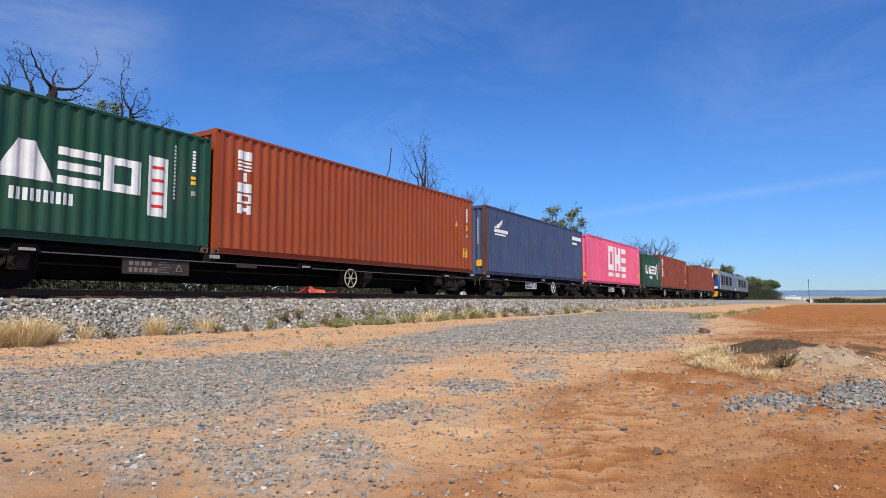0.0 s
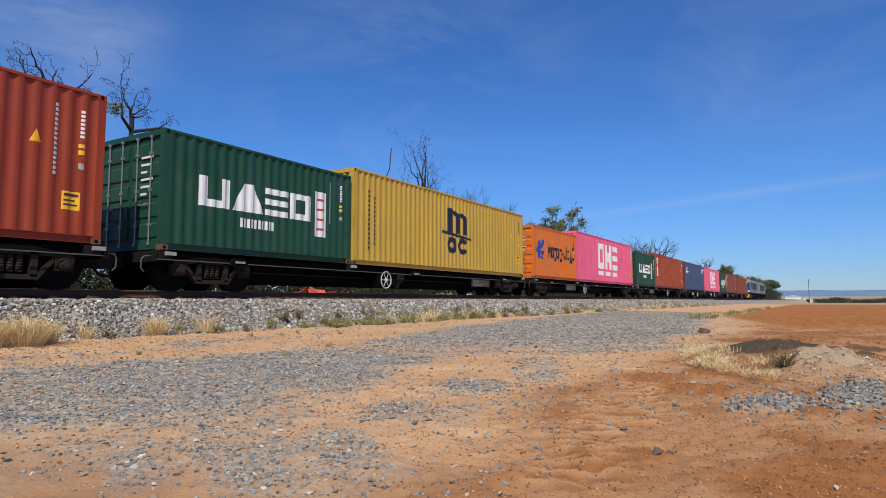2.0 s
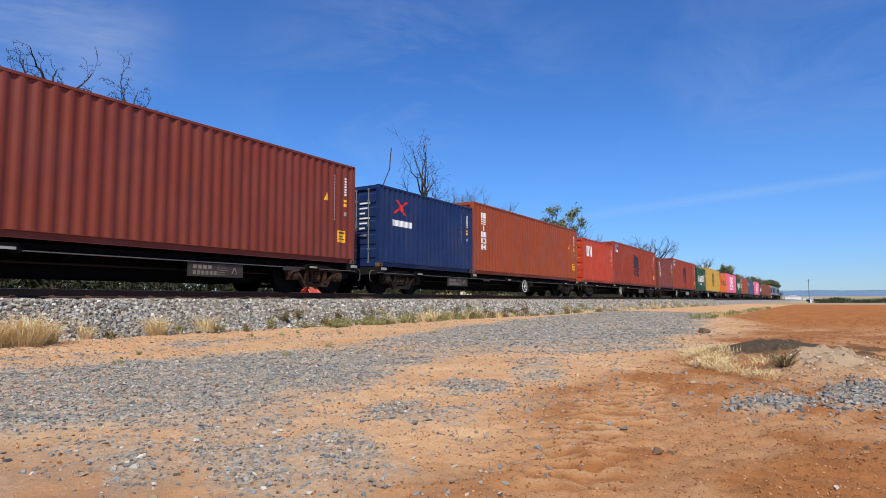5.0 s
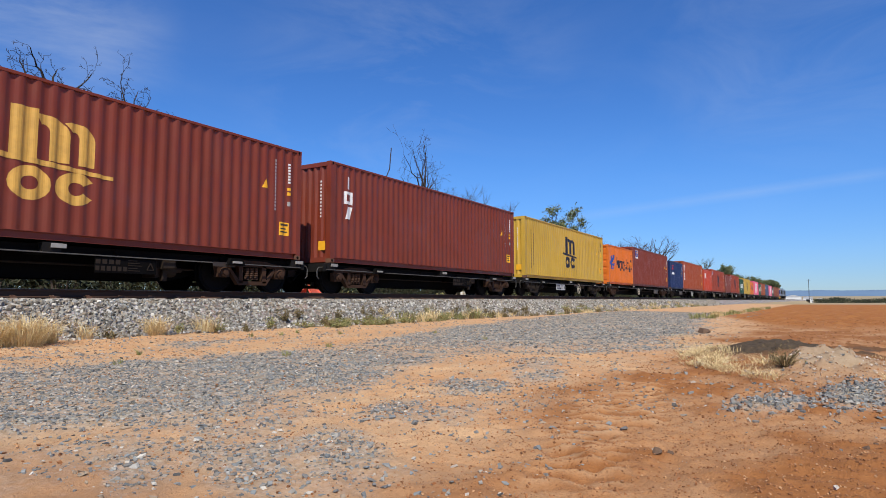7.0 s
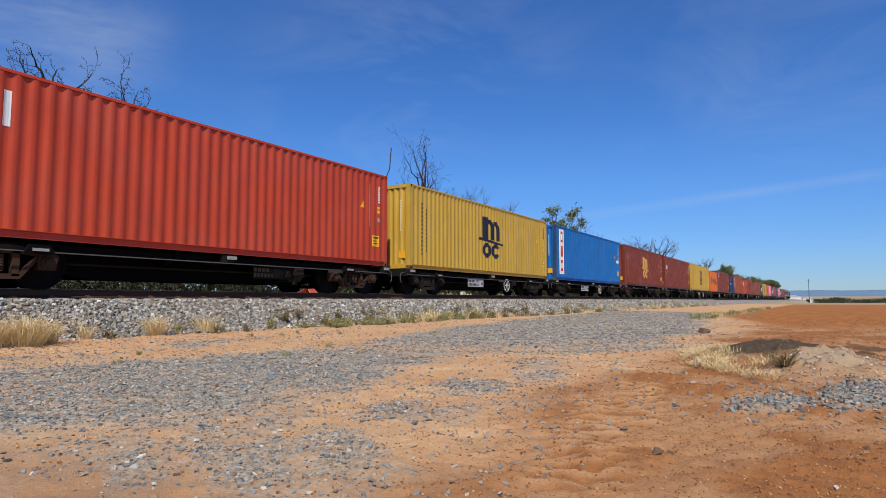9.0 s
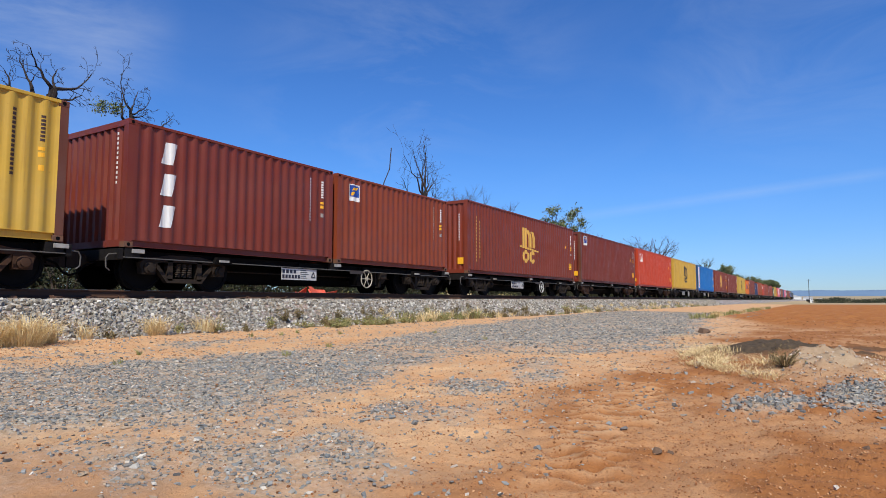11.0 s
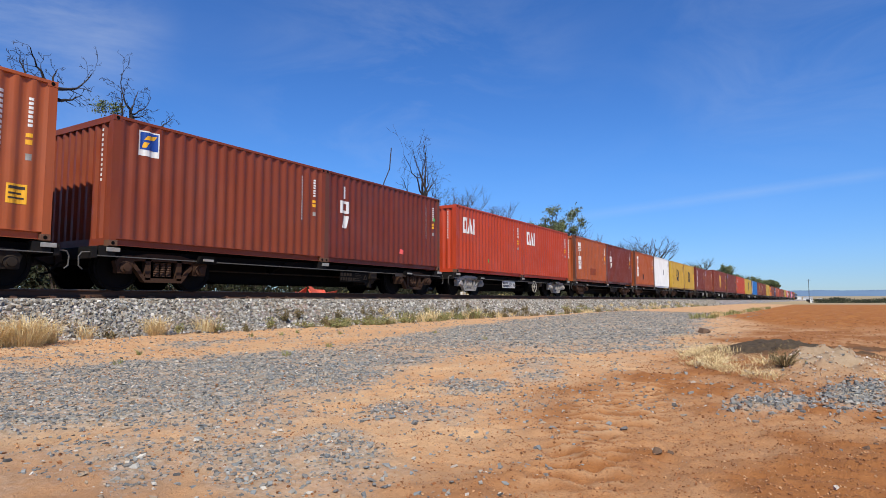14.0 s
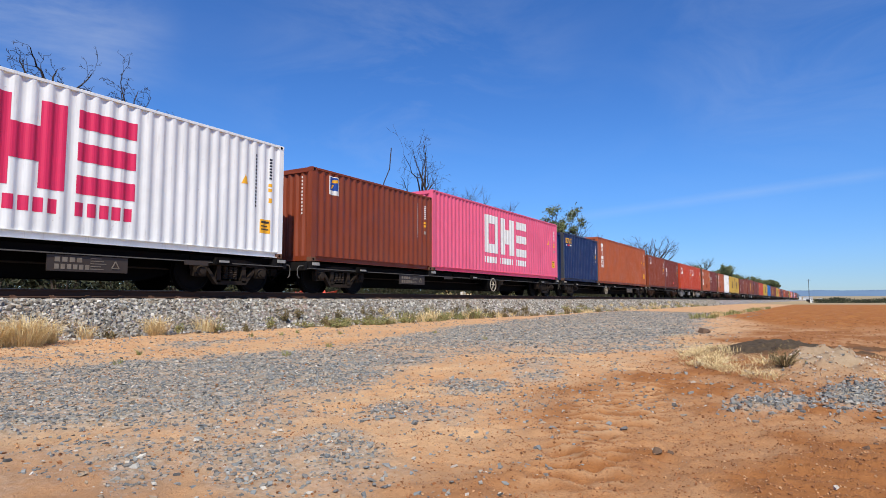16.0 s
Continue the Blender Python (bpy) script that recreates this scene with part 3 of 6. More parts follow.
def make_rails():
    half = [(0.073, 0), (0.073, 0.012), (0.02, 0.03), (0.0085, 0.045), (0.0085, 0.118), (0.034, 0.128), (0.036, 0.146), (0.028, 0.158)]
    prof = half + [(-a, b) for a, b in half[::-1]]
    for side in (-1, 1):
        b = Build().prism([(TRACK_Y + side * 0.7525 + a, RAIL_TOP - 0.158 + h) for a, h in prof], "x", -60, 600)
        tagged(part("rail", b, M_RAILSIDE, None), "long brown steel rail with a worn bright head", "rail", kind="structure")
        head = Build().box(-60, 600, TRACK_Y + side * 0.7525 - 0.026, TRACK_Y + side * 0.7525 + 0.026, RAIL_TOP - 0.0005, RAIL_TOP + 0.0035)
        part("rail_head", head, M_TREAD, bpy.data.objects["rail" if side < 0 else "rail.001"])
    sl = Build().prism([(TRACK_Y - 1.27, 0.53), (TRACK_Y + 1.27, 0.53), (TRACK_Y + 1.27, 0.685), (TRACK_Y + 1.1, 0.708), (TRACK_Y - 1.1, 0.708), (TRACK_Y - 1.27, 0.685)], "x", -0.12, 0.12).mesh("sleeper")
    clip = Build()
    for side in (-1, 1):
        for q in (-1, 1):
            y = TRACK_Y + side * 0.7525 + q * 0.09
            clip.box(-0.05, 0.05, y - 0.03, y + 0.03, 0.71, 0.745).bent([(-0.04, y, 0.73), (-0.03, y - q * 0.045, 0.752), (0.03, y - q * 0.045, 0.752), (0.04, y, 0.73)], 0.009)
    clip = clip.mesh("rail_clip")
    for k in range(110):
        s = part("sleeper", sl, M_SLEEPER, ballast, at=(2.0 + 0.65 * k, 0, 0))
        part("rail_clip", clip, M_CASTING, s)


make_rails()

# ---- containers ----
W = 1.219
MOVERS = []                    # (thing, x at 0 s, y, z)
CACHE = {}


def cached(key, make):
    if key not in CACHE:
        CACHE[key] = make()
    return CACHE[key]


PITCH = (0.072, 0.068, 0.070, 0.068)


def wave(length):
    """Break points of a corrugated sheet: place along it and depth."""
    inner = length - 0.30
    n = round(inner / sum(PITCH))
    k = inner / n / sum(PITCH)
    pts, x, r = [(0.15, 0.0)], 0.15, 0.013
    for i in range(n):
        for j, (w, d0) in enumerate(zip(PITCH, (0.0, 0.0, 1.0, 1.0))):
            cut = 0.036 * r / 0.068               # every bend is rounded
            if i or j:
                pts.append((x - r, d0 * 0.036 + (cut if j == 0 else -cut if j == 2 else 0.0)))
                pts.append((x + r, d0 * 0.036 + (cut if j == 1 else -cut if j == 3 else 0.0)))
            x += w * k
    return pts + [(length - 0.15, 0.0)]


def side_mesh(L, H):
    pts = wave(L)
    b = Build()
    n = len(pts)
    vs = [(x - L / 2, -W + 0.006 + d, z) for z in (0.155, H - 0.055) for x, d in pts]
    vs += [(x - L / 2, -W + 0.05, z) for z in (0.155, H - 0.055) for x in (pts[0][0], pts[-1][0])]
    fs = [(i, i + 1, n + i + 1, n + i) for i in range(n - 1)]
    fs += [(2 * n, 2 * n + 2, 2 * n + 3, 2 * n + 1)]
    me = b.add(vs, fs).mesh("side_panel")
    me.shade_smooth()
    return me


def end_mesh(H, s):
    """Corrugated end wall; s = -1 at the rear."""
    b = Build()
    pts = []
    y = -W + 0.13
    n = 9
    p = (2 * W - 0.26) / n
    for i in range(n):
        for w, d in ((0.26, 0.0), (0.24, 0.0), (0.26, 0.045), (0.24, 0.045)):
            pts.append((y, d))
            y += w * p
    pts.append((W - 0.13, 0.0))
    m = len(pts)
    vs = [(-s * d, yy, z) for z in (0.15, H - 0.12) for yy, d in pts]
    fs = [(i, i + 1, m + i + 1, m + i) if s > 0 else (i + 1, i, m + i, m + i + 1) for i in range(m - 1)]
    return b.add(vs, fs).mesh("end_panel")


def door_mesh(H):
    """One door leaf with pressed panels; outside towards -x."""
    b = Build()
    w = W - 0.085
    h0, h1 = 0.16, H - 0.13
    b.box(0.0, 0.05, 0.008, w, h0, h1)
    n = 5
    for i in range(n):
        a = h0 + 0.09 + (h1 - h0 - 0.12) / n * i
        c = a + (h1 - h0 - 0.12) / n - 0.09
        b.prism([(0.0, a), (-0.026, a + 0.04), (-0.026, c - 0.04), (0.0, c)], "y", 0.07, w - 0.07)
    return b.mesh("door")


def rod_mesh(H):
    b = Build().cyl((0, 0, H / 2), "z", 0.017, H - 0.22, 8)
    for z in (0.14, 0.55, 1.3, H - 0.5, H - 0.14):
        b.box(-0.025, 0.03, -0.035, 0.035, z - 0.03, z + 0.03)
    return b.mesh("lock_rod")


def handle_mesh():
    return Build().bent([(-0.035, 0.0, 1.0), (-0.05, 0.22, 0.98), (-0.05, 0.42, 0.985)], 0.014).box(-0.05, 0.0, 0.30, 0.38, 0.95, 1.03).mesh("door_handle")


def casting_mesh():
    b = Build().box(-0.089, 0.089, -0.081, 0.081, 0, 0.118, 0.012)
    return b.mesh("corner_casting")


def hole_mesh():
    return Build().cyl((0, 0, 0), "y", 0.036, 0.006, 10).mesh("lock_hole")


def decal_mesh(name, polys, L, lift):
    """Marks painted on the near side: they follow the corrugation. polys: (along from the rear end, height) corners, convex."""
    pts = wave(L)
    xs = np.array([p[0] for p in pts])
    ds = np.array([p[1] for p in pts])
    b = Build()
    for poly in polys:
        lo, hi = min(p[0] for p in poly), max(p[0] for p in poly)
        cuts = sorted({round(x, 5) for x in [lo, hi] + [p[0] for p in poly] + [x for x in xs if lo + 1e-4 < x < hi - 1e-4]})
        n = len(poly)

        def span(x):
            zs = []
            for i in range(n):
                (xa, za), (xb, zb) = poly[i], poly[(i + 1) % n]
                if min(xa, xb) - 2e-5 <= x <= max(xa, xb) + 2e-5:
                    if abs(xa - xb) < 3e-5:
                        zs += [za, zb]
                    else:
                        zs.append(za + (zb - za) * (x - xa) / (xb - xa))
            return min(zs), max(zs)
        for a, c in zip(cuts, cuts[1:]):
            (a0, a1), (c0, c1) = span(a), span(c)
            ya, yc = (-W + 0.006 + float(np.interp(x, xs, ds)) - lift for x in (a, c))
            b.add([(a - L / 2, ya, a0), (c - L / 2, yc, c0), (c - L / 2, yc, c1), (a - L / 2, ya, a1)], [(0, 1, 2, 3)])
    return b.mesh(name)


# plain marks, in a unit cell
def rect(x0, x1, z0, z1):
    return [(x0, z0), (x1, z0), (x1, z1), (x0, z1)]


BLOCK = [rect(0, 1, 0, 1)]
RING = [rect(0, 0.27, 0, 1), rect(0.73, 1, 0, 1), rect(0.27, 0.73, 0, 0.24), rect(0.27, 0.73, 0.78, 1)]
CUP = [rect(0, 0.28, 0, 1), rect(0.72, 1, 0.0, 1), rect(0.28, 0.72, 0, 0.25)]
PAIR = [rect(0, 0.32, 0, 1), rect(0.68, 1, 0, 1), rect(0.32, 0.68, 0.3, 0.7)]
BARS = [rect(0, 1, 0, 0.22), rect(0, 1, 0.39, 0.61), rect(0, 1, 0.78, 1)]
WEDGE = [[(0, 0), (0.3, 0), (0.5, 1), (0.36, 1)], [(0.7, 0), (1, 0), (0.66, 1), (0.51, 1)]]


def bow(cx, cz, rx, rz, ix, iz, a0, a1, n):
    """Part of a broad ring, as a run of quads."""
    out = []
    for i in range(n):
        a, b = radians(a0 + (a1 - a0) * i / n), radians(a0 + (a1 - a0) * (i + 1) / n)
        out.append([(cx + ix * math.cos(a), cz + iz * math.sin(a)), (cx + rx * math.cos(a), cz + rz * math.sin(a)), (cx + rx * math.cos(b), cz + rz * math.sin(b)), (cx + ix * math.cos(b), cz + iz * math.sin(b))])
    return out


ARCHES = [rect(0, 0.30, 0, 1), bow(0.37, 0.58, 0.31, 0.34, 0.07, 0.14, 110, 0, 7), rect(0.44, 0.68, 0, 0.58), bow(0.74, 0.56, 0.26, 0.32, 0.06, 0.13, 120, 0, 7), rect(0.80, 1.0, 0, 0.56), [(-0.22, -0.06), (0.4, -0.12), (0.4, -0.01), (-0.22, 0.05)], [(0.4, -0.12), (1.25, -0.20), (1.25, -0.12), (0.4, -0.01)]]
HOOP = bow(0.5, 0.5, 0.5, 0.5, 0.2, 0.2, 0, 360, 18)
OPEN_HOOP = bow(0.5, 0.5, 0.5, 0.5, 0.2, 0.2, 32, 328, 16)
POST = [rect(0.36, 0.64, 0, 1)]
HOOK = [rect(0, 0.95, 0.75, 1), rect(0, 0.28, 0.25, 0.75), rect(0, 0.95, 0, 0.25)]
TRAP = [[(0, 0), (1, 0), (0.66, 1), (0.36, 1)]]
SLANT = [[(0.15, 0), (0.75, 0), (1, 1), (0.4, 1)]]


def place(shape, x0, x1, z0, z1):
    return [[(x0 + (x1 - x0) * a, z0 + (z1 - z0) * c) for a, c in p] for p in shape]


def column(shapes, x0, x1, z0, z1, gap=0.16):
    """Marks one under another."""
    n = len(shapes)
    h = (z1 - z0) / (n - gap)
    out = []
    for i, s in enumerate(shapes):
        top = z1 - i * h
        out += place(s, x0, x1, top - h * (1 - gap), top)
    return out


def bars_column(x0, x1, z0, z1, n):
    return column([BLOCK] * n, x0, x1, z0, z1, 0.35)


def serials(c, L, H, mat=None, tags=True):
    """Illegible small print near the front end: bars and stickers."""
    mat = mat or M_WHITE
    mark(c, "serial_marking", bars_column(L - 0.92, L - 0.855, 0.42 * H, 0.87 * H, 15), mat)
    mark(c, "size_marking", bars_column(L - 0.46, L - 0.39, 0.68 * H, 0.86 * H, 7), mat)
    if tags:
        mark(c, "warning_sticker", [rect(L - 0.48, L - 0.38, 0.57 * H, 0.60 * H), rect(L - 0.48, L - 0.38, 0.615 * H, 0.64 * H)], M_YELLOW)
        if L > 10:
            mark(c, "warning_label", [rect(L - 0.74, L - 0.42, 0.60, 0.94)], M_YELLOW)
            mark(c, "panel_print", [rect(L - 0.71, L - 0.45, 0.85, 0.9), rect(L - 0.71, L - 0.5, 0.76, 0.79), rect(L - 0.71, L - 0.46, 0.68, 0.71)], M_PLACARD, 0.008)
            mark(c, "warning_triangle", [[(L - 1.32, 0.60 * H), (L - 1.12, 0.60 * H), (L - 1.22, 0.68 * H)]], M_YELLOW)
        mark(c, "data_sticker", [rect(L - 0.47, L - 0.38, 0.475 * H, 0.515 * H)], M_REFLECTOR if mat is M_WHITE else M_YELLOW)


def mark(c, name, polys, mat, lift=0.004):
    """Fine print stays one part; of a large mark every piece is a part."""
    if name in ("serial_marking", "size_marking", "small_print", "panel_print", "warning_sticker"):
        tagged(part(name, decal_mesh(name, polys, c["long"], lift), mat, c["ob"]), kind="stuff")
        return
    for i, p in enumerate(polys):
        part(name, decal_mesh(name, [p], c["long"], lift + 0.0008 * (i % 11)), mat, c["ob"])


def emblem_square(c, a0, a1, z0, z1):
    mark(c, "emblem", [rect(a0 - 0.03, a1 + 0.03, z0 - 0.03, z1 + 0.03)], M_WHITE, 0.003)
    mark(c, "emblem", [rect(a0, a1, z0 + 0.1, z1)], M_EMBLUE, 0.006)
    w, h = a1 - a0, z1 - z0
    mark(c, "emblem", [[(a0 + 0.1 * w, z0 + 0.3 * h), (a0 + 0.3 * w, z0 + 0.3 * h), (a0 + 0.5 * w, z0 + 0.55 * h), (a0 + 0.2 * w, z0 + 0.55 * h)], [(a0 + 0.2 * w, z0 + 0.65 * h), (a0 + 0.8 * w, z0 + 0.7 * h), (a0 + 0.95 * w, z0 + 0.9 * h), (a0 + 0.35 * w, z0 + 0.85 * h)]], M_YELLOW, 0.008)


def container(u, feet, tall, paint_mat, label, doors=False, post_mat=None, group="containers on the train"):
    L = 12.192 if feet == 40 else 6.058
    H = 2.896 if tall else 2.591
    ob = thing("shipping_container", label, "container", group)
    post_mat = post_mat or paint_mat
    side = cached(("side", L, H), lambda: side_mesh(L, H))
    part("side_panel", side, paint_mat, ob)
    far_side = part("side_panel", side, paint_mat, ob)
    far_side.rotation_euler = (0, 0, math.pi)
    part("roof", cached(("roof", L), lambda: Build().prism([(-W + 0.03, -0.03), (W - 0.03, -0.03), (W - 0.03, 0), (0, 0.012), (-W + 0.03, 0)], "x", -L / 2 + 0.05, L / 2 - 0.05).mesh("roof")), paint_mat, ob, at=(0, 0, H - 0.03))
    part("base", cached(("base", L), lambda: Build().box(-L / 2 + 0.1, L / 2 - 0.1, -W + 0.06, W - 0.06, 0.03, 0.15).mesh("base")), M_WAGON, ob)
    for s in (-1, 1):
        part("top_rail", cached(("top", L), lambda: Build().box(-L / 2 + 0.15, L / 2 - 0.15, -0.03, 0.03, -0.06, 0.0, 0.006).mesh("top_rail")), paint_mat, ob, at=(0, s * (W - 0.03), H - 0.006))
        part("bottom_rail", cached(("bot", L), lambda: Build().prism([(-0.012, 0.0), (0.06, 0.0), (0.06, 0.14), (-0.012, 0.14), (-0.012, 0.13), (0.042, 0.13), (0.042, 0.01), (-0.012, 0.01)], "x", -L / 2 + 0.15, L / 2 - 0.15).mesh("bottom_rail")), paint_mat, ob, at=(0, s * (W - 0.016), 0.018)).rotation_euler = (0, 0, 0 if s < 0 else math.pi)
        part("end_header", cached("header", lambda: Build().box(-0.05, 0.05, -W + 0.15, W - 0.15, -0.12, 0, 0.01).mesh("end_header")), paint_mat, ob, at=(s * (L / 2 - 0.055), 0, H - 0.01))
        part("end_sill", cached("sill", lambda: Build().box(-0.05, 0.05, -W + 0.15, W - 0.15, 0.0, 0.14, 0.01).mesh("end_sill")), paint_mat, ob, at=(s * (L / 2 - 0.055), 0, 0.02))
        for q in (-1, 1):
            part("corner_post", cached(("post", H), lambda: Build().prism([(-0.075, -0.07), (0.075, -0.07), (0.075, 0.05), (0.05, 0.07), (-0.075, 0.07)], "z", 0.118, H - 0.118).mesh("corner_post")), post_mat, ob, at=(s * (L / 2 - 0.078), q * (W - 0.075), 0))
            for z in (0.0, H - 0.118):
                k = part("corner_casting", cached("casting", casting_mesh), post_mat if z else M_CASTING, ob, at=(s * (L / 2 - 0.09), q * (W - 0.083), z))
                if q < 0:
                    part("lock_hole", cached("hole", hole_mesh), M_WAGON, k, at=(0, -0.082, 0.06))
    part("end_panel", cached(("end", H, 1), lambda: end_mesh(H, 1)), paint_mat, ob, at=(L / 2 - 0.02, 0, 0))
    if doors:
        for q in (-1, 1):
            d = part("door", cached(("door", H), lambda: door_mesh(H)), paint_mat, ob, at=(-L / 2 + 0.055, 0, 0))
            if q < 0:
                d.scale = (1, -1, 1)
            for y in (0.28, 0.78):
                part("lock_rod", cached(("rod", H), lambda: rod_mesh(H)), M_ROD, d, at=(-0.05, y, 0))
            part("door_handle", cached("handle", handle_mesh), M_ROD, d, at=(-0.02, 0.3, 0))
            b = Build()
            for i in range(6):
                b.box(-0.03, -0.028, 0.40, 0.40 + 0.22 + 0.1 * ((i * 7) % 3), 1.2 + i * 0.16, 1.25 + i * 0.16)
            if q < 0:
                part("data_marking", cached(("ddata", H), lambda: b.mesh("data_marking")), M_WHITE, d)
    else:
        part("end_panel", cached(("end", H, -1), lambda: end_mesh(H, -1)), paint_mat, ob, at=(-L / 2 + 0.02, 0, 0))
        b = Build()
        for i in range(11):
            b.box(-0.004, 0.0, -W + 0.36, -W + 0.41, 1.3 + i * 0.1, 1.355 + i * 0.1)
        tagged(part("serial_marking", cached("eserial", lambda: b.mesh("serial_marking")), M_WHITE, ob, at=(-L / 2 + 0.019, 0, 0)), kind="stuff")
        if tall:
            part("warning_label", cached("elabel", lambda: Build().box(-0.005, 0.0, -W + 0.2, -W + 0.46, 0.36, 0.62).mesh("warning_label")), M_YELLOW, ob, at=(-L / 2 + 0.019, 0, 0))
    MOVERS.append((ob, u + 0.1 - L / 2, TRACK_Y, DECK))
    return dict(ob=ob, long=L, tall=H, paint=paint_mat)


def vertical_six(c, a=0.66, z0=1.0, z1=2.52):
    mark(c, "brand_marking", column([BLOCK, BARS, POST, BLOCK, RING, PAIR], a, a + 0.42, z0, z1), M_WHITE)
    serials(c, c["long"], c["tall"])


def vertical_three(c, a=0.6, z0=1.03, z1=2.24):
    mark(c, "brand_marking", column([POST, RING, SLANT], a, a + 0.36, z0, z1), M_WHITE)
    serials(c, c["long"], c["tall"])


def big_three(c, mat):
    """Large three-part mark with a line of print below."""
    mark(c, "brand_marking", place(RING, 4.0, 5.25, 0.92, 2.5), mat)
    mark(c, "brand_marking", place(PAIR, 5.5, 6.85, 0.92, 2.5), mat)
    mark(c, "brand_marking", place(BARS, 7.06, 8.2, 0.92, 2.5), mat)
    mark(c, "small_print", [rect(4.0 + i * 0.235, 4.0 + i * 0.235 + 0.16, 0.50, 0.76) for i in range(18) if i not in (5, 12)], mat)
    serials(c, c["long"], c["tall"], M_WHITE if mat is M_WHITE else M_NAVY)


def arcade_mark(c, a, w, z, mat, column_mat=None):
    """Broad arcade above two rings, with two columns of small print."""
    k = w / 1.5
    for n, piece in enumerate(ARCHES):
        shape = piece if isinstance(piece[0], list) else [piece]
        part("brand_marking", decal_mesh("brand_marking", place(shape, a, a + w, z + 0.74 * k, z + 1.66 * k), c["long"], 0.004 + 0.0008 * n), mat, c["ob"])
    for shape, x0, x1 in ((HOOP, 0.0, 0.48), (OPEN_HOOP, 0.53, 1.03)):
        part("brand_marking", decal_mesh("brand_marking", place(shape, a + x0 * w, a + x1 * w, z - 0.03, z + 0.6 * k), c["long"], 0.004), mat, c["ob"])
    h = c["tall"]
    mark(c, "small_print", bars_column(0.71, 0.81, 0.17 * h, 0.80 * h, 13), column_mat or (mat if mat is M_GOLD else M_FADED))
    mark(c, "small_print", bars_column(0.99, 1.08, 0.22 * h, 0.74 * h, 11), column_mat or (mat if mat is M_GOLD else M_FADED))
    serials(c, c["long"], c["tall"], M_FADED if c["paint"] is P_MUSTARD else M_WHITE)


def three_blocks(c, a=0.58, z=1.55, size=0.9, high=0.62):
    mark(c, "brand_marking", place(RING, a, a + size * 0.36, z, z + high) + place(WEDGE, a + size * 0.36, a + size * 0.8, z, z + high) + place(BLOCK, a + size * 0.86, a + size, z, z + high), M_WHITE)
    serials(c, c["long"], c["tall"])


def four_blocks(c):
    x = 0.9
    for s, w in ((CUP, 0.84), (TRAP, 0.96), (BARS, 0.78), (RING, 0.76)):
        mark(c, "brand_marking", place(s, x, x + w, 1.06, 1.74), M_WHITE)
        x += w + 0.06
    mark(c, "small_print", [rect(2.05 + i * 0.11, 2.12 + i * 0.11, 0.68, 0.9) for i in range(10)], M_WHITE)
    mark(c, "white_panel", [rect(4.56, 5.02, 0.68, 1.92)], M_WHITE)
    mark(c, "panel_print", [rect(4.66, 4.93, 0.86 + i * 0.27, 0.92 + i * 0.27) for i in range(4)], M_RED, 0.008)
    serials(c, c["long"], c["tall"])


def bird_and_print(c):
    mark(c, "emblem", [[(0.33, 1.40), (0.62, 1.85), (0.95, 1.95), (0.72, 1.42), (0.90, 1.0), (0.62, 1.0)], [(0.80, 1.45), (1.02, 1.92), (1.42, 1.98), (1.15, 1.55)], [(0.80, 1.35), (1.32, 1.42), (1.22, 1.2), (0.98, 1.22)], [(0.98, 1.2), (1.15, 1.2), (1.22, 1.0), (0.9, 1.0)]], M_EMBLUE)
    x = 1.8
    for i, w in enumerate((0.42, 0.36, 0.36, 0.36, 0.38, 0.2, 0.32, 0.12, 0.38, 0.36, 0.38)):
        s = (PAIR, RING, RING, RING, RING, [rect(0, 1, 0.4, 0.58)], CUP, POST, RING, WEDGE, RING)[i]
        z0 = 1.12 - (0.16 if i in (2, 4, 9) else 0.0)
        z1 = 1.86 if i in (0, 6, 7, 10) else 1.66
        mark(c, "brand_marking", place(s, x, x + w, z0, z1), M_NAVY)
        x += w + 0.035
    serials(c, 6.058, c["tall"], M_NAVY)


def slanted_panel(c):
    mark(c, "white_panel", [rect(0.62, 1.24, 0.33, 2.72)], M_WHITE)
    mark(c, "brand_marking", column([RING, SLANT, HOOK], 0.78, 1.1, 0.5, 2.6, 0.25), M_RED, 0.008)
    serials(c, c["long"], c["tall"])
    mark(c, "brand_marking", [rect(11.25, 11.9, 1.42, 1.62)], M_WHITE)


P_GREEN = paint("green_paint", (24, 74, 50), 0.35, 0.25)
P_RUSTY = paint("rust_orange_paint", (162, 72, 26), 0.25, 0.12)
P_BROWN = paint("brown_paint", (138, 62, 32), 0.3, 0.2)
P_FADEDBLUE = paint("faded_blue_paint", (66, 82, 116), 0.7, 0.4)
P_PINK = paint("pink_paint", (244, 104, 138), 0.2, 0.08)
P_ORANGE = paint("orange_paint", (228, 118, 30), 0.4, 0.3)
P_MUSTARD = paint("mustard_paint", (206, 166, 60), 0.35, 0.15)
P_BRICK = paint("brick_red_paint", (154, 58, 24), 0.25, 0.12)
P_MAROON = paint("faded_maroon_paint", (126, 60, 46), 0.45, 0.3)
P_RED = paint("bright_red_paint", (194, 68, 34), 0.35, 0.18)
P_OXIDE = paint("dark_oxide_red_paint", (128, 54, 33), 0.3, 0.15)
P_DEEP = paint("deep_maroon_paint", (120, 49, 32), 0.35, 0.25)
P_BLUE = paint("blue_paint", (10, 110, 186), 0.25, 0.35)
P_WHITE = paint("white_paint", (246, 248, 246), 0.2, 0.2)
P_TAN = paint("tan_orange_paint", (176, 88, 43), 0.3, 0.15)
P_NAVY = paint("navy_paint", (16, 44, 92), 0.4, 0.3)
P_POST_RUST = paint("rusty_post_paint", (110, 62, 40), 0.6, 1.0)

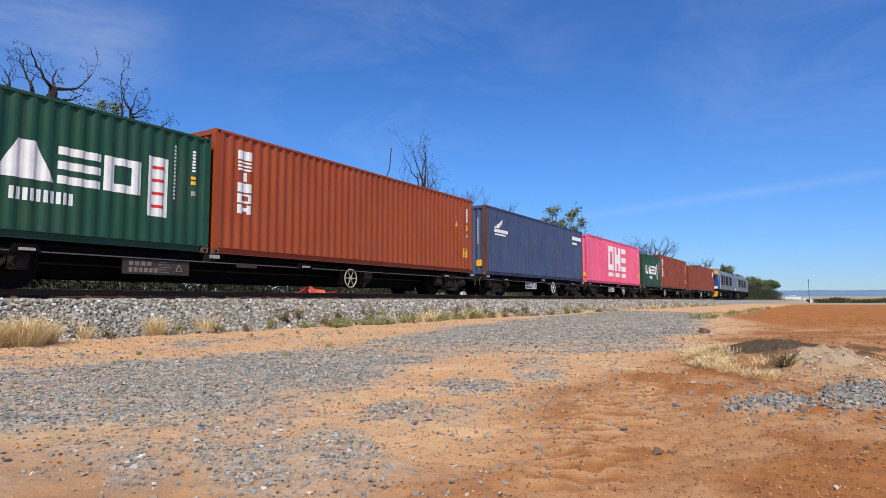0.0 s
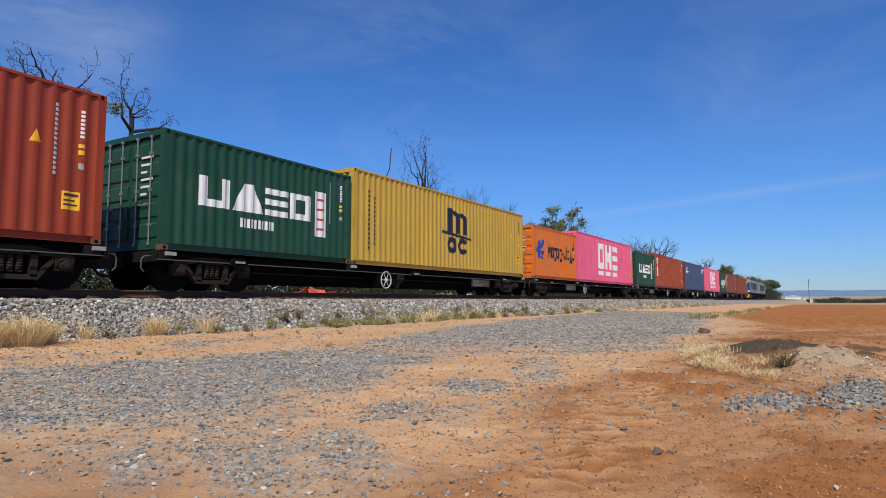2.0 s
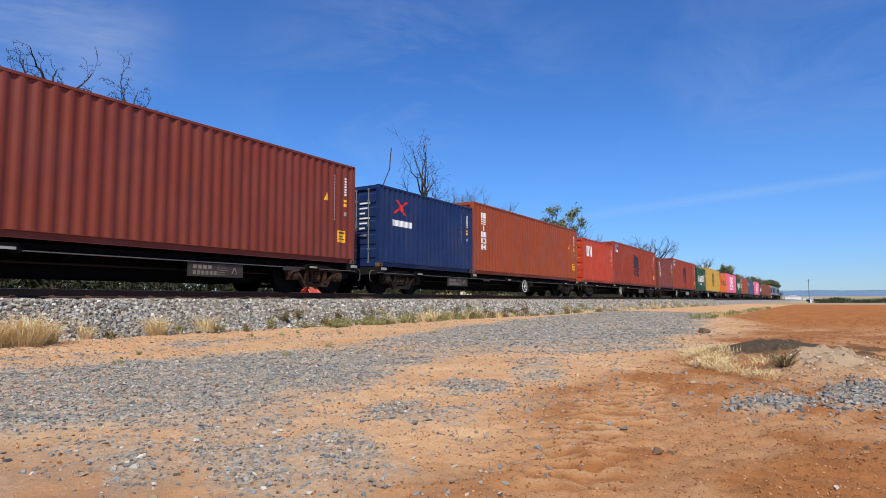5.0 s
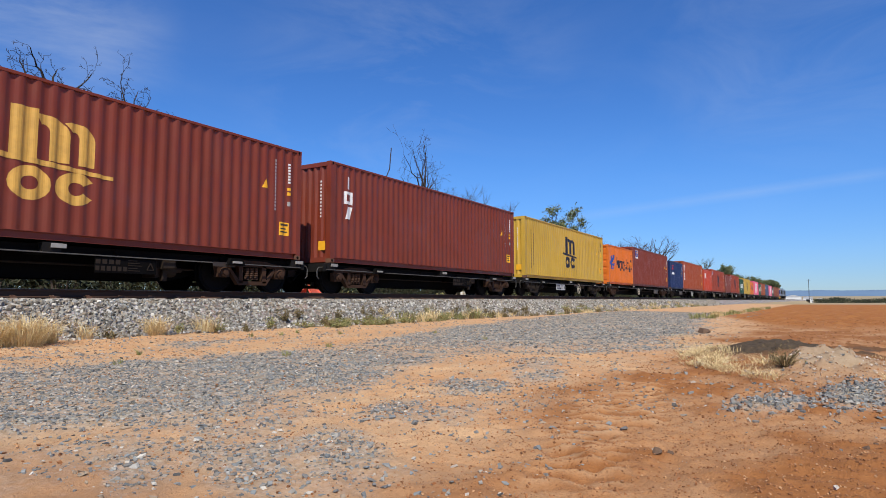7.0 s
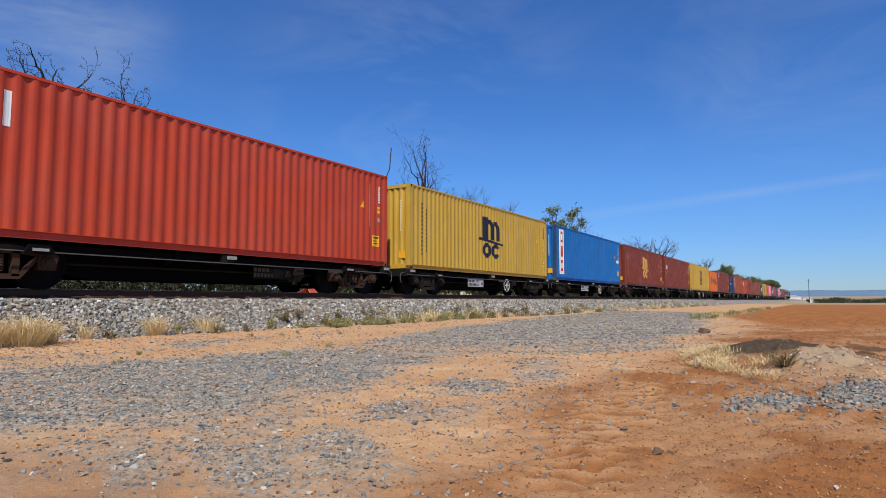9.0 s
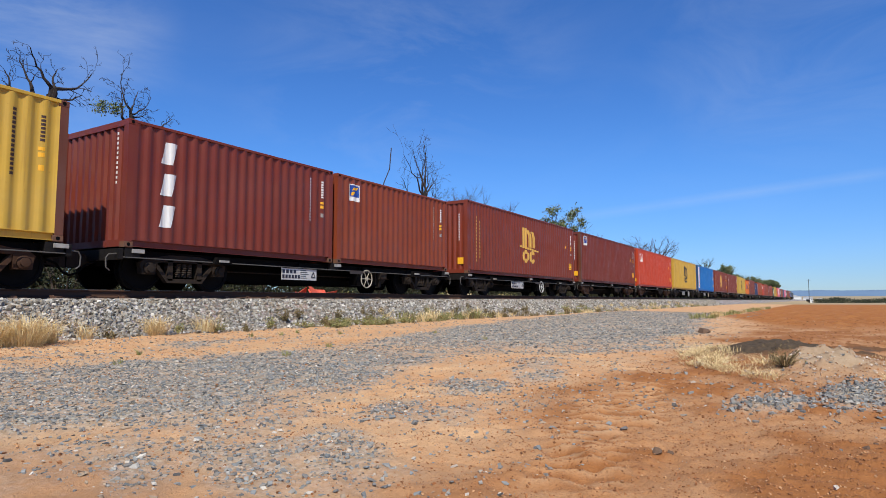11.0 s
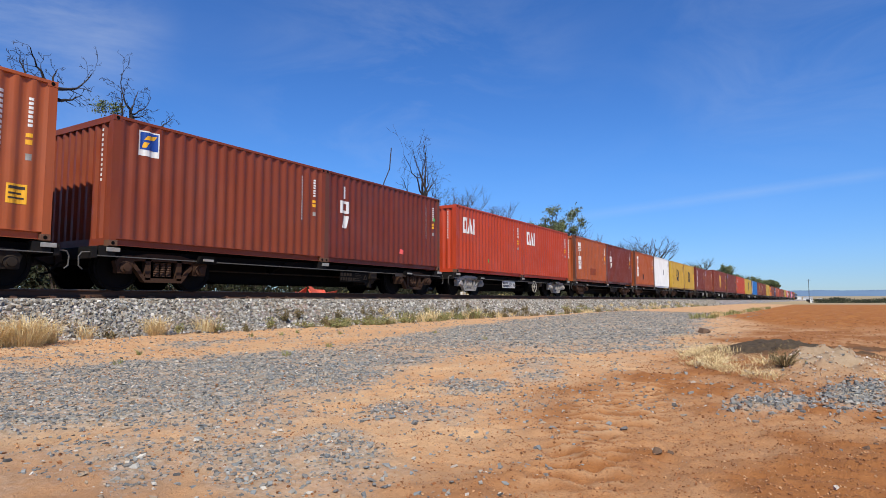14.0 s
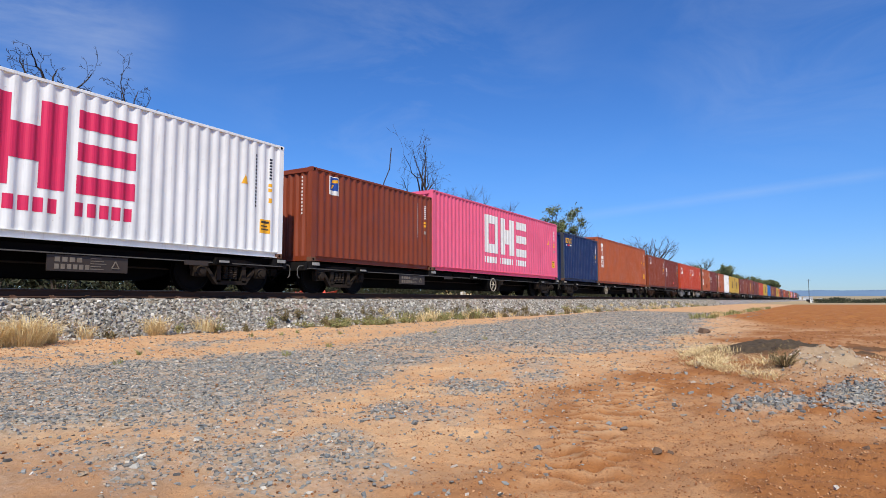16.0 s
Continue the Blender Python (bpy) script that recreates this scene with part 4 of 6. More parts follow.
# train make-up, from the locomotives back
c = container(87.0, 40, True, P_BROWN, "tall rust-brown corrugated container behind the locomotives")
mark(c, "emblem", [rect(10.6, 11.2, 1.9, 2.5)], M_WHITE)
container(74.7, 20, False, P_BROWN, "short rust-brown corrugated container on a wagon")
c = container(67.3, 40, True, P_BROWN, "tall brown corrugated container with white vertical marks"); vertical_six(c)
c = container(55.0, 20, False, P_GREEN, "short dark green container with white block marks", True); four_blocks(c)
c = container(47.8, 40, True, P_PINK, "tall pink container with large white marks"); big_three(c, M_WHITE)
c = container(34.5, 40, True, P_FADEDBLUE, "tall faded blue container with rusty posts", post_mat=P_POST_RUST)
mark(c, "emblem", [[(0.8, 2.02), (1.6, 2.42), (1.5, 2.2), (1.2, 2.02)], rect(0.8, 2.1, 1.84, 1.98), rect(0.9, 1.9, 1.72, 1.79)], M_WHITE)
mark(c, "serial_marking", [rect(10.5, 12.0, 2.30, 2.50), rect(10.5, 11.2, 2.05, 2.16)], M_WHITE)
c = container(21.15, 40, True, P_RUSTY, "tall rust-orange container with white vertical marks"); vertical_six(c)
c = container(8.84, 20, False, P_GREEN, "short dark green container with white block marks", True); four_blocks(c)
c = container(1.52, 40, True, P_PINK, "tall pink container with large white marks"); big_three(c, M_WHITE)
c = container(-10.75, 20, False, P_ORANGE, "short orange container with a blue emblem and doors", True); bird_and_print(c)
c = container(-18.1, 40, True, P_MUSTARD, "tall mustard yellow container with navy marks"); arcade_mark(c, 5.4, 1.5, 0.72, M_NAVY)
c = container(-30.4, 20, False, P_GREEN, "short dark green container with white block marks", True); four_blocks(c)
c = container(-37.7, 40, True, P_BRICK, "tall brick-red container with navy marks"); arcade_mark(c, 5.3, 1.4, 0.72, M_NAVY); emblem_square(c, 0.66, 1.04, 2.25, 2.68)
c = container(-50.0, 20, False, P_MAROON, "short faded maroon container with white marks and doors", True); vertical_three(c, 0.45)
c = container(-57.25, 40, True, P_BRICK, "tall brick-red container with navy marks"); arcade_mark(c, 5.3, 1.4, 0.72, M_NAVY); emblem_square(c, 0.66, 1.04, 2.25, 2.68)
c = container(-69.6, 20, False, P_RED, "short bright red container with white marks and doors", True); three_blocks(c, 0.64)
c = container(-76.85, 40, True, P_RUSTY, "tall rust-orange container with white vertical marks"); vertical_six(c)
c = container(-89.15, 20, False, P_NAVY, "short blue container with a small white emblem and doors", True)
mark(c, "emblem", [[(0.7, 1.75), (0.85, 1.75), (1.6, 2.2), (1.45, 2.2)], [(1.3, 1.75), (1.5, 1.75), (1.1, 2.2), (0.9, 2.2)]], M_RED)
mark(c, "brand_marking", [rect(0.7, 1.8, 1.35, 1.55)], M_WHITE); serials(c, 6.058, 2.591)
c = container(-96.4, 40, True, P_OXIDE, "tall oxide-red container with a small square emblem"); emblem_square(c, 0.9, 1.5, 2.1, 2.65); serials(c, 12.192, 2.896)
c = container(-108.7, 20, False, P_ORANGE, "short orange container with a blue emblem and doors", True); bird_and_print(c)
c = container(-116.0, 40, True, P_MUSTARD, "tall mustard yellow container with navy marks"); arcade_mark(c, 5.4, 1.5, 0.72, M_NAVY)
c = container(-129.4, 40, True, P_OXIDE, "tall oxide-red container with white vertical marks"); vertical_three(c, 0.6, 1.3, 2.55)
c = container(-142.75, 40, True, P_OXIDE, "tall oxide-red container with gold marks"); arcade_mark(c, 5.3, 1.45, 0.72, M_GOLD)
c = container(-156.2, 40, True, P_BLUE, "tall blue container with a white panel and red marks", post_mat=paint("blue_post_paint", (40, 70, 104), 0.7, 0.7)); slanted_panel(c)
c = container(-169.6, 40, True, P_MUSTARD, "tall mustard yellow container with navy marks"); arcade_mark(c, 5.3, 1.5, 0.72, M_NAVY)
c = container(-183.05, 40, True, P_RED, "tall bright red container with white marks"); three_blocks(c, 0.58, 1.9)
c = container(-196.35, 40, True, P_DEEP, "tall deep maroon container with a square emblem", post_mat=P_POST_RUST); emblem_square(c, 0.66, 1.2, 2.2, 2.68); serials(c, 12.192, 2.896)
c = container(-209.75, 40, True, P_OXIDE, "tall oxide-red container with gold marks"); arcade_mark(c, 5.3, 1.45, 0.72, M_GOLD)
c = container(-223.5, 20, False, P_BROWN, "short rust-brown container with a square emblem"); emblem_square(c, 0.58, 0.96, 1.9, 2.34); serials(c, 6.058, 2.591)
c = container(-229.75, 20, False, P_DEEP, "short deep red container with slanted white marks"); mark(c, "brand_marking", column([SLANT, SLANT, SLANT], 0.66, 1.12, 0.47, 2.28, 0.3), M_WHITE); serials(c, 6.058, 2.591)
c = container(-236.95, 20, False, P_MUSTARD, "short mustard yellow container with navy marks", post_mat=P_POST_RUST); arcade_mark(c, 2.5, 0.98, 0.82, M_NAVY)
c = container(-243.1, 20, False, P_MUSTARD, "short mustard yellow container with navy marks"); arcade_mark(c, 2.5, 0.98, 0.82, M_NAVY)
c = container(-250.25, 20, False, P_WHITE, "short dirty white container with rusty posts", post_mat=P_POST_RUST); mark(c, "faded_patch", [rect(3.55, 3.95, 1.15, 1.6)], plain("grey_patch", (150, 152, 158), 0.6)); serials(c, 6.058, 2.591, M_NAVY)
c = container(-256.4, 20, False, P_TAN, "short tan-orange container with white vertical marks", post_mat=P_POST_RUST); vertical_six(c, 0.66, 0.74, 2.25); mark(c, "dark_patch", [rect(2.3, 2.72, 0.55, 0.95)], plain("dark_scuff", (80, 42, 32), 0.7, 0.5))
c = container(-263.5, 20, False, P_DEEP, "short deep maroon container with white vertical marks"); vertical_three(c, 0.66)
c = container(-269.65, 20, False, P_TAN, "short tan-orange container with white vertical marks", post_mat=P_POST_RUST); vertical_six(c, 0.64, 0.72, 2.25); mark(c, "dark_patch", [rect(2.75, 3.75, 0.45, 0.85)], plain("brown_scuff", (140, 62, 36), 0.7, 0.5))
c = container(-276.85, 20, False, P_RED, "short bright red container with white marks"); three_blocks(c)
c = container(-282.95, 20, False, P_RED, "short bright red container with white marks"); three_blocks(c); mark(c, "green_sticker", [[(2.6, 0.5), (2.68, 0.5), (2.74, 0.66), (2.66, 0.66)]], M_GREENTAG)
c = container(-290.2, 20, False, P_DEEP, "short deep maroon container with white vertical marks", post_mat=P_POST_RUST); vertical_three(c, 0.66); mark(c, "red_sticker", [[(3.6, 0.47), (3.78, 0.44), (3.82, 0.58), (3.64, 0.62)]], plain("salmon_sticker", (240, 100, 96), 0.5)); mark(c, "green_sticker", [rect(5.62, 5.8, 1.75, 1.86)], M_GREENTAG)
c = container(-296.25, 20, False, P_BROWN, "short rust-brown container with a square emblem", post_mat=P_BROWN); emblem_square(c, 0.58, 0.96, 1.92, 2.38); serials(c, 6.058, 2.591)
c = container(-303.35, 40, True, P_TAN, "tall tan-orange container with white vertical marks"); vertical_six(c)
c = container(-315.65, 20, False, P_NAVY, "short navy blue container with yellow marks", post_mat=paint("grey_post_paint", (62, 66, 74), 0.6, 0.6))
mark(c, "brand_marking", [p for i in range(5) for p in place((HOOK, RING, WEDGE, HOOK, RING)[i], 0.42 + i * 0.2, 0.6 + i * 0.2, 2.06, 2.34)], M_YELLOW); mark(c, "small_print", [rect(0.5, 0.66, 1.92, 1.99), rect(1.06, 1.4, 1.92, 1.99)], M_WHITE); mark(c, "small_print", [rect(0.7, 1.02, 1.92, 2.0)], M_RED); serials(c, 6.058, 2.591)
c = container(-322.6, 40, True, P_PINK, "tall pink container with large white marks"); big_three(c, M_WHITE)
c = container(-334.85, 20, False, P_BROWN, "short rust-brown container with a square emblem", post_mat=P_BROWN); emblem_square(c, 0.72, 1.1, 1.95, 2.42); serials(c, 6.058, 2.591)
c = container(-341.95, 40, True, P_WHITE, "tall white container with large magenta marks"); big_three(c, M_MAGENTA)

# ---- wagons ----
WHEEL_R = 0.47
TURNING = []                   # wheelsets, front and back axle of every bogie


def wheelset_mesh():
    b = Build().cyl((0, 0, 0), "y", 0.075, 2.0, 12)
    for s in (-1, 1):
        y = s * 0.7525
        b.cyl((0, y, 0), "y", WHEEL_R, 0.10, 28).cyl((0, y - s * 0.075, 0), "y", WHEEL_R + 0.028, 0.03, 28).cyl((0, y + s * 0.06, 0), "y", 0.13, 0.06, 14)
        b.ring((0, y + s * 0.045, 0), "y", WHEEL_R - 0.06, 0.03, 24, 5)
        b.cyl((0, s * 1.0, 0), "y", 0.10, 0.14, 12)
        for k in range(3):
            a = k * 2.094
            b.cyl((0.06 * math.cos(a), s * 1.075, 0.06 * math.sin(a)), "y", 0.018, 0.03, 6)
    return b.mesh("wheelset")


def sideframe_mesh():
    """Cast bogie side, round y = 0, axle centres at +-0.865."""
    b = Build()
    t = 0.065
    a = 0.865
    # strip of quads between upper and lower chord
    up = [(-a - 0.2, 0.12), (-a - 0.05, 0.235), (-a + 0.2, 0.245), (-0.36, 0.30), (0.36, 0.30), (a - 0.2, 0.245), (a + 0.05, 0.235), (a + 0.2, 0.12)]
    lo = [(-a - 0.17, 0.0), (-a - 0.05, 0.12), (-a + 0.2, 0.13), (-0.36, 0.15), (0.36, 0.15), (a - 0.2, 0.13), (a + 0.05, 0.12), (a + 0.17, 0.0)]
    for i in range(7):
        b.prism([lo[i], lo[i + 1], up[i + 1], up[i]], "y", -t, t)
    # lower truss and columns
    lower = [(-a + 0.18, 0.14), (-0.40, -0.20), (0.40, -0.20), (a - 0.18, 0.14)]
    low2 = [(-a + 0.18, 0.02), (-0.43, -0.29), (0.43, -0.29), (a - 0.18, 0.02)]
    for i in range(3):
        b.prism([low2[i], low2[i + 1], lower[i + 1], lower[i]], "y", -t, t)
    for s in (-1, 1):
        b.prism([(s * 0.30, -0.24), (s * 0.42, -0.24), (s * 0.42, 0.2), (s * 0.30, 0.2)][::s], "y", -t, t)
        b.prism([(s * a - 0.15, -0.12), (s * a + 0.15, -0.12), (s * a + 0.17, 0.14), (s * a - 0.17, 0.14)], "y", -t * 1.2, t * 1.2)
    me = b.mesh("sideframe")
    bm = bmesh.new()
    bm.from_mesh(me)
    bmesh.ops.remove_doubles(bm, verts=bm.verts, dist=0.002)
    bm.to_mesh(me)
    bm.free()
    return me


def spring_mesh():
    """A coil, turned from a waved outline."""
    vs, fs, n = [], [], 10
    rows = [(0.052 if k % 2 else 0.066, -0.21 + k * 0.024) for k in range(13)]
    for r, z in rows:
        vs += [(r * math.cos(2 * math.pi * i / n), r * math.sin(2 * math.pi * i / n), z) for i in range(n)]
    for k in range(len(rows) - 1):
        fs += [(k * n + i, k * n + (i + 1) % n, (k + 1) * n + (i + 1) % n, (k + 1) * n + i) for i in range(n)]
    return Build().add(vs, fs).mesh("spring")


def cap_mesh():
    vs, fs, n = [], [], 14
    rows = [(0.12, 0.0), (0.12, -0.06), (0.085, -0.075), (0.08, -0.11), (0.03, -0.115)]
    for r, y in rows:
        vs += [(r * math.cos(2 * math.pi * i / n), y, r * math.sin(2 * math.pi * i / n)) for i in range(n)]
    for k in range(len(rows) - 1):
        fs += [(k * n + i, k * n + (i + 1) % n, (k + 1) * n + (i + 1) % n, (k + 1) * n + i) for i in range(n)]
    return Build().add(vs, fs + [tuple(range((len(rows) - 1) * n, len(rows) * n))]).mesh("axle_cap")


def bogie(parent, x, mat):
    z = WHEEL_R - 0.02
    bm = Build().box(-0.2, 0.2, -0.98, 0.98, 0.02, 0.27, 0.03)
    bm.box(-0.62, -0.56, -0.8, 0.8, -0.12, -0.04).box(0.56, 0.62, -0.8, 0.8, -0.12, -0.04)
    for s in (-1, 1):
        bm.box(0.36 * s - 0.04, 0.36 * s + 0.04, -0.85, -0.65, -0.25, 0.2)
    b = part("bogie", cached("bolster", lambda: bm.mesh("bogie")), M_WAGON, parent, at=(x, 0, z))
    for s in (-1, 1):
        sf = part("sideframe", cached("sideframe", sideframe_mesh), mat, b, at=(0, s * 1.0, 0))
        if s > 0:
            sf.rotation_euler = (0, 0, math.pi)
        for k in (-1, 0, 1):
            part("spring", cached("spring", spring_mesh), mat, b, at=(k * 0.14, s * 1.0, 0.05))
    for i, s in enumerate((-1, 1)):
        part("axle_cap", cached("cap", cap_mesh), mat, b, at=(s * 0.865, -1.06, 0))
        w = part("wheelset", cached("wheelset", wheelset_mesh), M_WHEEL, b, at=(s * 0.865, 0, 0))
        TURNING.append((i, w))
    return b


def handwheel_mesh():
    b = Build().ring((0, 0, 0), "y", 0.26, 0.016, 24, 6)
    return b.mesh("handwheel")


def coupler_mesh():
    b = Build().box(0, 0.55, -0.09, 0.09, -0.13, 0.10, 0.02)
    b.prism([(0.5, -0.15), (0.72, -0.16), (0.80, -0.06), (0.74, 0.06), (0.60, 0.15), (0.5, 0.15)], "z", -0.16, 0.14)
    return b.mesh("coupler")


def wagon(u, feet, bogie_mat, white=False, wheel=True, seed=0, gear=(-10.6, -4.8)):
    """Skeletal container wagon; u is the front end of its load."""
    load = 18.35 if feet == 60 else 12.24
    rng = random.Random(seed * 13 + 5)
    ob = thing("container_wagon", ("long" if feet == 60 else "short") + " black skeletal container wagon with grimy bogies", "wagon", "wagons of the train")
    top = DECK - RAIL_TOP - 0.01
    x0, x1 = -load - 0.12, 0.12

    def deep():
        b = Build()
        a, c = x0 + 2.9, x1 - 2.9
        pts = [(x0, top - 0.14), (x0, top - 0.34), (a - 0.5, top - 0.36), (a + 0.5, top - 0.62), (c - 0.5, top - 0.62), (c + 0.5, top - 0.36), (x1, top - 0.34), (x1, top - 0.14)]
        for y in (-0.42, 0.34):
            for i in range(1, 6):
                (p, q), (r, s) = pts[i], pts[i + 1]
                b.prism([(p, q), (r, s), (r, top - 0.06), (p, top - 0.06)], "y", y, y + 0.08)
        b.box(x0, x1, -0.42, 0.42, top - 0.10, top - 0.05)
        return b.mesh("centre_sill")
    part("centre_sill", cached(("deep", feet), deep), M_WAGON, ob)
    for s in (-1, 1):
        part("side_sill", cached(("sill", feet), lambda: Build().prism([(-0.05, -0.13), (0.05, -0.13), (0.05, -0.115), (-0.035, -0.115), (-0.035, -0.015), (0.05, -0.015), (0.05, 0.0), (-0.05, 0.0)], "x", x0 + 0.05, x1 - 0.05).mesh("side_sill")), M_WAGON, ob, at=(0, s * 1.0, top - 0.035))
        part("deck_edge", cached(("edge", feet), lambda: Build().box(x0 + 0.06, x1 - 0.06, -0.012, 0.012, 0.0, 0.022, 0.004).mesh("deck_edge")), M_EDGE, ob, at=(0, s * 1.19, top - 0.20))
    bolsters = [x0 + 0.25, x1 - 0.25] + ([-12.24] if feet == 60 else [-6.12])
    n = 6 if feet == 60 else 4
    for i in range(n):
        part("crossbearer", cached("bearer", lambda: Build().prism([(-1.1, -0.05), (-0.4, -0.3), (0.4, -0.3), (1.1, -0.05), (1.1, 0), (-1.1, 0)], "x", -0.05, 0.05).mesh("crossbearer")), M_WAGON, ob, at=(x0 + (i + 1) * (x1 - x0) / (n + 1), 0, top - 0.07))
    for x in bolsters:
        part("bolster", cached("wbolster", lambda: Build().box(-0.16, 0.16, -1.2, 1.2, -0.19, 0.0, 0.01).mesh("bolster")), M_SILL, ob, at=(x, 0, top))
        part("twistlock_plate", cached("tplate", lambda: Build().box(-0.13, 0.13, -0.012, 0.012, -0.04, 0.04, 0.004).mesh("twistlock_plate")), M_REFLECTOR, ob, at=(x + 0.1, -1.225, top - 0.06))
    for k in range(3 if feet == 60 else 2):
        x = x0 + 2.2 + k * (x1 - x0 - 4.4) / (2 if feet == 60 else 1) + rng.uniform(-0.3, 0.3)
        part("reflector", cached("reflector", lambda: Build().box(-0.13, 0.13, -0.09, -0.06, -0.024, 0.024).mesh("reflector")), M_REFLECTOR, ob, at=(x, -1.222, top - 0.16))
        part("reflector_bracket", cached("rbracket", lambda: Build().prism([(-0.26, -0.06), (-0.16, 0.10), (0.16, 0.10), (0.26, -0.06)], "y", -0.09, 0.02).mesh("reflector_bracket")), M_WAGON, ob, at=(x, -1.12 - 0.08 + 0.01, top - 0.17))
    for x in (x0 + 1.55, x1 - 1.55):
        bogie(ob, x, bogie_mat)
        part("centre_plate", cached("cplate", lambda: Build().cyl((0, 0, 0), "z", 0.2, 0.22, 14).mesh("centre_plate")), M_WAGON, ob, at=(x, 0, top - 0.2))
    for s, x in ((-1, x0), (1, x1)):
        cp = part("coupler", cached("coupler", coupler_mesh), M_BOGIE, ob, at=(x, 0, top - 0.22))
        if s < 0:
            cp.rotation_euler = (0, 0, math.pi)
        part("end_beam", cached("endbeam", lambda: Build().box(-0.05, 0.05, -1.2, 1.2, -0.22, 0.0, 0.015).mesh("end_beam")), M_SILL, ob, at=(x, 0, top - 0.02))
        part("brake_hose", cached("hose", lambda: Build().bent([(0, -0.35, 0), (0.2, -0.35, -0.08), (0.35, -0.33, -0.25), (0.5, -0.3, -0.3)], 0.022).mesh("brake_hose")), M_WAGON, ob, at=(x, 0, top - 0.25)).scale = (s, 1, 1)
        part("uncoupling_lever", cached("lever", lambda: Build().bent([(0.0, -1.15, 0.0), (0.2, -1.14, -0.02), (0.25, -1.13, -0.1), (0.24, -1.13, -0.28), (0.17, -1.13, -0.34)], 0.013).mesh("uncoupling_lever")), M_EDGE, ob, at=(x, 0, top - 0.12)).scale = (s, 1, 1)
    # number board
    px = gear[1] if feet == 60 else (-7.45 if white else -4.7)
    pl = part("number_board", cached(("board", feet), lambda: Build().box(-0.75 if feet == 60 else -0.63, 0.75 if feet == 60 else 0.63, -0.01, 0.01, -0.15, 0.15, 0.004).mesh("number_board")), M_PLACARD_W if white else (M_PLACARD if feet == 60 else M_WAGON), ob, at=(px, -1.16, top - 0.36))
    bars = Build()
    for r, (n2, w) in enumerate(((4, 0.09), (6, 0.075))):
        for k in range(n2):
            bars.box(-0.62 + k * w * 1.45, -0.62 + k * w * 1.45 + w, -0.016, -0.011, 0.02 - 0.13 * r, 0.11 - 0.13 * r)
    for r in range(5):
        bars.box(0.02, 0.22 + 0.05 * (r % 3), -0.016, -0.011, 0.10 - 0.05 * r, 0.115 - 0.05 * r)
    tri = [((0.5 + 0.085 * math.cos(a), 0.09 * math.sin(a) - 0.02), (0.5 + 0.085 * math.cos(b2), 0.09 * math.sin(b2) - 0.02)) for a, b2 in ((1.571, 3.665), (3.665, 5.76), (5.76, 7.854))]
    for p, q in tri:
        bars.tube((p[0], -0.014, p[1]), (q[0], -0.014, q[1]), 0.012, 0.012, 4)
    part("board_print", cached("bars", lambda: bars.mesh("board_print")), M_NAVY if white else (M_DULLPRINT if feet == 60 else M_BOGIE), pl)
    part("load_plate", cached("lplate", lambda: Build().box(-0.3, 0.3, -0.006, 0.006, -0.05, 0.05).mesh("load_plate")), M_PLACARD, ob, at=(px + 2.3, -1.2, top - 0.22))
    # brake gear under the frame
    hx = gear[0] if feet == 60 else -4.65
    if wheel:
        paint_hw = M_TANWHEEL if seed % 3 != 1 else M_PLACARD_W
        hw = part("handwheel", cached("handwheel", handwheel_mesh), paint_hw, ob, at=(hx, -1.18, top - 0.40))
        part("hub", cached("hub", lambda: Build().cyl((0, 0, 0), "y", 0.05, 0.06, 12).mesh("hub")), paint_hw, hw)
        for k in range(6):
            spoke = part("spoke", cached("spoke", lambda: Build().tube((0.04, 0, 0), (0.25, 0, 0), 0.013, 0.011, 5).mesh("spoke")), paint_hw, hw)
            spoke.rotation_euler = (0, k * math.pi / 3, 0)
        part("handwheel_bracket", cached("hbracket", lambda: Build().box(-0.05, 0.05, -1.12, -0.4, -0.06, 0.06).box(-0.12, 0.12, -1.12, -0.95, -0.1, 0.35).box(-0.35, -0.1, -1.1, -0.8, -0.2, 0.2).mesh("handwheel_bracket")), M_WAGON, ob, at=(hx, 0, top - 0.40))
    part("brake_cylinder", cached("bcyl", lambda: Build().cyl((0, -0.75, 0), "x", 0.16, 0.5, 16).cyl((0.3, -0.75, 0), "x", 0.05, 0.3, 8).box(-0.3, -0.22, -0.95, -0.5, -0.18, 0.3).mesh("brake_cylinder")), M_BOGIE, ob, at=(hx + 1.0, 0, top - 0.38))
    part("air_tank", cached("atank", lambda: Build().cyl((0, 0.7, 0), "x", 0.2, 0.9, 16).mesh("air_tank")), M_WAGON, ob, at=(hx - 1.5, 0, top - 0.42))
    part("control_box", cached("cbox", lambda: Build().box(-0.14, 0.14, -1.15, -0.85, -0.1, 0.1, 0.02).box(-0.05, 0.05, -1.0, -0.9, -0.35, 0.0).mesh("control_box")), M_BOGIE, ob, at=(hx + 0.9, 0, top - 0.28))
    part("brake_pipe", cached(("pipe", feet), lambda: Build().bent([(x0 + 0.3, -0.5, 0), (x0 + 3, -0.62, -0.05), (x1 - 3, -0.62, -0.05), (x1 - 0.3, -0.5, 0)], 0.02).mesh("brake_pipe")), M_BOGIE, ob, at=(0, 0, top - 0.3))
    MOVERS.append((ob, u + 0.1, TRACK_Y, RAIL_TOP))
    return ob


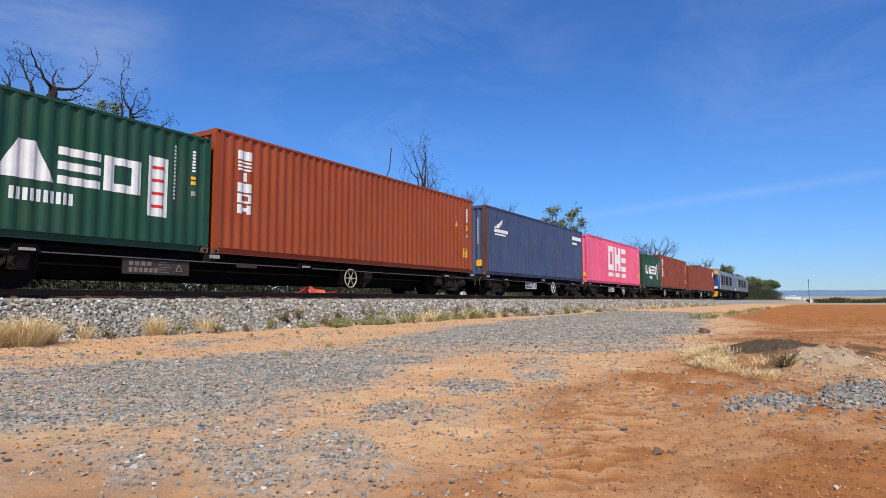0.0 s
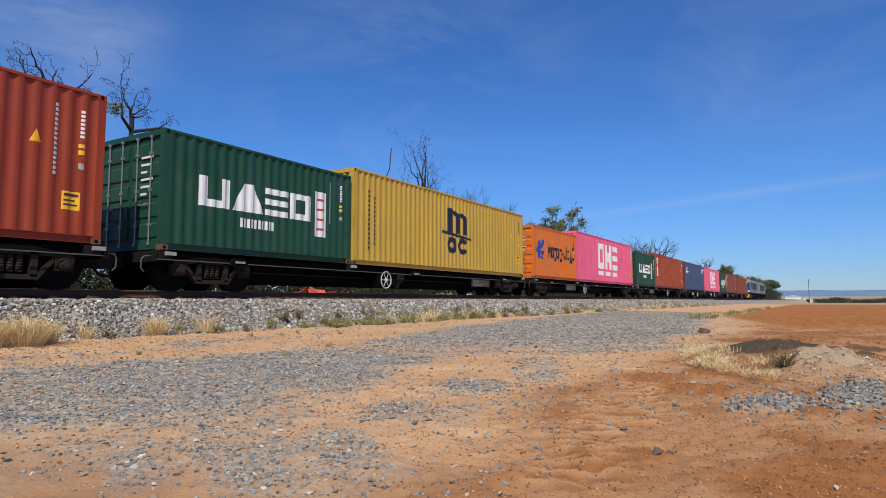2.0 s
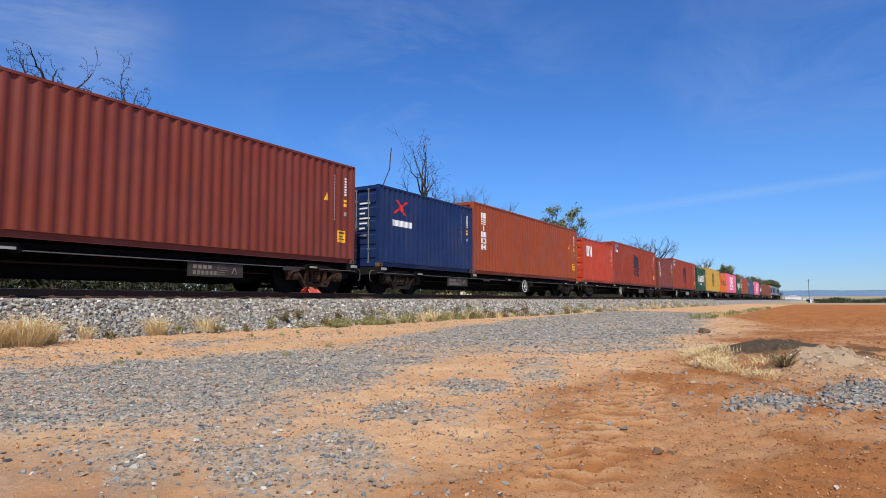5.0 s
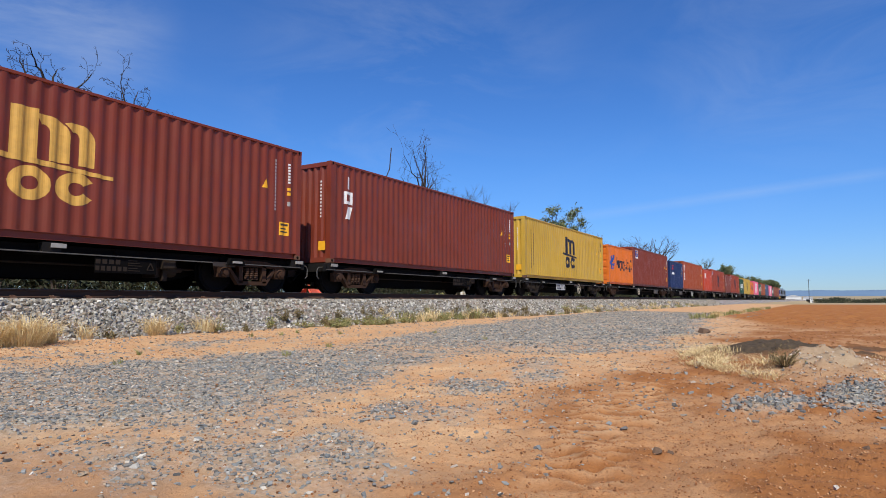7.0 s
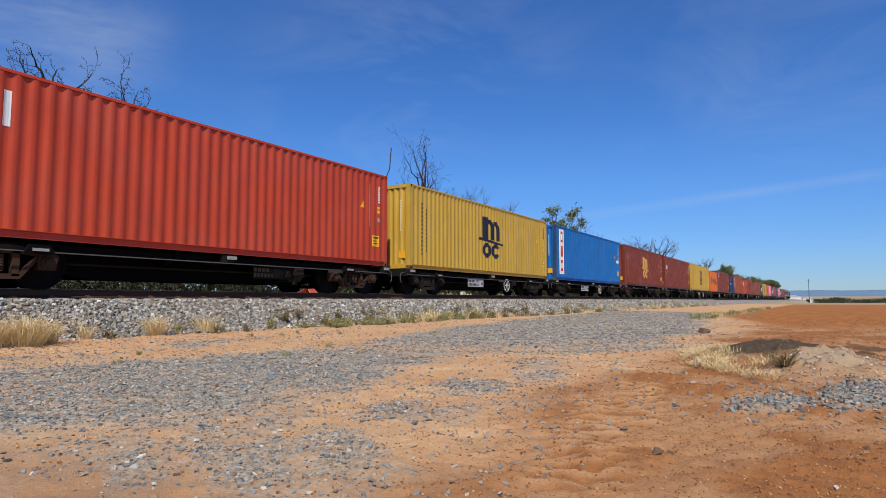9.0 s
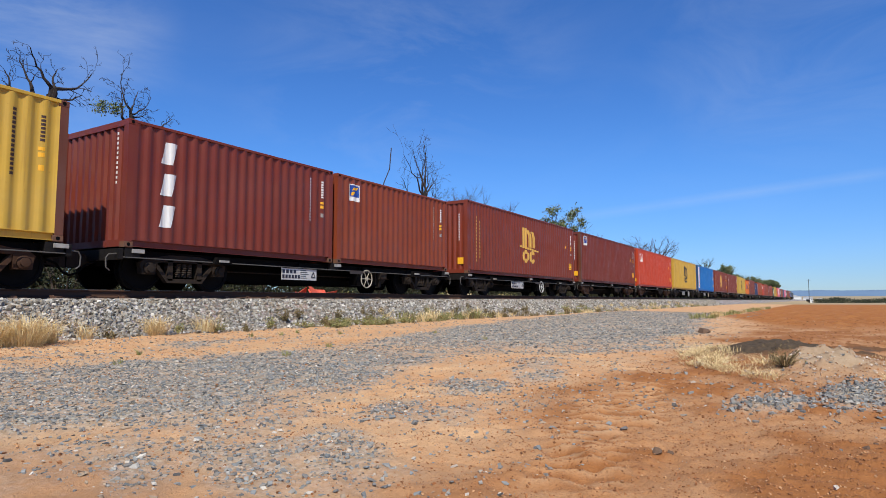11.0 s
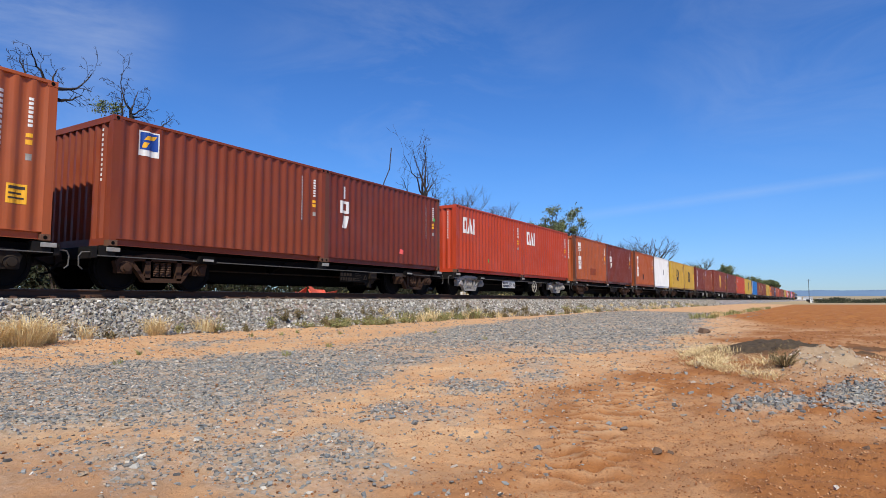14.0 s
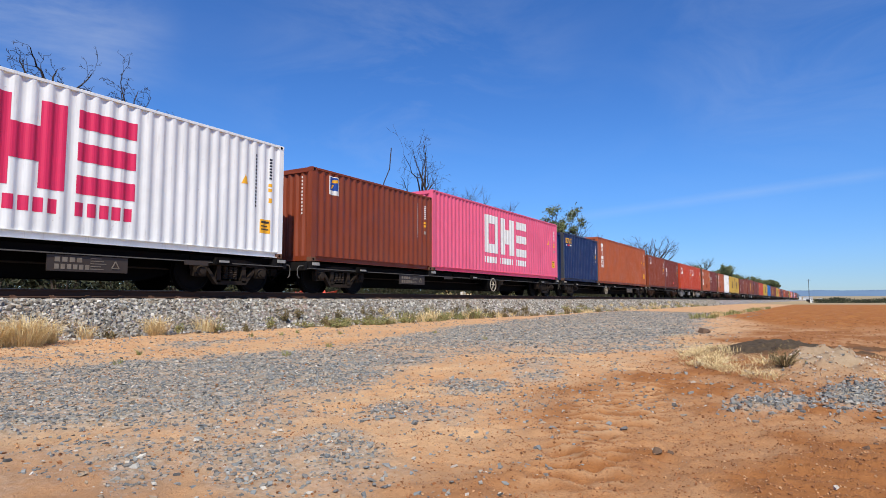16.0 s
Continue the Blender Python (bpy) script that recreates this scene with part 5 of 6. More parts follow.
# where the handwheel and the number board of the long wagons hang
GEAR = {21.15: (-7.35, -13.5), 1.52: (-10.8, -13.1), -18.1: (-10.5, -4.1), -76.85: (-7.2, -13.4), -322.6: (-7.4, -13.4)}
i = 0
for u, feet, mat_, white, wheel in (
        (87.0, 60, M_BOGIE, False, True), (67.3, 60, M_BOGIE, False, True), (47.8, 40, M_BOGIE, True, True), (34.5, 40, M_BOGIE, True, True),
        (21.15, 60, M_BOGIE, False, True), (1.52, 60, M_BOGIE, False, True), (-18.1, 60, M_BOGIE, False, True), (-37.7, 60, M_BOGIE, True, True),
        (-57.25, 60, M_BOGIE, False, True), (-76.85, 60, M_BOGIE, False, True), (-96.4, 60, M_BOGIE_RUST, False, True),
        (-116.0, 40, M_BOGIE, True, True), (-129.4, 40, M_BOGIE_RUST, False, False), (-142.75, 40, M_BOGIE_RUST, False, False), (-156.2, 40, M_BOGIE, True, True),
        (-169.6, 40, M_BOGIE, True, True), (-183.05, 40, M_BOGIE_RUST, False, False), (-196.35, 40, M_BOGIE_RUST, False, False), (-209.75, 40, M_BOGIE, True, True),
        (-223.5, 40, M_BOGIE, True, True), (-236.95, 40, M_BOGIE_RUST, False, False), (-250.25, 40, M_BOGIE_RUST, False, False), (-263.5, 40, M_BOGIE_RUST, False, False),
        (-276.85, 40, M_BOGIE_PALE, True, True), (-290.2, 40, M_BOGIE_RUST, False, False), (-303.35, 60, M_BOGIE, False, True), (-322.6, 60, M_BOGIE, False, True), (-341.95, 60, M_BOGIE, False, False)):
    i += 1
    wagon(u, feet, mat_, white, wheel, i, GEAR.get(u, (-10.6, -4.8)))

# ---- locomotives ----
P_SILVER = paint("silver_grey_paint", (112, 120, 132), 0.3, 0.15)
P_LBLUE = paint("locomotive_blue_paint", (24, 66, 140), 0.3, 0.1)
P_LYELLOW = paint("locomotive_yellow_paint", (240, 176, 30), 0.25, 0.1)
M_GLASS = plain("dark_window_glass", (14, 18, 22), 0.08, 0.1, 4.0, spec=0.8)


def locomotive(u_rear, first):
    ob = thing("locomotive", "silver-grey diesel locomotive" + (" with a blue and yellow cab" if first else " at the head of the train"), "locomotive", "locomotives of the train")
    L = 20.4
    part("underframe", Build().box(0.3, L - 0.3, -1.45, 1.45, 0.95, 1.25, 0.03), M_WAGON, ob)
    prof = [(-1.42, 1.25), (1.42, 1.25), (1.42, 3.35), (1.1, 3.85), (0.5, 4.1), (-0.5, 4.1), (-1.1, 3.85), (-1.42, 3.35)]
    part("body", Build().prism(prof, "x", 2.6, L - 2.7), P_SILVER, ob)
    for x0, x1 in ((0.35, 2.6), (L - 2.7, L - 0.35)):
        blue = first and x0 < 1
        part("cab", Build().prism([(-1.42, 1.25), (1.42, 1.25), (1.42, 3.2), (-1.42, 3.2)], "x", x0, x1), P_LBLUE if blue else P_SILVER, ob, "blue cab" if blue else "")
        part("cab_roof", Build().prism([(-1.43, 3.2), (1.43, 3.2), (1.1, 3.8), (0.5, 4.05), (-0.5, 4.05), (-1.1, 3.8)], "x", x0 - 0.05, x1), P_LYELLOW if blue else P_SILVER, ob, "yellow cab roof" if blue else "")
        for y in (-1.432, 1.412):
            part("cab_window", Build().box(x0 + 0.7, x1 - 0.5, y, y + 0.02, 2.45, 3.1), M_GLASS, ob)
        e = x0 - 0.012 if x0 < 1 else x1
        for y in (-0.65, 0.65):
            part("windscreen", Build().box(e, e + 0.012, y - 0.5, y + 0.5, 2.5, 3.12), M_GLASS, ob)
        part("headlight", Build().box(e - 0.02, e + 0.04, -0.3, 0.3, 3.3, 3.5), M_PLACARD_W, ob)
        part("front_stripe", Build().box(e - 0.002, e + 0.014, -1.4, 1.4, 1.3, 1.62), M_WHITE, ob)
        part("pilot", Build().prism([(-1.3, 0.25), (1.3, 0.25), (1.42, 0.95), (-1.42, 0.95)], "x", x0, x0 + 0.3) if x0 < 1 else Build().prism([(-1.3, 0.25), (1.3, 0.25), (1.42, 0.95), (-1.42, 0.95)], "x", x1 - 0.3, x1), P_LYELLOW if blue else M_WAGON, ob)
    for x0, w in ((4.2, 1.8), (7.2, 0.9), (9.2, 2.4), (13.0, 2.6)):
        g = Build().box(x0, x0 + w, -1.44, -1.42, 1.9, 3.2)
        for k in range(7):
            g.box(x0 + 0.05, x0 + w - 0.05, -1.47, -1.44, 2.0 + k * 0.17, 2.09 + k * 0.17)
        part("grille", g, M_SILL, ob)
    for k in range(9):
        part("body_rib", Build().box(3.0 + k * 1.65, 3.05 + k * 1.65, -1.45, -1.42, 1.3, 3.3), P_SILVER, ob)
    part("radiator_fan", Build().cyl((14.5, 0, 4.15), "z", 0.7, 0.16, 20), M_SILL, ob)
    part("radiator_fan", Build().cyl((12.8, 0, 4.15), "z", 0.7, 0.16, 20), M_SILL, ob)
    part("exhaust", Build().box(8.5, 9.4, -0.3, 0.3, 4.08, 4.32, 0.05), M_WAGON, ob)
    part("fuel_tank", Build().box(7.2, 12.8, -1.25, 1.25, 0.3, 0.96, 0.2), M_WAGON, ob)
    for x in (4.2, L - 4.2):
        b = part("bogie", Build().box(-2.3, 2.3, -1.15, -0.98, 0.1, 0.35).box(-2.3, 2.3, 0.98, 1.15, 0.1, 0.35).box(-0.3, 0.3, -1.0, 1.0, 0.05, 0.4), M_BOGIE, ob, at=(x, 0, WHEEL_R))
        for s in (-1.75, 0, 1.75):
            for y in (-1.2, 1.2):
                part("axle_box", Build().box(-0.18, 0.18, y - 0.06, y + 0.06, -0.16, 0.16, 0.02), M_BOGIE, b, at=(s, 0, 0))
            w = part("wheelset", cached("wheelset", wheelset_mesh), M_WHEEL, b, at=(s, 0, 0))
            TURNING.append(("loco", s, w))
    for y in (-1.46, 1.46):
        part("handrail", Build().bent([(2.7, y, 1.4), (2.7, y, 2.9)], 0.018), M_PLACARD_W, ob)
        part("step", Build().box(2.45, 2.85, y - 0.05, y + 0.05, 0.35, 0.4).box(2.45, 2.85, y - 0.05, y + 0.05, 0.65, 0.7), M_PLACARD_W, ob)
    MOVERS.append((ob, u_rear, TRACK_Y, RAIL_TOP))


locomotive(88.3, True)
locomotive(109.5, False)


# ---- trees and scrub behind the track ----
def limb(b, rng, p, d, length, r, depth, twigs, upright=0.1, curl=0.42):
    """One branch and, past it, its finer ones."""
    n = 3 if depth > 1 else 2
    for k in range(n):
        q = p + d * (length / n)
        r2 = r * (0.88 if depth > 0 else 0.65)
        (b if r > 0.028 else twigs).tube(p, q, r, r2, 6 if r > 0.05 else 4)
        p, r = q, r2
        d = (d + Vector((rng.uniform(-curl, curl), rng.uniform(-curl, curl), rng.uniform(-curl * 0.6, curl) + upright * 0.3))).normalized()
        if depth > 0 and k > 0:
            side = (d + Vector((rng.uniform(-1, 1), rng.uniform(-1, 1), rng.uniform(-0.1, 0.5)))).normalized()
            limb(b, rng, p, side, length * rng.uniform(0.45, 0.75), r * 0.55, depth - 1, twigs, upright, curl)
    if depth > 0:
        for k in range(2 if depth > 2 else 3):
            side = (d + Vector((rng.uniform(-0.9, 0.9), rng.uniform(-0.9, 0.9), rng.uniform(-0.1, 0.7)))).normalized()
            limb(b, rng, p, side, length * rng.uniform(0.55, 0.85), r * 0.7, depth - 1, twigs, upright, curl)


def leaves(rng, centres, per, size, spread):
    """Small folded leaf sprays round the given places."""
    n = len(centres) * per
    c = np.repeat(np.array(centres, float), per, 0) + rng.normal(0, 1, (n, 3)) * np.array(spread) * 0.5
    a = rng.normal(0, 1, (n, 3))
    a /= np.linalg.norm(a, axis=1, keepdims=True)
    b = np.cross(a, rng.normal(0, 1, (n, 3)))
    b /= np.linalg.norm(b, axis=1, keepdims=True)
    s = size * rng.uniform(0.6, 1.4, (n, 1))
    v = np.stack([c - a * s, c + b * s * 0.34, c + a * s, c - b * s * 0.34 + np.cross(a, b) * s * 0.2], 1)
    f = np.arange(n * 4).reshape(n, 4)
    return fast_mesh("crown", v.reshape(-1, 3), f)


def tree(x, y, high, seed, wide=1.0, green=0.0, depth=4, label="", gnarl=0.42):
    """Bare or half-bare gum; high in metres over the ground."""
    rng = random.Random(seed)
    nrng = np.random.default_rng(seed)
    ob = thing("tree", label or ("leafy dark green tree with thin limbs" if green > 0.5 else "bare grey dead tree with forking branches"), "tree", "trees behind the track")
    trunk, twig = Build(), Build()
    r = (0.022 if x > 30 else 0.034) * high
    p, d = Vector((0, 0, -0.2)), Vector((rng.uniform(-0.1, 0.1), rng.uniform(-0.1, 0.1), 1)).normalized()
    stem = high * rng.uniform(0.30, 0.42)
    q = p + d * stem
    trunk.tube(p, q, r * 1.25, r, 9)
    limbs = Build()
    for k in range(4):
        a = k * 1.57 + rng.uniform(-0.5, 0.5)
        side = Vector((math.cos(a) * 0.55 * wide, math.sin(a) * 0.55 * wide, rng.uniform(0.7, 1.1))).normalized()
        limb(limbs, rng, q - d * rng.uniform(0, stem * 0.25), side, high * rng.uniform(0.24, 0.32), r * 0.8, depth - 1, twig, 0.1, gnarl)
    zmax = max(v[2] for v in limbs.v + twig.v)
    k = high / zmax
    for b in (limbs, twig, trunk):
        b.v = [(vx * (k * wide if wide <= 1 else k * 1.05), vy * k, vz * k) for vx, vy, vz in b.v]
    part("trunk", trunk, M_BARK, ob)
    part("bough", limbs, M_BARK, ob)
    tagged(part("twig", twig, M_TWIG, ob), kind="stuff")
    if green > 0:
        tips = [v for v in twig.v[:: max(1, int(len(twig.v) / (150 * green + 1)))] if v[2] > high * (0.42 if green > 0.5 else 0.5)]
        if green <= 0.5:
            tips = [v for v in tips if v[0] < 0.15 * high and v[2] < high * 0.82]
        if x < 60:
            tips = [v for v in twig.v if -1.2 < v[0] < 0.8 and v[2] > high * 0.68]
            tips = tips[::max(1, len(tips) // 60)]
        if tips:
            me = leaves(nrng, tips, 110 if x < 80 else 32, 0.05 + 0.0011 * x, (0.42, 0.42, 0.34) if x < 80 else (0.6, 0.6, 0.45))
            tagged(part("crown", me, M_LEAF, ob), kind="stuff")
    ob.location = (x, y, float(land(x, y)[0]))
    return ob


def tree_row(rows, depth):
    for x, y, h, seed, wide, green in rows:
        tree(x, y, h + 0.0042 * x, seed, wide, green, depth, gnarl=0.5)


def dead_tree(x, y, fork, r, boughs, seed, clumps=()):
    """Gnarled dead gum. Each bough: offset along x, start height over the fork, lean from upright in degrees, length, turn on the way."""
    rng = random.Random(seed)
    ob = thing("tree", "gnarled grey dead gum tree with crooked boughs", "tree", "trees behind the track")
    trunk, limbs, twig = Build(), Build(), Build()
    trunk.tube((0.15, 0, -0.2), (-0.08, 0.05, fork * 0.55), r * 1.5, r * 1.15, 9).tube((-0.08, 0.05, fork * 0.55), (0, 0, fork), r * 1.15, r, 9)
    part("trunk", trunk, M_BARK, ob)

    def shoot(p, lean, side, length, r0, turn, level):
        n = 7 if level == 0 else 4
        for k in range(n):
            a = radians(lean + turn * (k / n - 0.3) + rng.uniform(-22, 22))
            d = Vector((math.sin(a), side + rng.uniform(-0.25, 0.25), math.cos(a))).normalized()
            q = p + d * length / n * rng.uniform(0.8, 1.2)
            r1 = r0 * (0.80 if level == 0 else 0.72)
            (limbs if level == 0 else twig).tube(p, q, r0, r1, 6 if level == 0 else 4)
            p, r0 = q, max(r1, 0.007)
            if level < 3 and k > 0 and rng.random() < (1.0, 0.9, 0.6)[level]:
                shoot(p, lean + rng.choice((-1, 1)) * rng.uniform(30, 65), rng.uniform(-0.7, 0.7), length * rng.uniform(0.25, 0.5), max(r0 * 0.5, 0.007), rng.uniform(-40, 40), level + 1)

    for dx, dz, lean, length, turn in boughs:
        root = Vector((0, 0, fork - 0.5))
        p = Vector((dx, rng.uniform(-0.3, 0.3), fork + dz))
        limbs.tube(root, p, r * 0.9, r * 0.66, 6)
        shoot(p, lean, rng.uniform(-0.3, 0.3), length, r * 0.62, turn, 0)
    part("bough", limbs, M_BARK, ob)
    tagged(part("twig", twig, M_BARK, ob), kind="stuff")
    if clumps:
        c = [(cx + rng.uniform(-w, w), rng.uniform(-w, w), cz + rng.uniform(-w, w)) for cx, cz, w in clumps for k in range(9)]
        tagged(part("crown", leaves(np.random.default_rng(seed), c, 34, 0.05, (0.22, 0.22, 0.22)), M_LEAF, ob), kind="stuff")
    ob.location = (x, y, float(land(x, y)[0]))


dead_tree(9.95, 21.0, 7.25, 0.11, ((-0.05, 0.2, -40, 1.35, 30), (0.05, 0.2, 48, 1.5, -40), (-0.5, -0.1, -24, 1.25, 5), (0.1, 0.1, 10, 0.9, 10), (-0.9, -0.3, -35, 0.9, 20), (0.3, 0.0, 70, 0.8, -60)), 4)
dead_tree(12.75, 21.0, 7.2, 0.075, ((-0.1, 0.3, -22, 1.5, 35), (0.05, 0.3, 25, 1.2, -10), (0.1, 0.2, 52, 1.1, -15), (0.05, 0.1, 72, 0.9, -10), (-0.5, -0.1, -10, 0.9, 0), (0.9, -0.2, 45, 0.9, 10)), 9, ((-0.6, 7.4, 0.1), (-1.15, 7.35, 0.07)))
dead_tree(32.0, 21.0, 6.6, 0.11, ((0.0, 0.6, -6, 3.4, -5), (-0.1, 0.5, -52, 3.4, 30), (0.0, 0.4, 42, 2.6, -20), (-0.3, 0.2, -66, 2.9, 50), (0.1, 0.9, 20, 2.4, 15), (0.2, 0.1, 62, 2.0, -60), (-0.1, 0.9, -28, 2.6, 10), (0.0, 1.2, 8, 2.2, 20), (0.1, 0.8, 38, 2.6, -15)), 18)
dead_tree(34.3, 21.2, 6.2, 0.08, ((0.0, 0.3, 18, 2.3, -20), (0.0, 0.2, -25, 1.7, 20), (0.1, 0.2, 45, 1.6, -30)), 23)
tree_row(((36.4, 22.0, 8.5, 15, 0.8, 0.0), (38.6, 21.5, 8.4, 22, 0.8, 0.0), (41.8, 21.0, 7.9, 25, 0.55, 0.0), (44.2, 21.0, 8.5, 27, 0.5, 0.0)), 5)
tree_row(((53.4, 21.0, 9.45, 31, 0.45, 1.0), (59.6, 21.0, 8.75, 36, 0.5, 0.0), (62.0, 21.0, 8.0, 38, 0.5, 0.0), (69.4, 21.0, 8.1, 41, 0.6, 0.0), (76.0, 21.0, 8.7, 45, 0.6, 0.0), (87.0, 21.5, 9.1, 52, 0.8, 0.0), (96.0, 21.0, 10.0, 55, 0.9, 0.0)), 4)
tree_row(((139.0, 21.0, 8.9, 61, 0.9, 0.3), (165.0, 21.0, 8.9, 66, 1.0, 0.9), (181.0, 21.5, 9.0, 69, 1.0, 0.9), (205.0, 21.5, 8.2, 72, 1.4, 0.0), (224.0, 21.0, 8.4, 75, 1.2, 0.2)), 3)
tree_row(((250.0, 22.0, 8.6, 78, 1.4, 0.6), (286.0, 21.5, 9.0, 82, 1.5, 0.8), (316.0, 21.0, 9.2, 85, 1.5, 0.9), (345.0, 21.0, 9.0, 88, 1.6, 1.0), (392.0, 22.0, 9.0, 91, 1.8, 1.0)), 3)
stick = thing("dead_sapling", "thin bare leaning dead sapling", "tree")
part("stem", Build().bent([(0, 0, -0.2), (0.1, 0, 3.0), (0.3, 0, 6.0), (0.72, 0, 7.4), (1.25, 0, 8.3), (1.4, 0, 9.55)], 0.03, 5), M_BARK, stick)
stick.location = (27.2, 21.0, 0.0)


def shrub(x, y, high, wide, seed, mat, kind="shrub", label="low dark green scrub behind the track"):
    rng, nrng = random.Random(seed), np.random.default_rng(seed)
    ob = thing(kind, label, "shrub", "scrub behind the track")
    tw = Build()
    tips = []
    for k in range(9):
        a = rng.uniform(0, 6.28)
        d = Vector((math.cos(a) * wide * 0.45, math.sin(a) * wide * 0.45, high * rng.uniform(0.6, 1.0)))
        m = d * 0.5 + Vector((rng.uniform(-0.1, 0.1), rng.uniform(-0.1, 0.1), 0.05))
        tw.tube((0, 0, -0.05), m, 0.03, 0.02, 4).tube(m, d, 0.02, 0.008, 4)
        tips += [tuple(m), tuple(d), tuple((m + d) * 0.5), (d.x * 0.8, d.y * 0.8, high * 0.2)]
    tagged(part("stem", tw, M_TWIG, ob), kind="stuff")
    tagged(part("foliage", leaves(nrng, tips, 34, 0.085, (wide * 0.42, wide * 0.42, high * 0.28)), mat, ob), kind="stuff")
    ob.location = (x, y, float(land(x, y)[0]) - 0.02)
    return ob


rs = random.Random(44)
for k in range(52):
    x = 3.5 + k * 1.25 + rs.uniform(-0.5, 0.5)
    shrub(x, rs.uniform(18.2, 20.5), rs.uniform(1.5, 2.6), rs.uniform(1.6, 2.6), 500 + k, M_BUSH)
for k in range(26):
    shrub(4.0 + k * 1.5 + rs.uniform(-0.6, 0.6), rs.uniform(16.9, 17.8), rs.uniform(0.5, 0.95), rs.uniform(0.9, 1.5), 700 + k, rs.choice((M_WEED, M_STRAW, M_BUSH)), "dry_shrub", "low dry grassy scrub beside the track")


def far_scrub():
    """The unbroken scrub line farther along the track."""
    nrng = np.random.default_rng(9)
    n = 1500
    x = 66 + 360 * nrng.uniform(0, 1, n) ** 1.3
    c = np.stack([x, nrng.uniform(19, 24, n), np.zeros(n)], -1)
    top = 1.6 + 2.2 * fbm(x * 0.05, x * 0, 5) + np.where(x > 230, 2.5, 0)
    c[:, 2] = nrng.uniform(0.1, 1, n) * top
    me = leaves(nrng, c, 14, 0.32, (1.6, 1.6, 1.0))
    me.materials.append(M_BUSH)
    tagged(new("far_scrub", me), "long belt of dark green scrub along the track", "scrub", kind="stuff")
    n = 700
    c = np.stack([nrng.uniform(0, 68, n), nrng.uniform(20.5, 23.5, n), nrng.uniform(0.05, 2.7, n)], -1)
    me = leaves(nrng, c, 60, 0.15, (1.0, 1.0, 0.8))
    me.materials.append(M_BUSH)
    tagged(new("scrub_belt", me), "dense belt of dark scrub behind the track", "scrub", kind="stuff")
    n = 420
    c = np.stack([nrng.uniform(430, 520, n), nrng.uniform(-46, 2.5, n), np.zeros(n)], -1)
    c[:, 2] = -1.4 + nrng.uniform(0, 2.6, n) * (0.3 + fbm(c[:, 1] * 0.2, c[:, 1] * 0, 3))
    me = leaves(nrng, c, 14, 0.5, (2.6, 2.6, 1.0))
    me.materials.append(M_BUSH)
    tagged(new("far_hedge", me), "far dark green hedge beyond the ploughed field", "hedge", kind="stuff")


far_scrub()


# ---- things beside the track ----
def log_pile():
    rng = random.Random(7)
    ob = thing("fallen_branches", "heap of pale dead fallen branches behind the rails", "branches")
    for k in range(22):
        p = Vector((rng.uniform(-1.1, 1.1), rng.uniform(-0.5, 0.5), rng.uniform(0.05, 0.7)))
        d = Vector((rng.uniform(-1, 1), rng.uniform(-0.4, 0.4), rng.uniform(-0.25, 0.35))).normalized() * rng.uniform(0.6, 1.3)
        part("branch", Build().bent([p - d * 0.5, p + Vector((0, 0, 0.06)), p + d * 0.5], rng.uniform(0.02, 0.06), 6), M_TWIG, ob)
    ob.location = (8.6, 17.0, float(land(8.6, 17.0)[0]))


log_pile()


def orange_heap():
    rng = random.Random(21)
    ob = thing("mesh_heap", "crumpled heap of orange-red plastic mesh on the ground", "netting")
    m = plain("orange_red_plastic", (224, 92, 66), 0.6, 0.25, 9.0, dirt=(240, 190, 170))
    for k in range(16):
        b = Build()
        p = Vector((rng.uniform(-0.85, 0.85), rng.uniform(-0.3, 0.3), rng.uniform(0.15, 0.85)))
        d = Vector((rng.uniform(0.4, 1), 0, rng.uniform(-0.4, 0.4))) * 0.5
        e = Vector((rng.uniform(-0.1, 0.1), rng.uniform(-0.3, 0.3), 0.32))
        b.add([p - d - e, p + d - e * 0.7, p + d + e, p - d + e * 0.8, p - d - e + Vector((0, 0.03, 0)), p + d - e * 0.7 + Vector((0, 0.03, 0)), p + d + e + Vector((0, 0.03, 0)), p - d + e * 0.8 + Vector((0, 0.03, 0))],
              [(0, 1, 2, 3), (7, 6, 5, 4), (0, 4, 5, 1), (1, 5, 6, 2), (2, 6, 7, 3), (3, 7, 4, 0)])
        part("mesh_fold", b, m, ob)
    ob.location = (18.2, 17.0, float(land(18.2, 17.0)[0]) - 0.05)


orange_heap()
post = thing("marker_post", "short white marker post beside the far rail", "post")
part("post", Build().box(-0.06, 0.06, -0.06, 0.06, -0.1, 0.72), M_WHITE, post)
part("cap", Build().box(-0.15, 0.15, -0.08, 0.08, 0.68, 0.98, 0.02), M_WHITE, post)
post.location = (30.0, 17.0, 0.15)


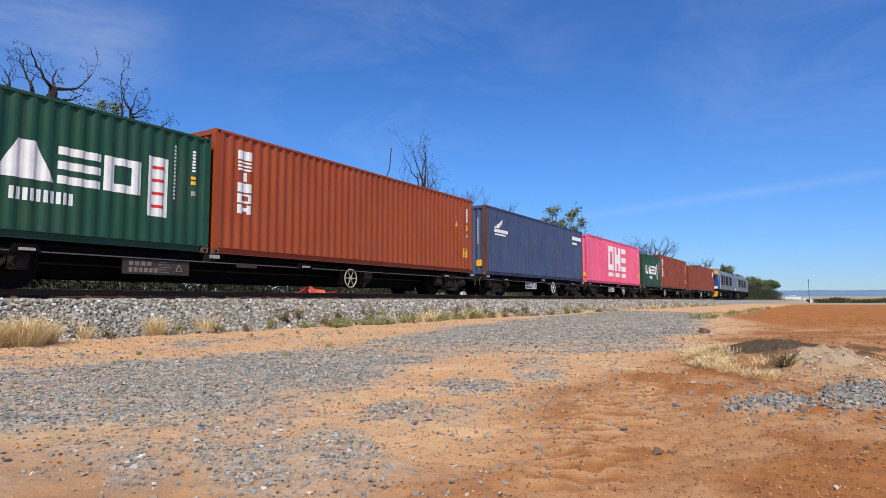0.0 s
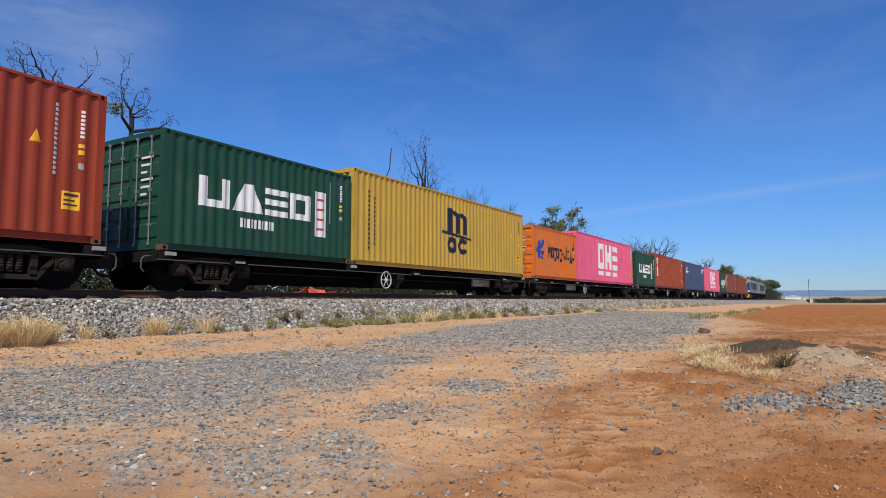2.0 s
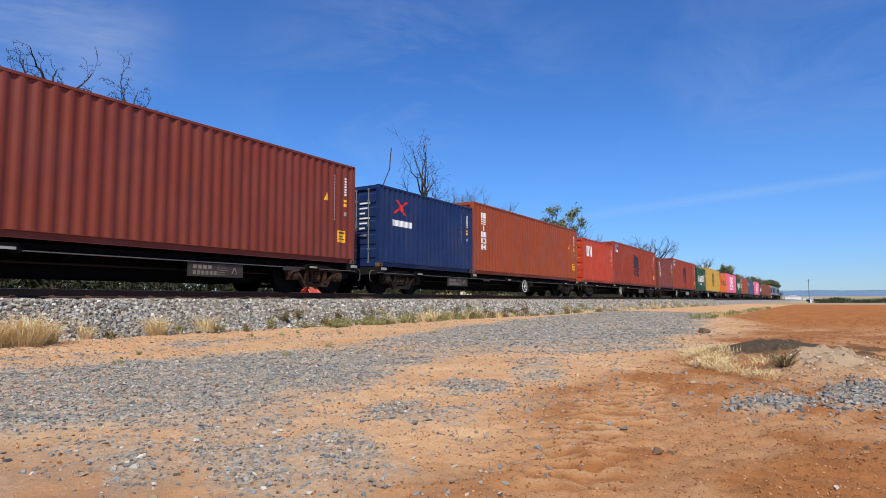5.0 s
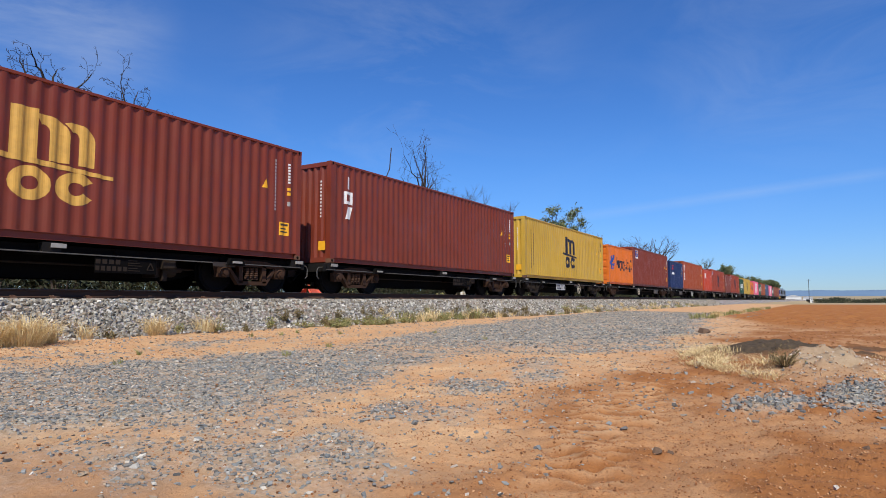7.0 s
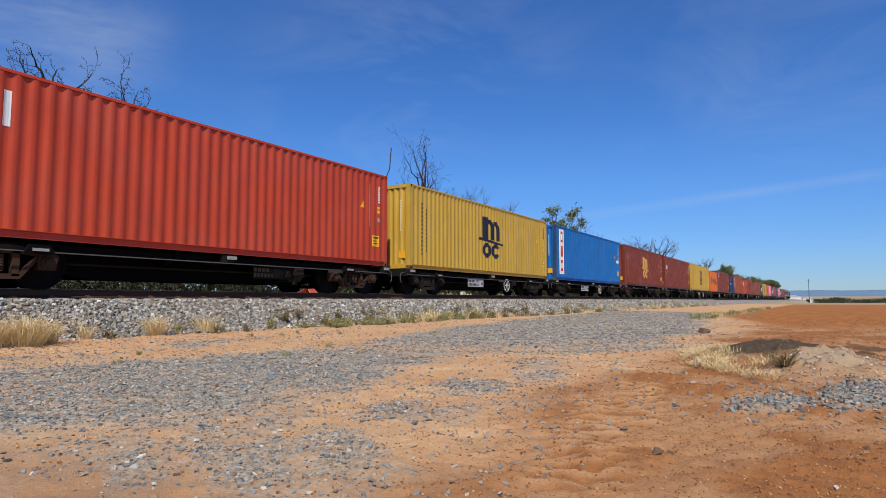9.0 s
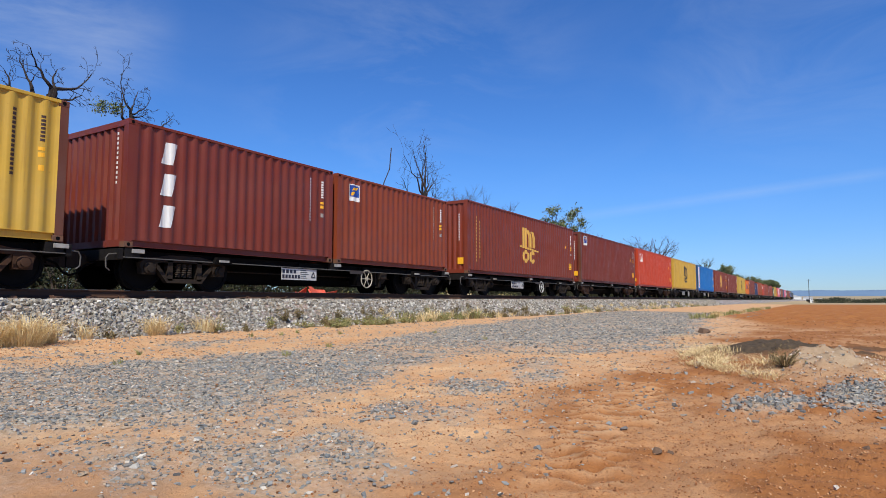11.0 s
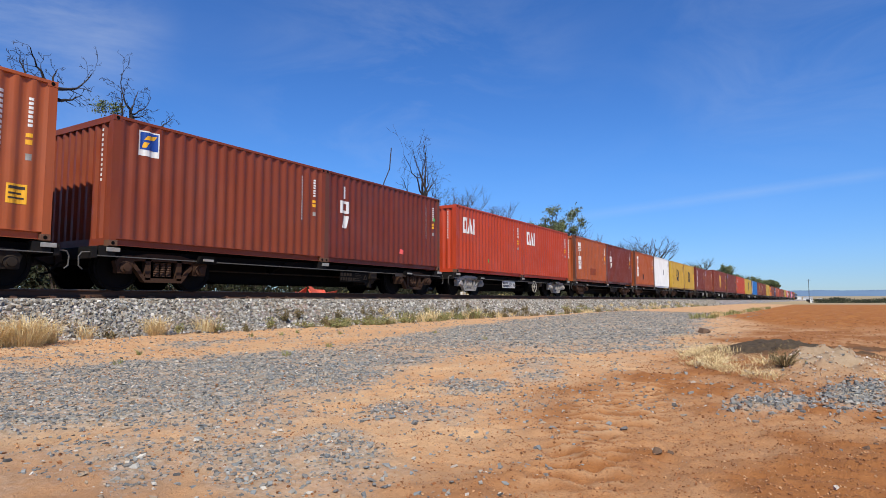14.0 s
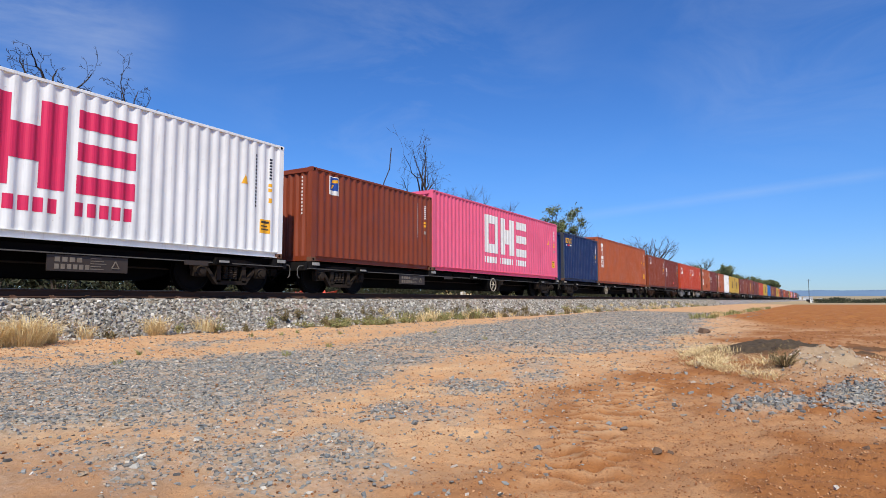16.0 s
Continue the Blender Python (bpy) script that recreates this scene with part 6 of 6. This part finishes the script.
# ---- grass and weeds ----
def blades(rng, n, high, wide, lean=0.5, w=0.004):
    """A tuft of thin bent blades round its own origin."""
    a = rng.uniform(0, 6.283, n)
    r = wide * np.sqrt(rng.uniform(0, 1, n)) * 0.3
    base = np.stack([r * np.cos(a), r * np.sin(a), -0.02 * np.ones(n)], -1)
    a2 = a + rng.normal(0, 0.7, n)
    h = high * (0.25 + 0.85 * rng.uniform(0, 1, n) ** 0.8)
    out = h * lean * rng.uniform(-0.2, 1.5, n)
    d = np.stack([np.cos(a2), np.sin(a2), np.zeros(n)], -1)
    side = np.stack([-np.sin(a2), np.cos(a2), np.zeros(n)], -1) * (w * rng.uniform(0.6, 1.4, n))[:, None]
    up = np.array([0, 0, 1.0])
    mid = base + d * (out * 0.35)[:, None] + up * (h * 0.62)[:, None]
    tip = base + d * out[:, None] + up * (h * 0.98)[:, None]
    v = np.stack([base - side, base + side, mid + side * 0.8, mid - side * 0.8, tip + side * 0.15, tip - side * 0.15], 1)
    k = (np.arange(n) * 6)[:, None]
    f = np.concatenate([k + np.array([0, 1, 2, 3]), k + np.array([3, 2, 4, 5])], 0)
    return fast_mesh("blades", v.reshape(-1, 3), f)


def rest(x, y):
    z = float(land(x, y)[0])
    return max(z, float(bed_profile(y))) if y > 9.5 else z


def tuft(x, y, high, wide, n, seed, mat, name, label, lean=0.5, w=0.004):
    me = blades(np.random.default_rng(seed), n, high, wide, lean, w)
    me.materials.append(mat)
    ob = tagged(new(name, me), label, "grass", "tufts beside the track", "stuff")
    ob.location = (x, y, rest(x, y))
    return ob


DRY = "dry straw-coloured grass tuft at the foot of the ballast"
GREEN = "low green weeds at the foot of the ballast"
for k, (x, y, h, w, n) in enumerate(((3.75, 9.05, 0.36, 0.55, 420), (4.1, 8.95, 0.42, 0.6, 520), (4.45, 9.2, 0.34, 0.5, 300), (5.3, 9.75, 0.28, 0.35, 120), (6.35, 9.55, 0.34, 0.42, 260), (6.5, 9.7, 0.3, 0.4, 160), (7.5, 9.75, 0.36, 0.45, 200))):
    tuft(x, y, h * 1.08, w * 1.1, int(n * 1.5), 900 + k, M_STRAW, "grass_tuft", DRY, 1.15, 0.0026)
rg = random.Random(5)


def weed(x, y, high, wide, n, seed, mat, label):
    """A low leafy weed: crooked stalks set with many small leaves, thin at the rim."""
    rng, nrng = random.Random(seed), np.random.default_rng(seed)
    centres = []
    for k in range(n):
        a, r = rng.uniform(0, 6.283), wide * 0.5 * rng.random() ** 0.7
        h = high * rng.uniform(0.35, 1.0) * (1.15 - r / wide)
        centres += [(r * math.cos(a) * f, r * math.sin(a) * f, h * f) for f in (0.35, 0.6, 0.8, 1.0)]
    leaf = leaves(nrng, centres, 7, 0.022, (0.05, 0.05, 0.05))
    leaf.materials.append(mat)
    ob = tagged(new("weed_clump", leaf), label, "weed", "weeds beside the track", "stuff")
    ob.location = (x, y, rest(x, y))
    stalk = blades(nrng, n * 3, high * 1.05, wide, 0.8, 0.003)
    part("stalk", stalk, M_BROWNWEED, ob)


# a straggling line of weeds, thickest where the ballast meets the soil
for k, (x, y, h, w, n) in enumerate(((5.6, 9.65, 0.14, 0.4, 8), (6.9, 9.7, 0.2, 0.3, 7), (7.7, 9.65, 0.2, 0.35, 9), (8.3, 9.55, 0.12, 0.3, 6), (9.1, 9.7, 0.26, 0.3, 9), (9.9, 9.6, 0.18, 0.5, 12), (10.6, 9.5, 0.18, 0.5, 12))):
    weed(x, y, h, w, n, 930 + k, M_WEED if k % 3 else M_BROWNWEED, GREEN)
for k in range(52):
    x = 10.4 + 8.5 * rg.random() ** 1.3
    y = 9.1 + 0.9 * rg.random() + 0.04 * (x - 10)
    weed(x, y, rg.uniform(0.1, 0.26), rg.uniform(0.3, 0.7), rg.randint(6, 13), 1000 + k, M_WEED if rg.random() < 0.85 else M_STRAW, GREEN)
for k in range(34):
    x = 9.5 + 14 * rg.random()
    weed(x, 9.75 + 0.6 * rg.random(), rg.uniform(0.16, 0.32), rg.uniform(0.14, 0.3), 7, 1200 + k, M_BROWNWEED, "dry brown weed on the ballast slope")
for k in range(120):
    x = 14 + 50 * rg.random() ** 1.3
    tuft(x, 9.35 + 1.0 * rg.random(), rg.uniform(0.12, 0.34), rg.uniform(0.3, 0.7), 50, 1100 + k, rg.choice((M_WEED, M_STRAW, M_BROWNWEED)), "weed_tuft", GREEN, 0.7, 0.009)
# dry grass round the mounds
for k, (x, y, h, w, n) in enumerate(((7.6, 1.2, 0.1, 0.5, 200), (7.1, 0.95, 0.13, 0.5, 300), (6.5, 0.72, 0.16, 0.45, 380), (6.1, 0.6, 0.16, 0.4, 320), (5.9, 0.42, 0.14, 0.35, 240), (6.6, 0.4, 0.15, 0.4, 240), (8.4, 1.35, 0.1, 0.6, 200), (9.2, 1.5, 0.1, 0.6, 160), (5.55, 0.62, 0.07, 0.3, 90), (6.2, -0.55, 0.12, 0.3, 160), (7.4, -0.75, 0.12, 0.4, 160), (8.0, -0.6, 0.14, 0.4, 120), (11.8, 2.2, 0.1, 0.6, 120), (10.4, 1.9, 0.1, 0.6, 140))):
    tuft(x, y, h * 0.62, w * 1.5, int(n * 0.8), 1300 + k, M_STRAW, "grass_tuft", "flattened dry straw grass beside the dirt mounds", 2.4, 0.002)
for k in range(46):
    a, far = rg.random(), rg.random()
    x = 6.4 + 2.9 * far
    tuft(x, x * 0.128 + 0.05 + 0.75 * (a - 0.35) * (0.5 + 0.5 * far), rg.uniform(0.03, 0.09), rg.uniform(0.25, 0.5), 70, 1600 + k, M_STRAW, "grass_tuft", "flattened dry straw grass beside the dirt mounds", 1.7, 0.003)
for k in range(14):
    tuft(rg.uniform(5.7, 7.2), rg.uniform(-1.25, -0.85), rg.uniform(0.04, 0.1), rg.uniform(0.2, 0.4), 60, 1700 + k, M_STRAW, "grass_tuft", "flattened dry straw grass beside the dirt mounds", 1.6, 0.003)
for k in range(46):
    s = k / 45
    x = 24 + 24 * s + rg.uniform(-1, 1)
    tuft(x, 3.55 + 0.25 * rg.uniform(-1, 1) - 0.3 * s, rg.uniform(0.12, 0.24), rg.uniform(0.5, 0.9), 60, 1400 + k, M_WEED if rg.random() < 0.55 else M_STRAW, "weed_tuft", "weeds along the edge of the ploughed field", 0.5, 0.012)
for k, (x, y) in enumerate(((4.4, 6.9), (6.6, 5.9), (5.2, 5.3), (8.8, 7.6), (7.3, 8.3), (10.5, 6.6), (3.6, 6.0), (9.4, 4.9), (7.9, 8.2), (8.4, 8.3))):
    tuft(x, y, 0.09, 0.14, 30, 1500 + k, M_WEED, "weed_tuft", "small green weed in the gravel", 0.6, 0.005)
bush = thing("twiggy_bush", "small dry twiggy bush on the ash mound", "shrub")
bt = Build()
for k in range(70):
    a, e = rg.uniform(0, 6.28), rg.uniform(0.2, 1.0)
    d = Vector((math.cos(a) * 0.12, math.sin(a) * 0.12, 0.15 * e))
    bt.tube((0, 0, -0.02), d * 0.6 + Vector((rg.uniform(-0.02, 0.02), rg.uniform(-0.02, 0.02), 0.02)), 0.004, 0.003, 3).tube(d * 0.6, d * 1.1, 0.003, 0.0015, 3)
tagged(part("twig", bt, M_BROWNWEED, bush), kind="stuff")
tagged(part("foliage", leaves(np.random.default_rng(4), [(0, 0, 0.08), (0.05, 0.03, 0.12), (-0.06, 0.02, 0.1)], 70, 0.012, (0.16, 0.16, 0.12)), M_BROWNWEED, bush), kind="stuff")
bush.location = (6.55, 0.3, float(land(6.55, 0.3)[0]))


# ---- far distance ----
def far_sheds():
    wall_m, roof_m = plain("white_sheeting", (226, 226, 222), 0.6, 0.15, 0.3), plain("pale_grey_roof", (196, 198, 200), 0.5, 0.2, 0.3)
    for x, y0, y1, h, g in ((700, 5.0, 13.5, 4.6, 1.4), (706, 15.0, 29.0, 6.0, 1.6), (690, -3.0, 2.0, 3.4, 1.0)):
        ob = thing("farm_shed", "far white sheet-metal farm shed", "shed", "sheds beyond the field")
        z = -2.1
        part("wall", Build().box(x, x + 14, y0, y1, z, z + h), wall_m, ob)
        m = (y0 + y1) / 2
        part("roof", Build().prism([(y0 - 0.4, z + h), (y1 + 0.4, z + h), (m, z + h + g)], "x", x - 0.5, x + 14.5), roof_m, ob)
        part("door", Build().box(x - 0.1, x, m - 1.6, m + 1.6, z, z + 3.2), M_SILL, ob)


far_sheds()
pole = thing("power_pole", "tall dark timber power pole with a crossarm", "pole")
part("pole", Build().tube((0, 0, -1.0), (0, 0, 9.2), 0.11, 0.08, 10), M_BARK, pole)
part("crossarm", Build().box(-0.05, 0.05, -0.6, 0.6, 8.75, 8.85), M_BARK, pole)
for y in (-0.5, 0.5):
    part("insulator", Build().cyl((0, y, 8.95), "z", 0.06, 0.2, 8), M_WHITE, pole)
pole.location = (276, 3.2, float(land(276, 3.3)[0]))


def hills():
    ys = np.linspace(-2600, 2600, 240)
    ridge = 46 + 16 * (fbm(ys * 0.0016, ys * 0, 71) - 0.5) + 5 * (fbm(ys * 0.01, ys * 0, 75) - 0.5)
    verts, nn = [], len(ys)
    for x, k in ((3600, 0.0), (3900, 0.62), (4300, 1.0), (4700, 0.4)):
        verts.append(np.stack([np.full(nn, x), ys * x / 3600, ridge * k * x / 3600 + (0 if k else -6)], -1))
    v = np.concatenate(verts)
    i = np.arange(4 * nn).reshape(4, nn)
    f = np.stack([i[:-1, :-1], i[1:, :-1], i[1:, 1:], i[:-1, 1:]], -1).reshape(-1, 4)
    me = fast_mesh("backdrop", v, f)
    # the blue haze of distance is put into the base colour
    me.materials.append(plain("haze_blue_hills", (112, 136, 160), 1.0, 0.4, 0.006, spec=0.0, dirt=(90, 112, 132)))
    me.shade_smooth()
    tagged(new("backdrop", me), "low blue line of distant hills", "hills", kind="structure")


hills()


# ---- stones ----
def strew(seed, x0, x1, y0, y1, per, key="gravel", loose=0.05):
    """Random places on the ground, dense where the gravel is."""
    rng = np.random.default_rng(seed)
    n = int((x1 - x0) * (y1 - y0) * per)
    x, y = rng.uniform(x0, x1, n), rng.uniform(y0, y1, n)
    z, cover = land(x, y)
    keep = rng.uniform(0, 1, n) < (1 - np.clip(cover["char"] * 3, 0, 1)) * np.clip(cover[key] * 1.1 + loose * (0.4 + vnoise(x * 1.3, y * 1.3, 5)), 0, 1)
    return np.stack([x, y, z], -1)[keep], rng


for seed, x0, x1, y0, y1, per, s0, s1 in ((61, 1.2, 4.5, 0.9, 5.5, 4600, 0.005, 0.037), (62, 3.8, 7.5, -1.2, 9.3, 1500, 0.009, 0.055), (63, 7.5, 14, 1.2, 9.4, 750, 0.014, 0.065), (64, 14, 36, 2.0, 10.0, 210, 0.025, 0.08), (65, 1.2, 4.0, 5.5, 9.2, 2200, 0.009, 0.046), (66, 2.0, 3.8, -1.2, 0.9, 900, 0.006, 0.026)):
    pts, rng = strew(seed, x0, x1, y0, y1, per, loose=0.09 if y1 > 2 else 0.03)
    size = s0 + (s1 - s0) * rng.uniform(0, 1, len(pts)) ** 3.6
    pts[:, 2] += size * 0.07
    stones("gravel", pts, size, M_GRAVEL, rng, 0.5, "loose grey crushed stone strewn on red soil", "gravel")

for seed, x0, x1, per, s0, s1 in ((71, 2.5, 16, 460, 0.035, 0.105), (72, 16, 34, 290, 0.045, 0.11), (73, 34, 80, 130, 0.06, 0.12)):
    rng = np.random.default_rng(seed)
    n = int((x1 - x0) * 1.75 * per)
    x, y = rng.uniform(x0, x1, n), 9.5 + 1.75 * rng.uniform(0, 1, n)
    keep = (y > 9.75) | (rng.uniform(0, 1, n) < 0.25)
    x, y = x[keep], y[keep]
    z = np.maximum(bed_profile(y + 0.5 * (fbm(x * 0.35, y * 0.3, 51) - 0.5) * (y < 10.9)), land(x, y)[0])
    size = s0 + (s1 - s0) * rng.uniform(0, 1, len(x))
    stones("ballast_stones", np.stack([x, y, z + size * 0.22], -1), size, M_BALLAST, rng, 0.85, "pale grey and brown crushed ballast stones", "ballast")

for seed, x0, x1, y0, y1, per, s0, s1 in ((91, 1.5, 4.2, -1.4, 2.6, 4200, 0.003, 0.017), (92, 4.2, 9.0, -1.6, 3.0, 1300, 0.005, 0.026), (93, 9.0, 24.0, -3.0, 2.5, 110, 0.008, 0.05), (94, 1.2, 9.0, 2.6, 9.4, 700, 0.004, 0.026)):
    pts, rng = strew(seed, x0, x1, y0, y1, per, "damp_shade", 0.5)
    size = s0 + (s1 - s0) * rng.uniform(0, 1, len(pts)) ** 4.5
    pts[:, 2] += size * 0.1
    stones("soil_crumbs", pts, size, M_CLOD, rng, 0.7, "crumbs and pebbles of red-brown soil", "soil")

pts, rng = strew(95, 3.8, 6.2, -1.2, 0.9, 850, loose=0.0)
size = 0.012 + 0.028 * rng.uniform(0, 1, len(pts)) ** 1.6
pts[:, 2] += 0.02 * rng.uniform(0, 1, len(pts))
stones("gravel", pts, size, island("dark_gravel", [(110, 112, 110), (146, 146, 140), (126, 128, 126), (172, 168, 158), (90, 90, 88)]), rng, 0.7, "small dark heap of crushed stone on red soil", "gravel")
pts, rng = strew(96, 5.4, 8.2, -1.3, 0.9, 700, "ash", 0.0)
size = 0.008 + 0.03 * rng.uniform(0, 1, len(pts)) ** 3
stones("ash_crumbs", pts, size, island("pale_ash_crumbs", [(206, 190, 170), (176, 156, 134), (224, 212, 196), (150, 130, 110)]), rng, 0.8, "pale crumbs on the ash mound", "soil")

# the larger loose stones nearest to the camera, one by one
rng = np.random.default_rng(81)
kinds = []
for k in range(10):
    v = ICO_V * (1 + rng.uniform(-0.45, 0.3, (12, 3))) * np.array([rng.uniform(0.8, 1.3), rng.uniform(0.5, 0.9), rng.uniform(0.22, 0.45)])
    me = fast_mesh("stone", v * 0.5, ICO_F)
    me.materials.append(M_STONE)
    kinds.append(me)
pts, rng = strew(82, 1.3, 3.3, 0.75, 3.1, 150, loose=0.22)
order = np.argsort(pts[:, 0] ** 2 + pts[:, 1] ** 2)[:270]
for k, i in enumerate(order):
    s = part("stone", kinds[k % 10], M_STONE, ground)
    w = 0.016 + 0.05 * float(rng.random()) ** 4
    s.matrix_basis = pose(float(pts[i, 0]), float(pts[i, 1]), float(pts[i, 2]) + w * 0.08, float(rng.normal(0, 14)), float(rng.normal(0, 14)), float(rng.uniform(0, 360))) @ Matrix.Diagonal((w, w, w, 1))
for x, y, w in ((2.76, 0.62, 0.05), (2.80, 0.57, 0.035), (13.2, 1.97, 0.27), (3.35, -0.15, 0.04), (3.42, -0.19, 0.03)):
    crng = np.random.default_rng(int(x * 100))
    lump = ICO_V * (1 + crng.uniform(-0.4, 0.3, (12, 3))) * w * np.array([0.62, 0.5, 0.36])
    clod = Build()
    clod.add(lump.tolist(), ICO_F.tolist())
    ob = tagged(part("soil_clod", clod, plain("dark_clod", (104, 82, 64), 0.95, 0.5, 30.0, dirt=(60, 46, 36)), None), "dark brown dried clod of soil on the ground", "clod", "clods on the ground")
    ob.location = (x, y, float(land(x, y)[0]) + w * 0.1)


def motions():
    """The train rolls away along the track at a steady speed, and its wheels turn."""
    for ob, x, y, z in MOVERS:
        walk(ob, [(t, pose(x + V * t, y, z)) for t in (0.0, 4.0, 8.0, 12.0, 16.0)])
    spin = math.degrees(V / WHEEL_R)
    first = {}
    for *k, w in TURNING:
        k = tuple(k)
        if k not in first:
            p = w.location.copy()
            walk(w, [(n / FPS, pose(p.x, p.y, p.z, 0, spin * n / FPS, 0)) for n in range(int(SECONDS * FPS) + 1)])
            first[k] = w
        else:
            src = first[k].animation_data
            w.rotation_mode = "QUATERNION"
            w.animation_data_create()
            w.animation_data.action = src.action
            w.animation_data.action_slot = src.action_slot


motions()
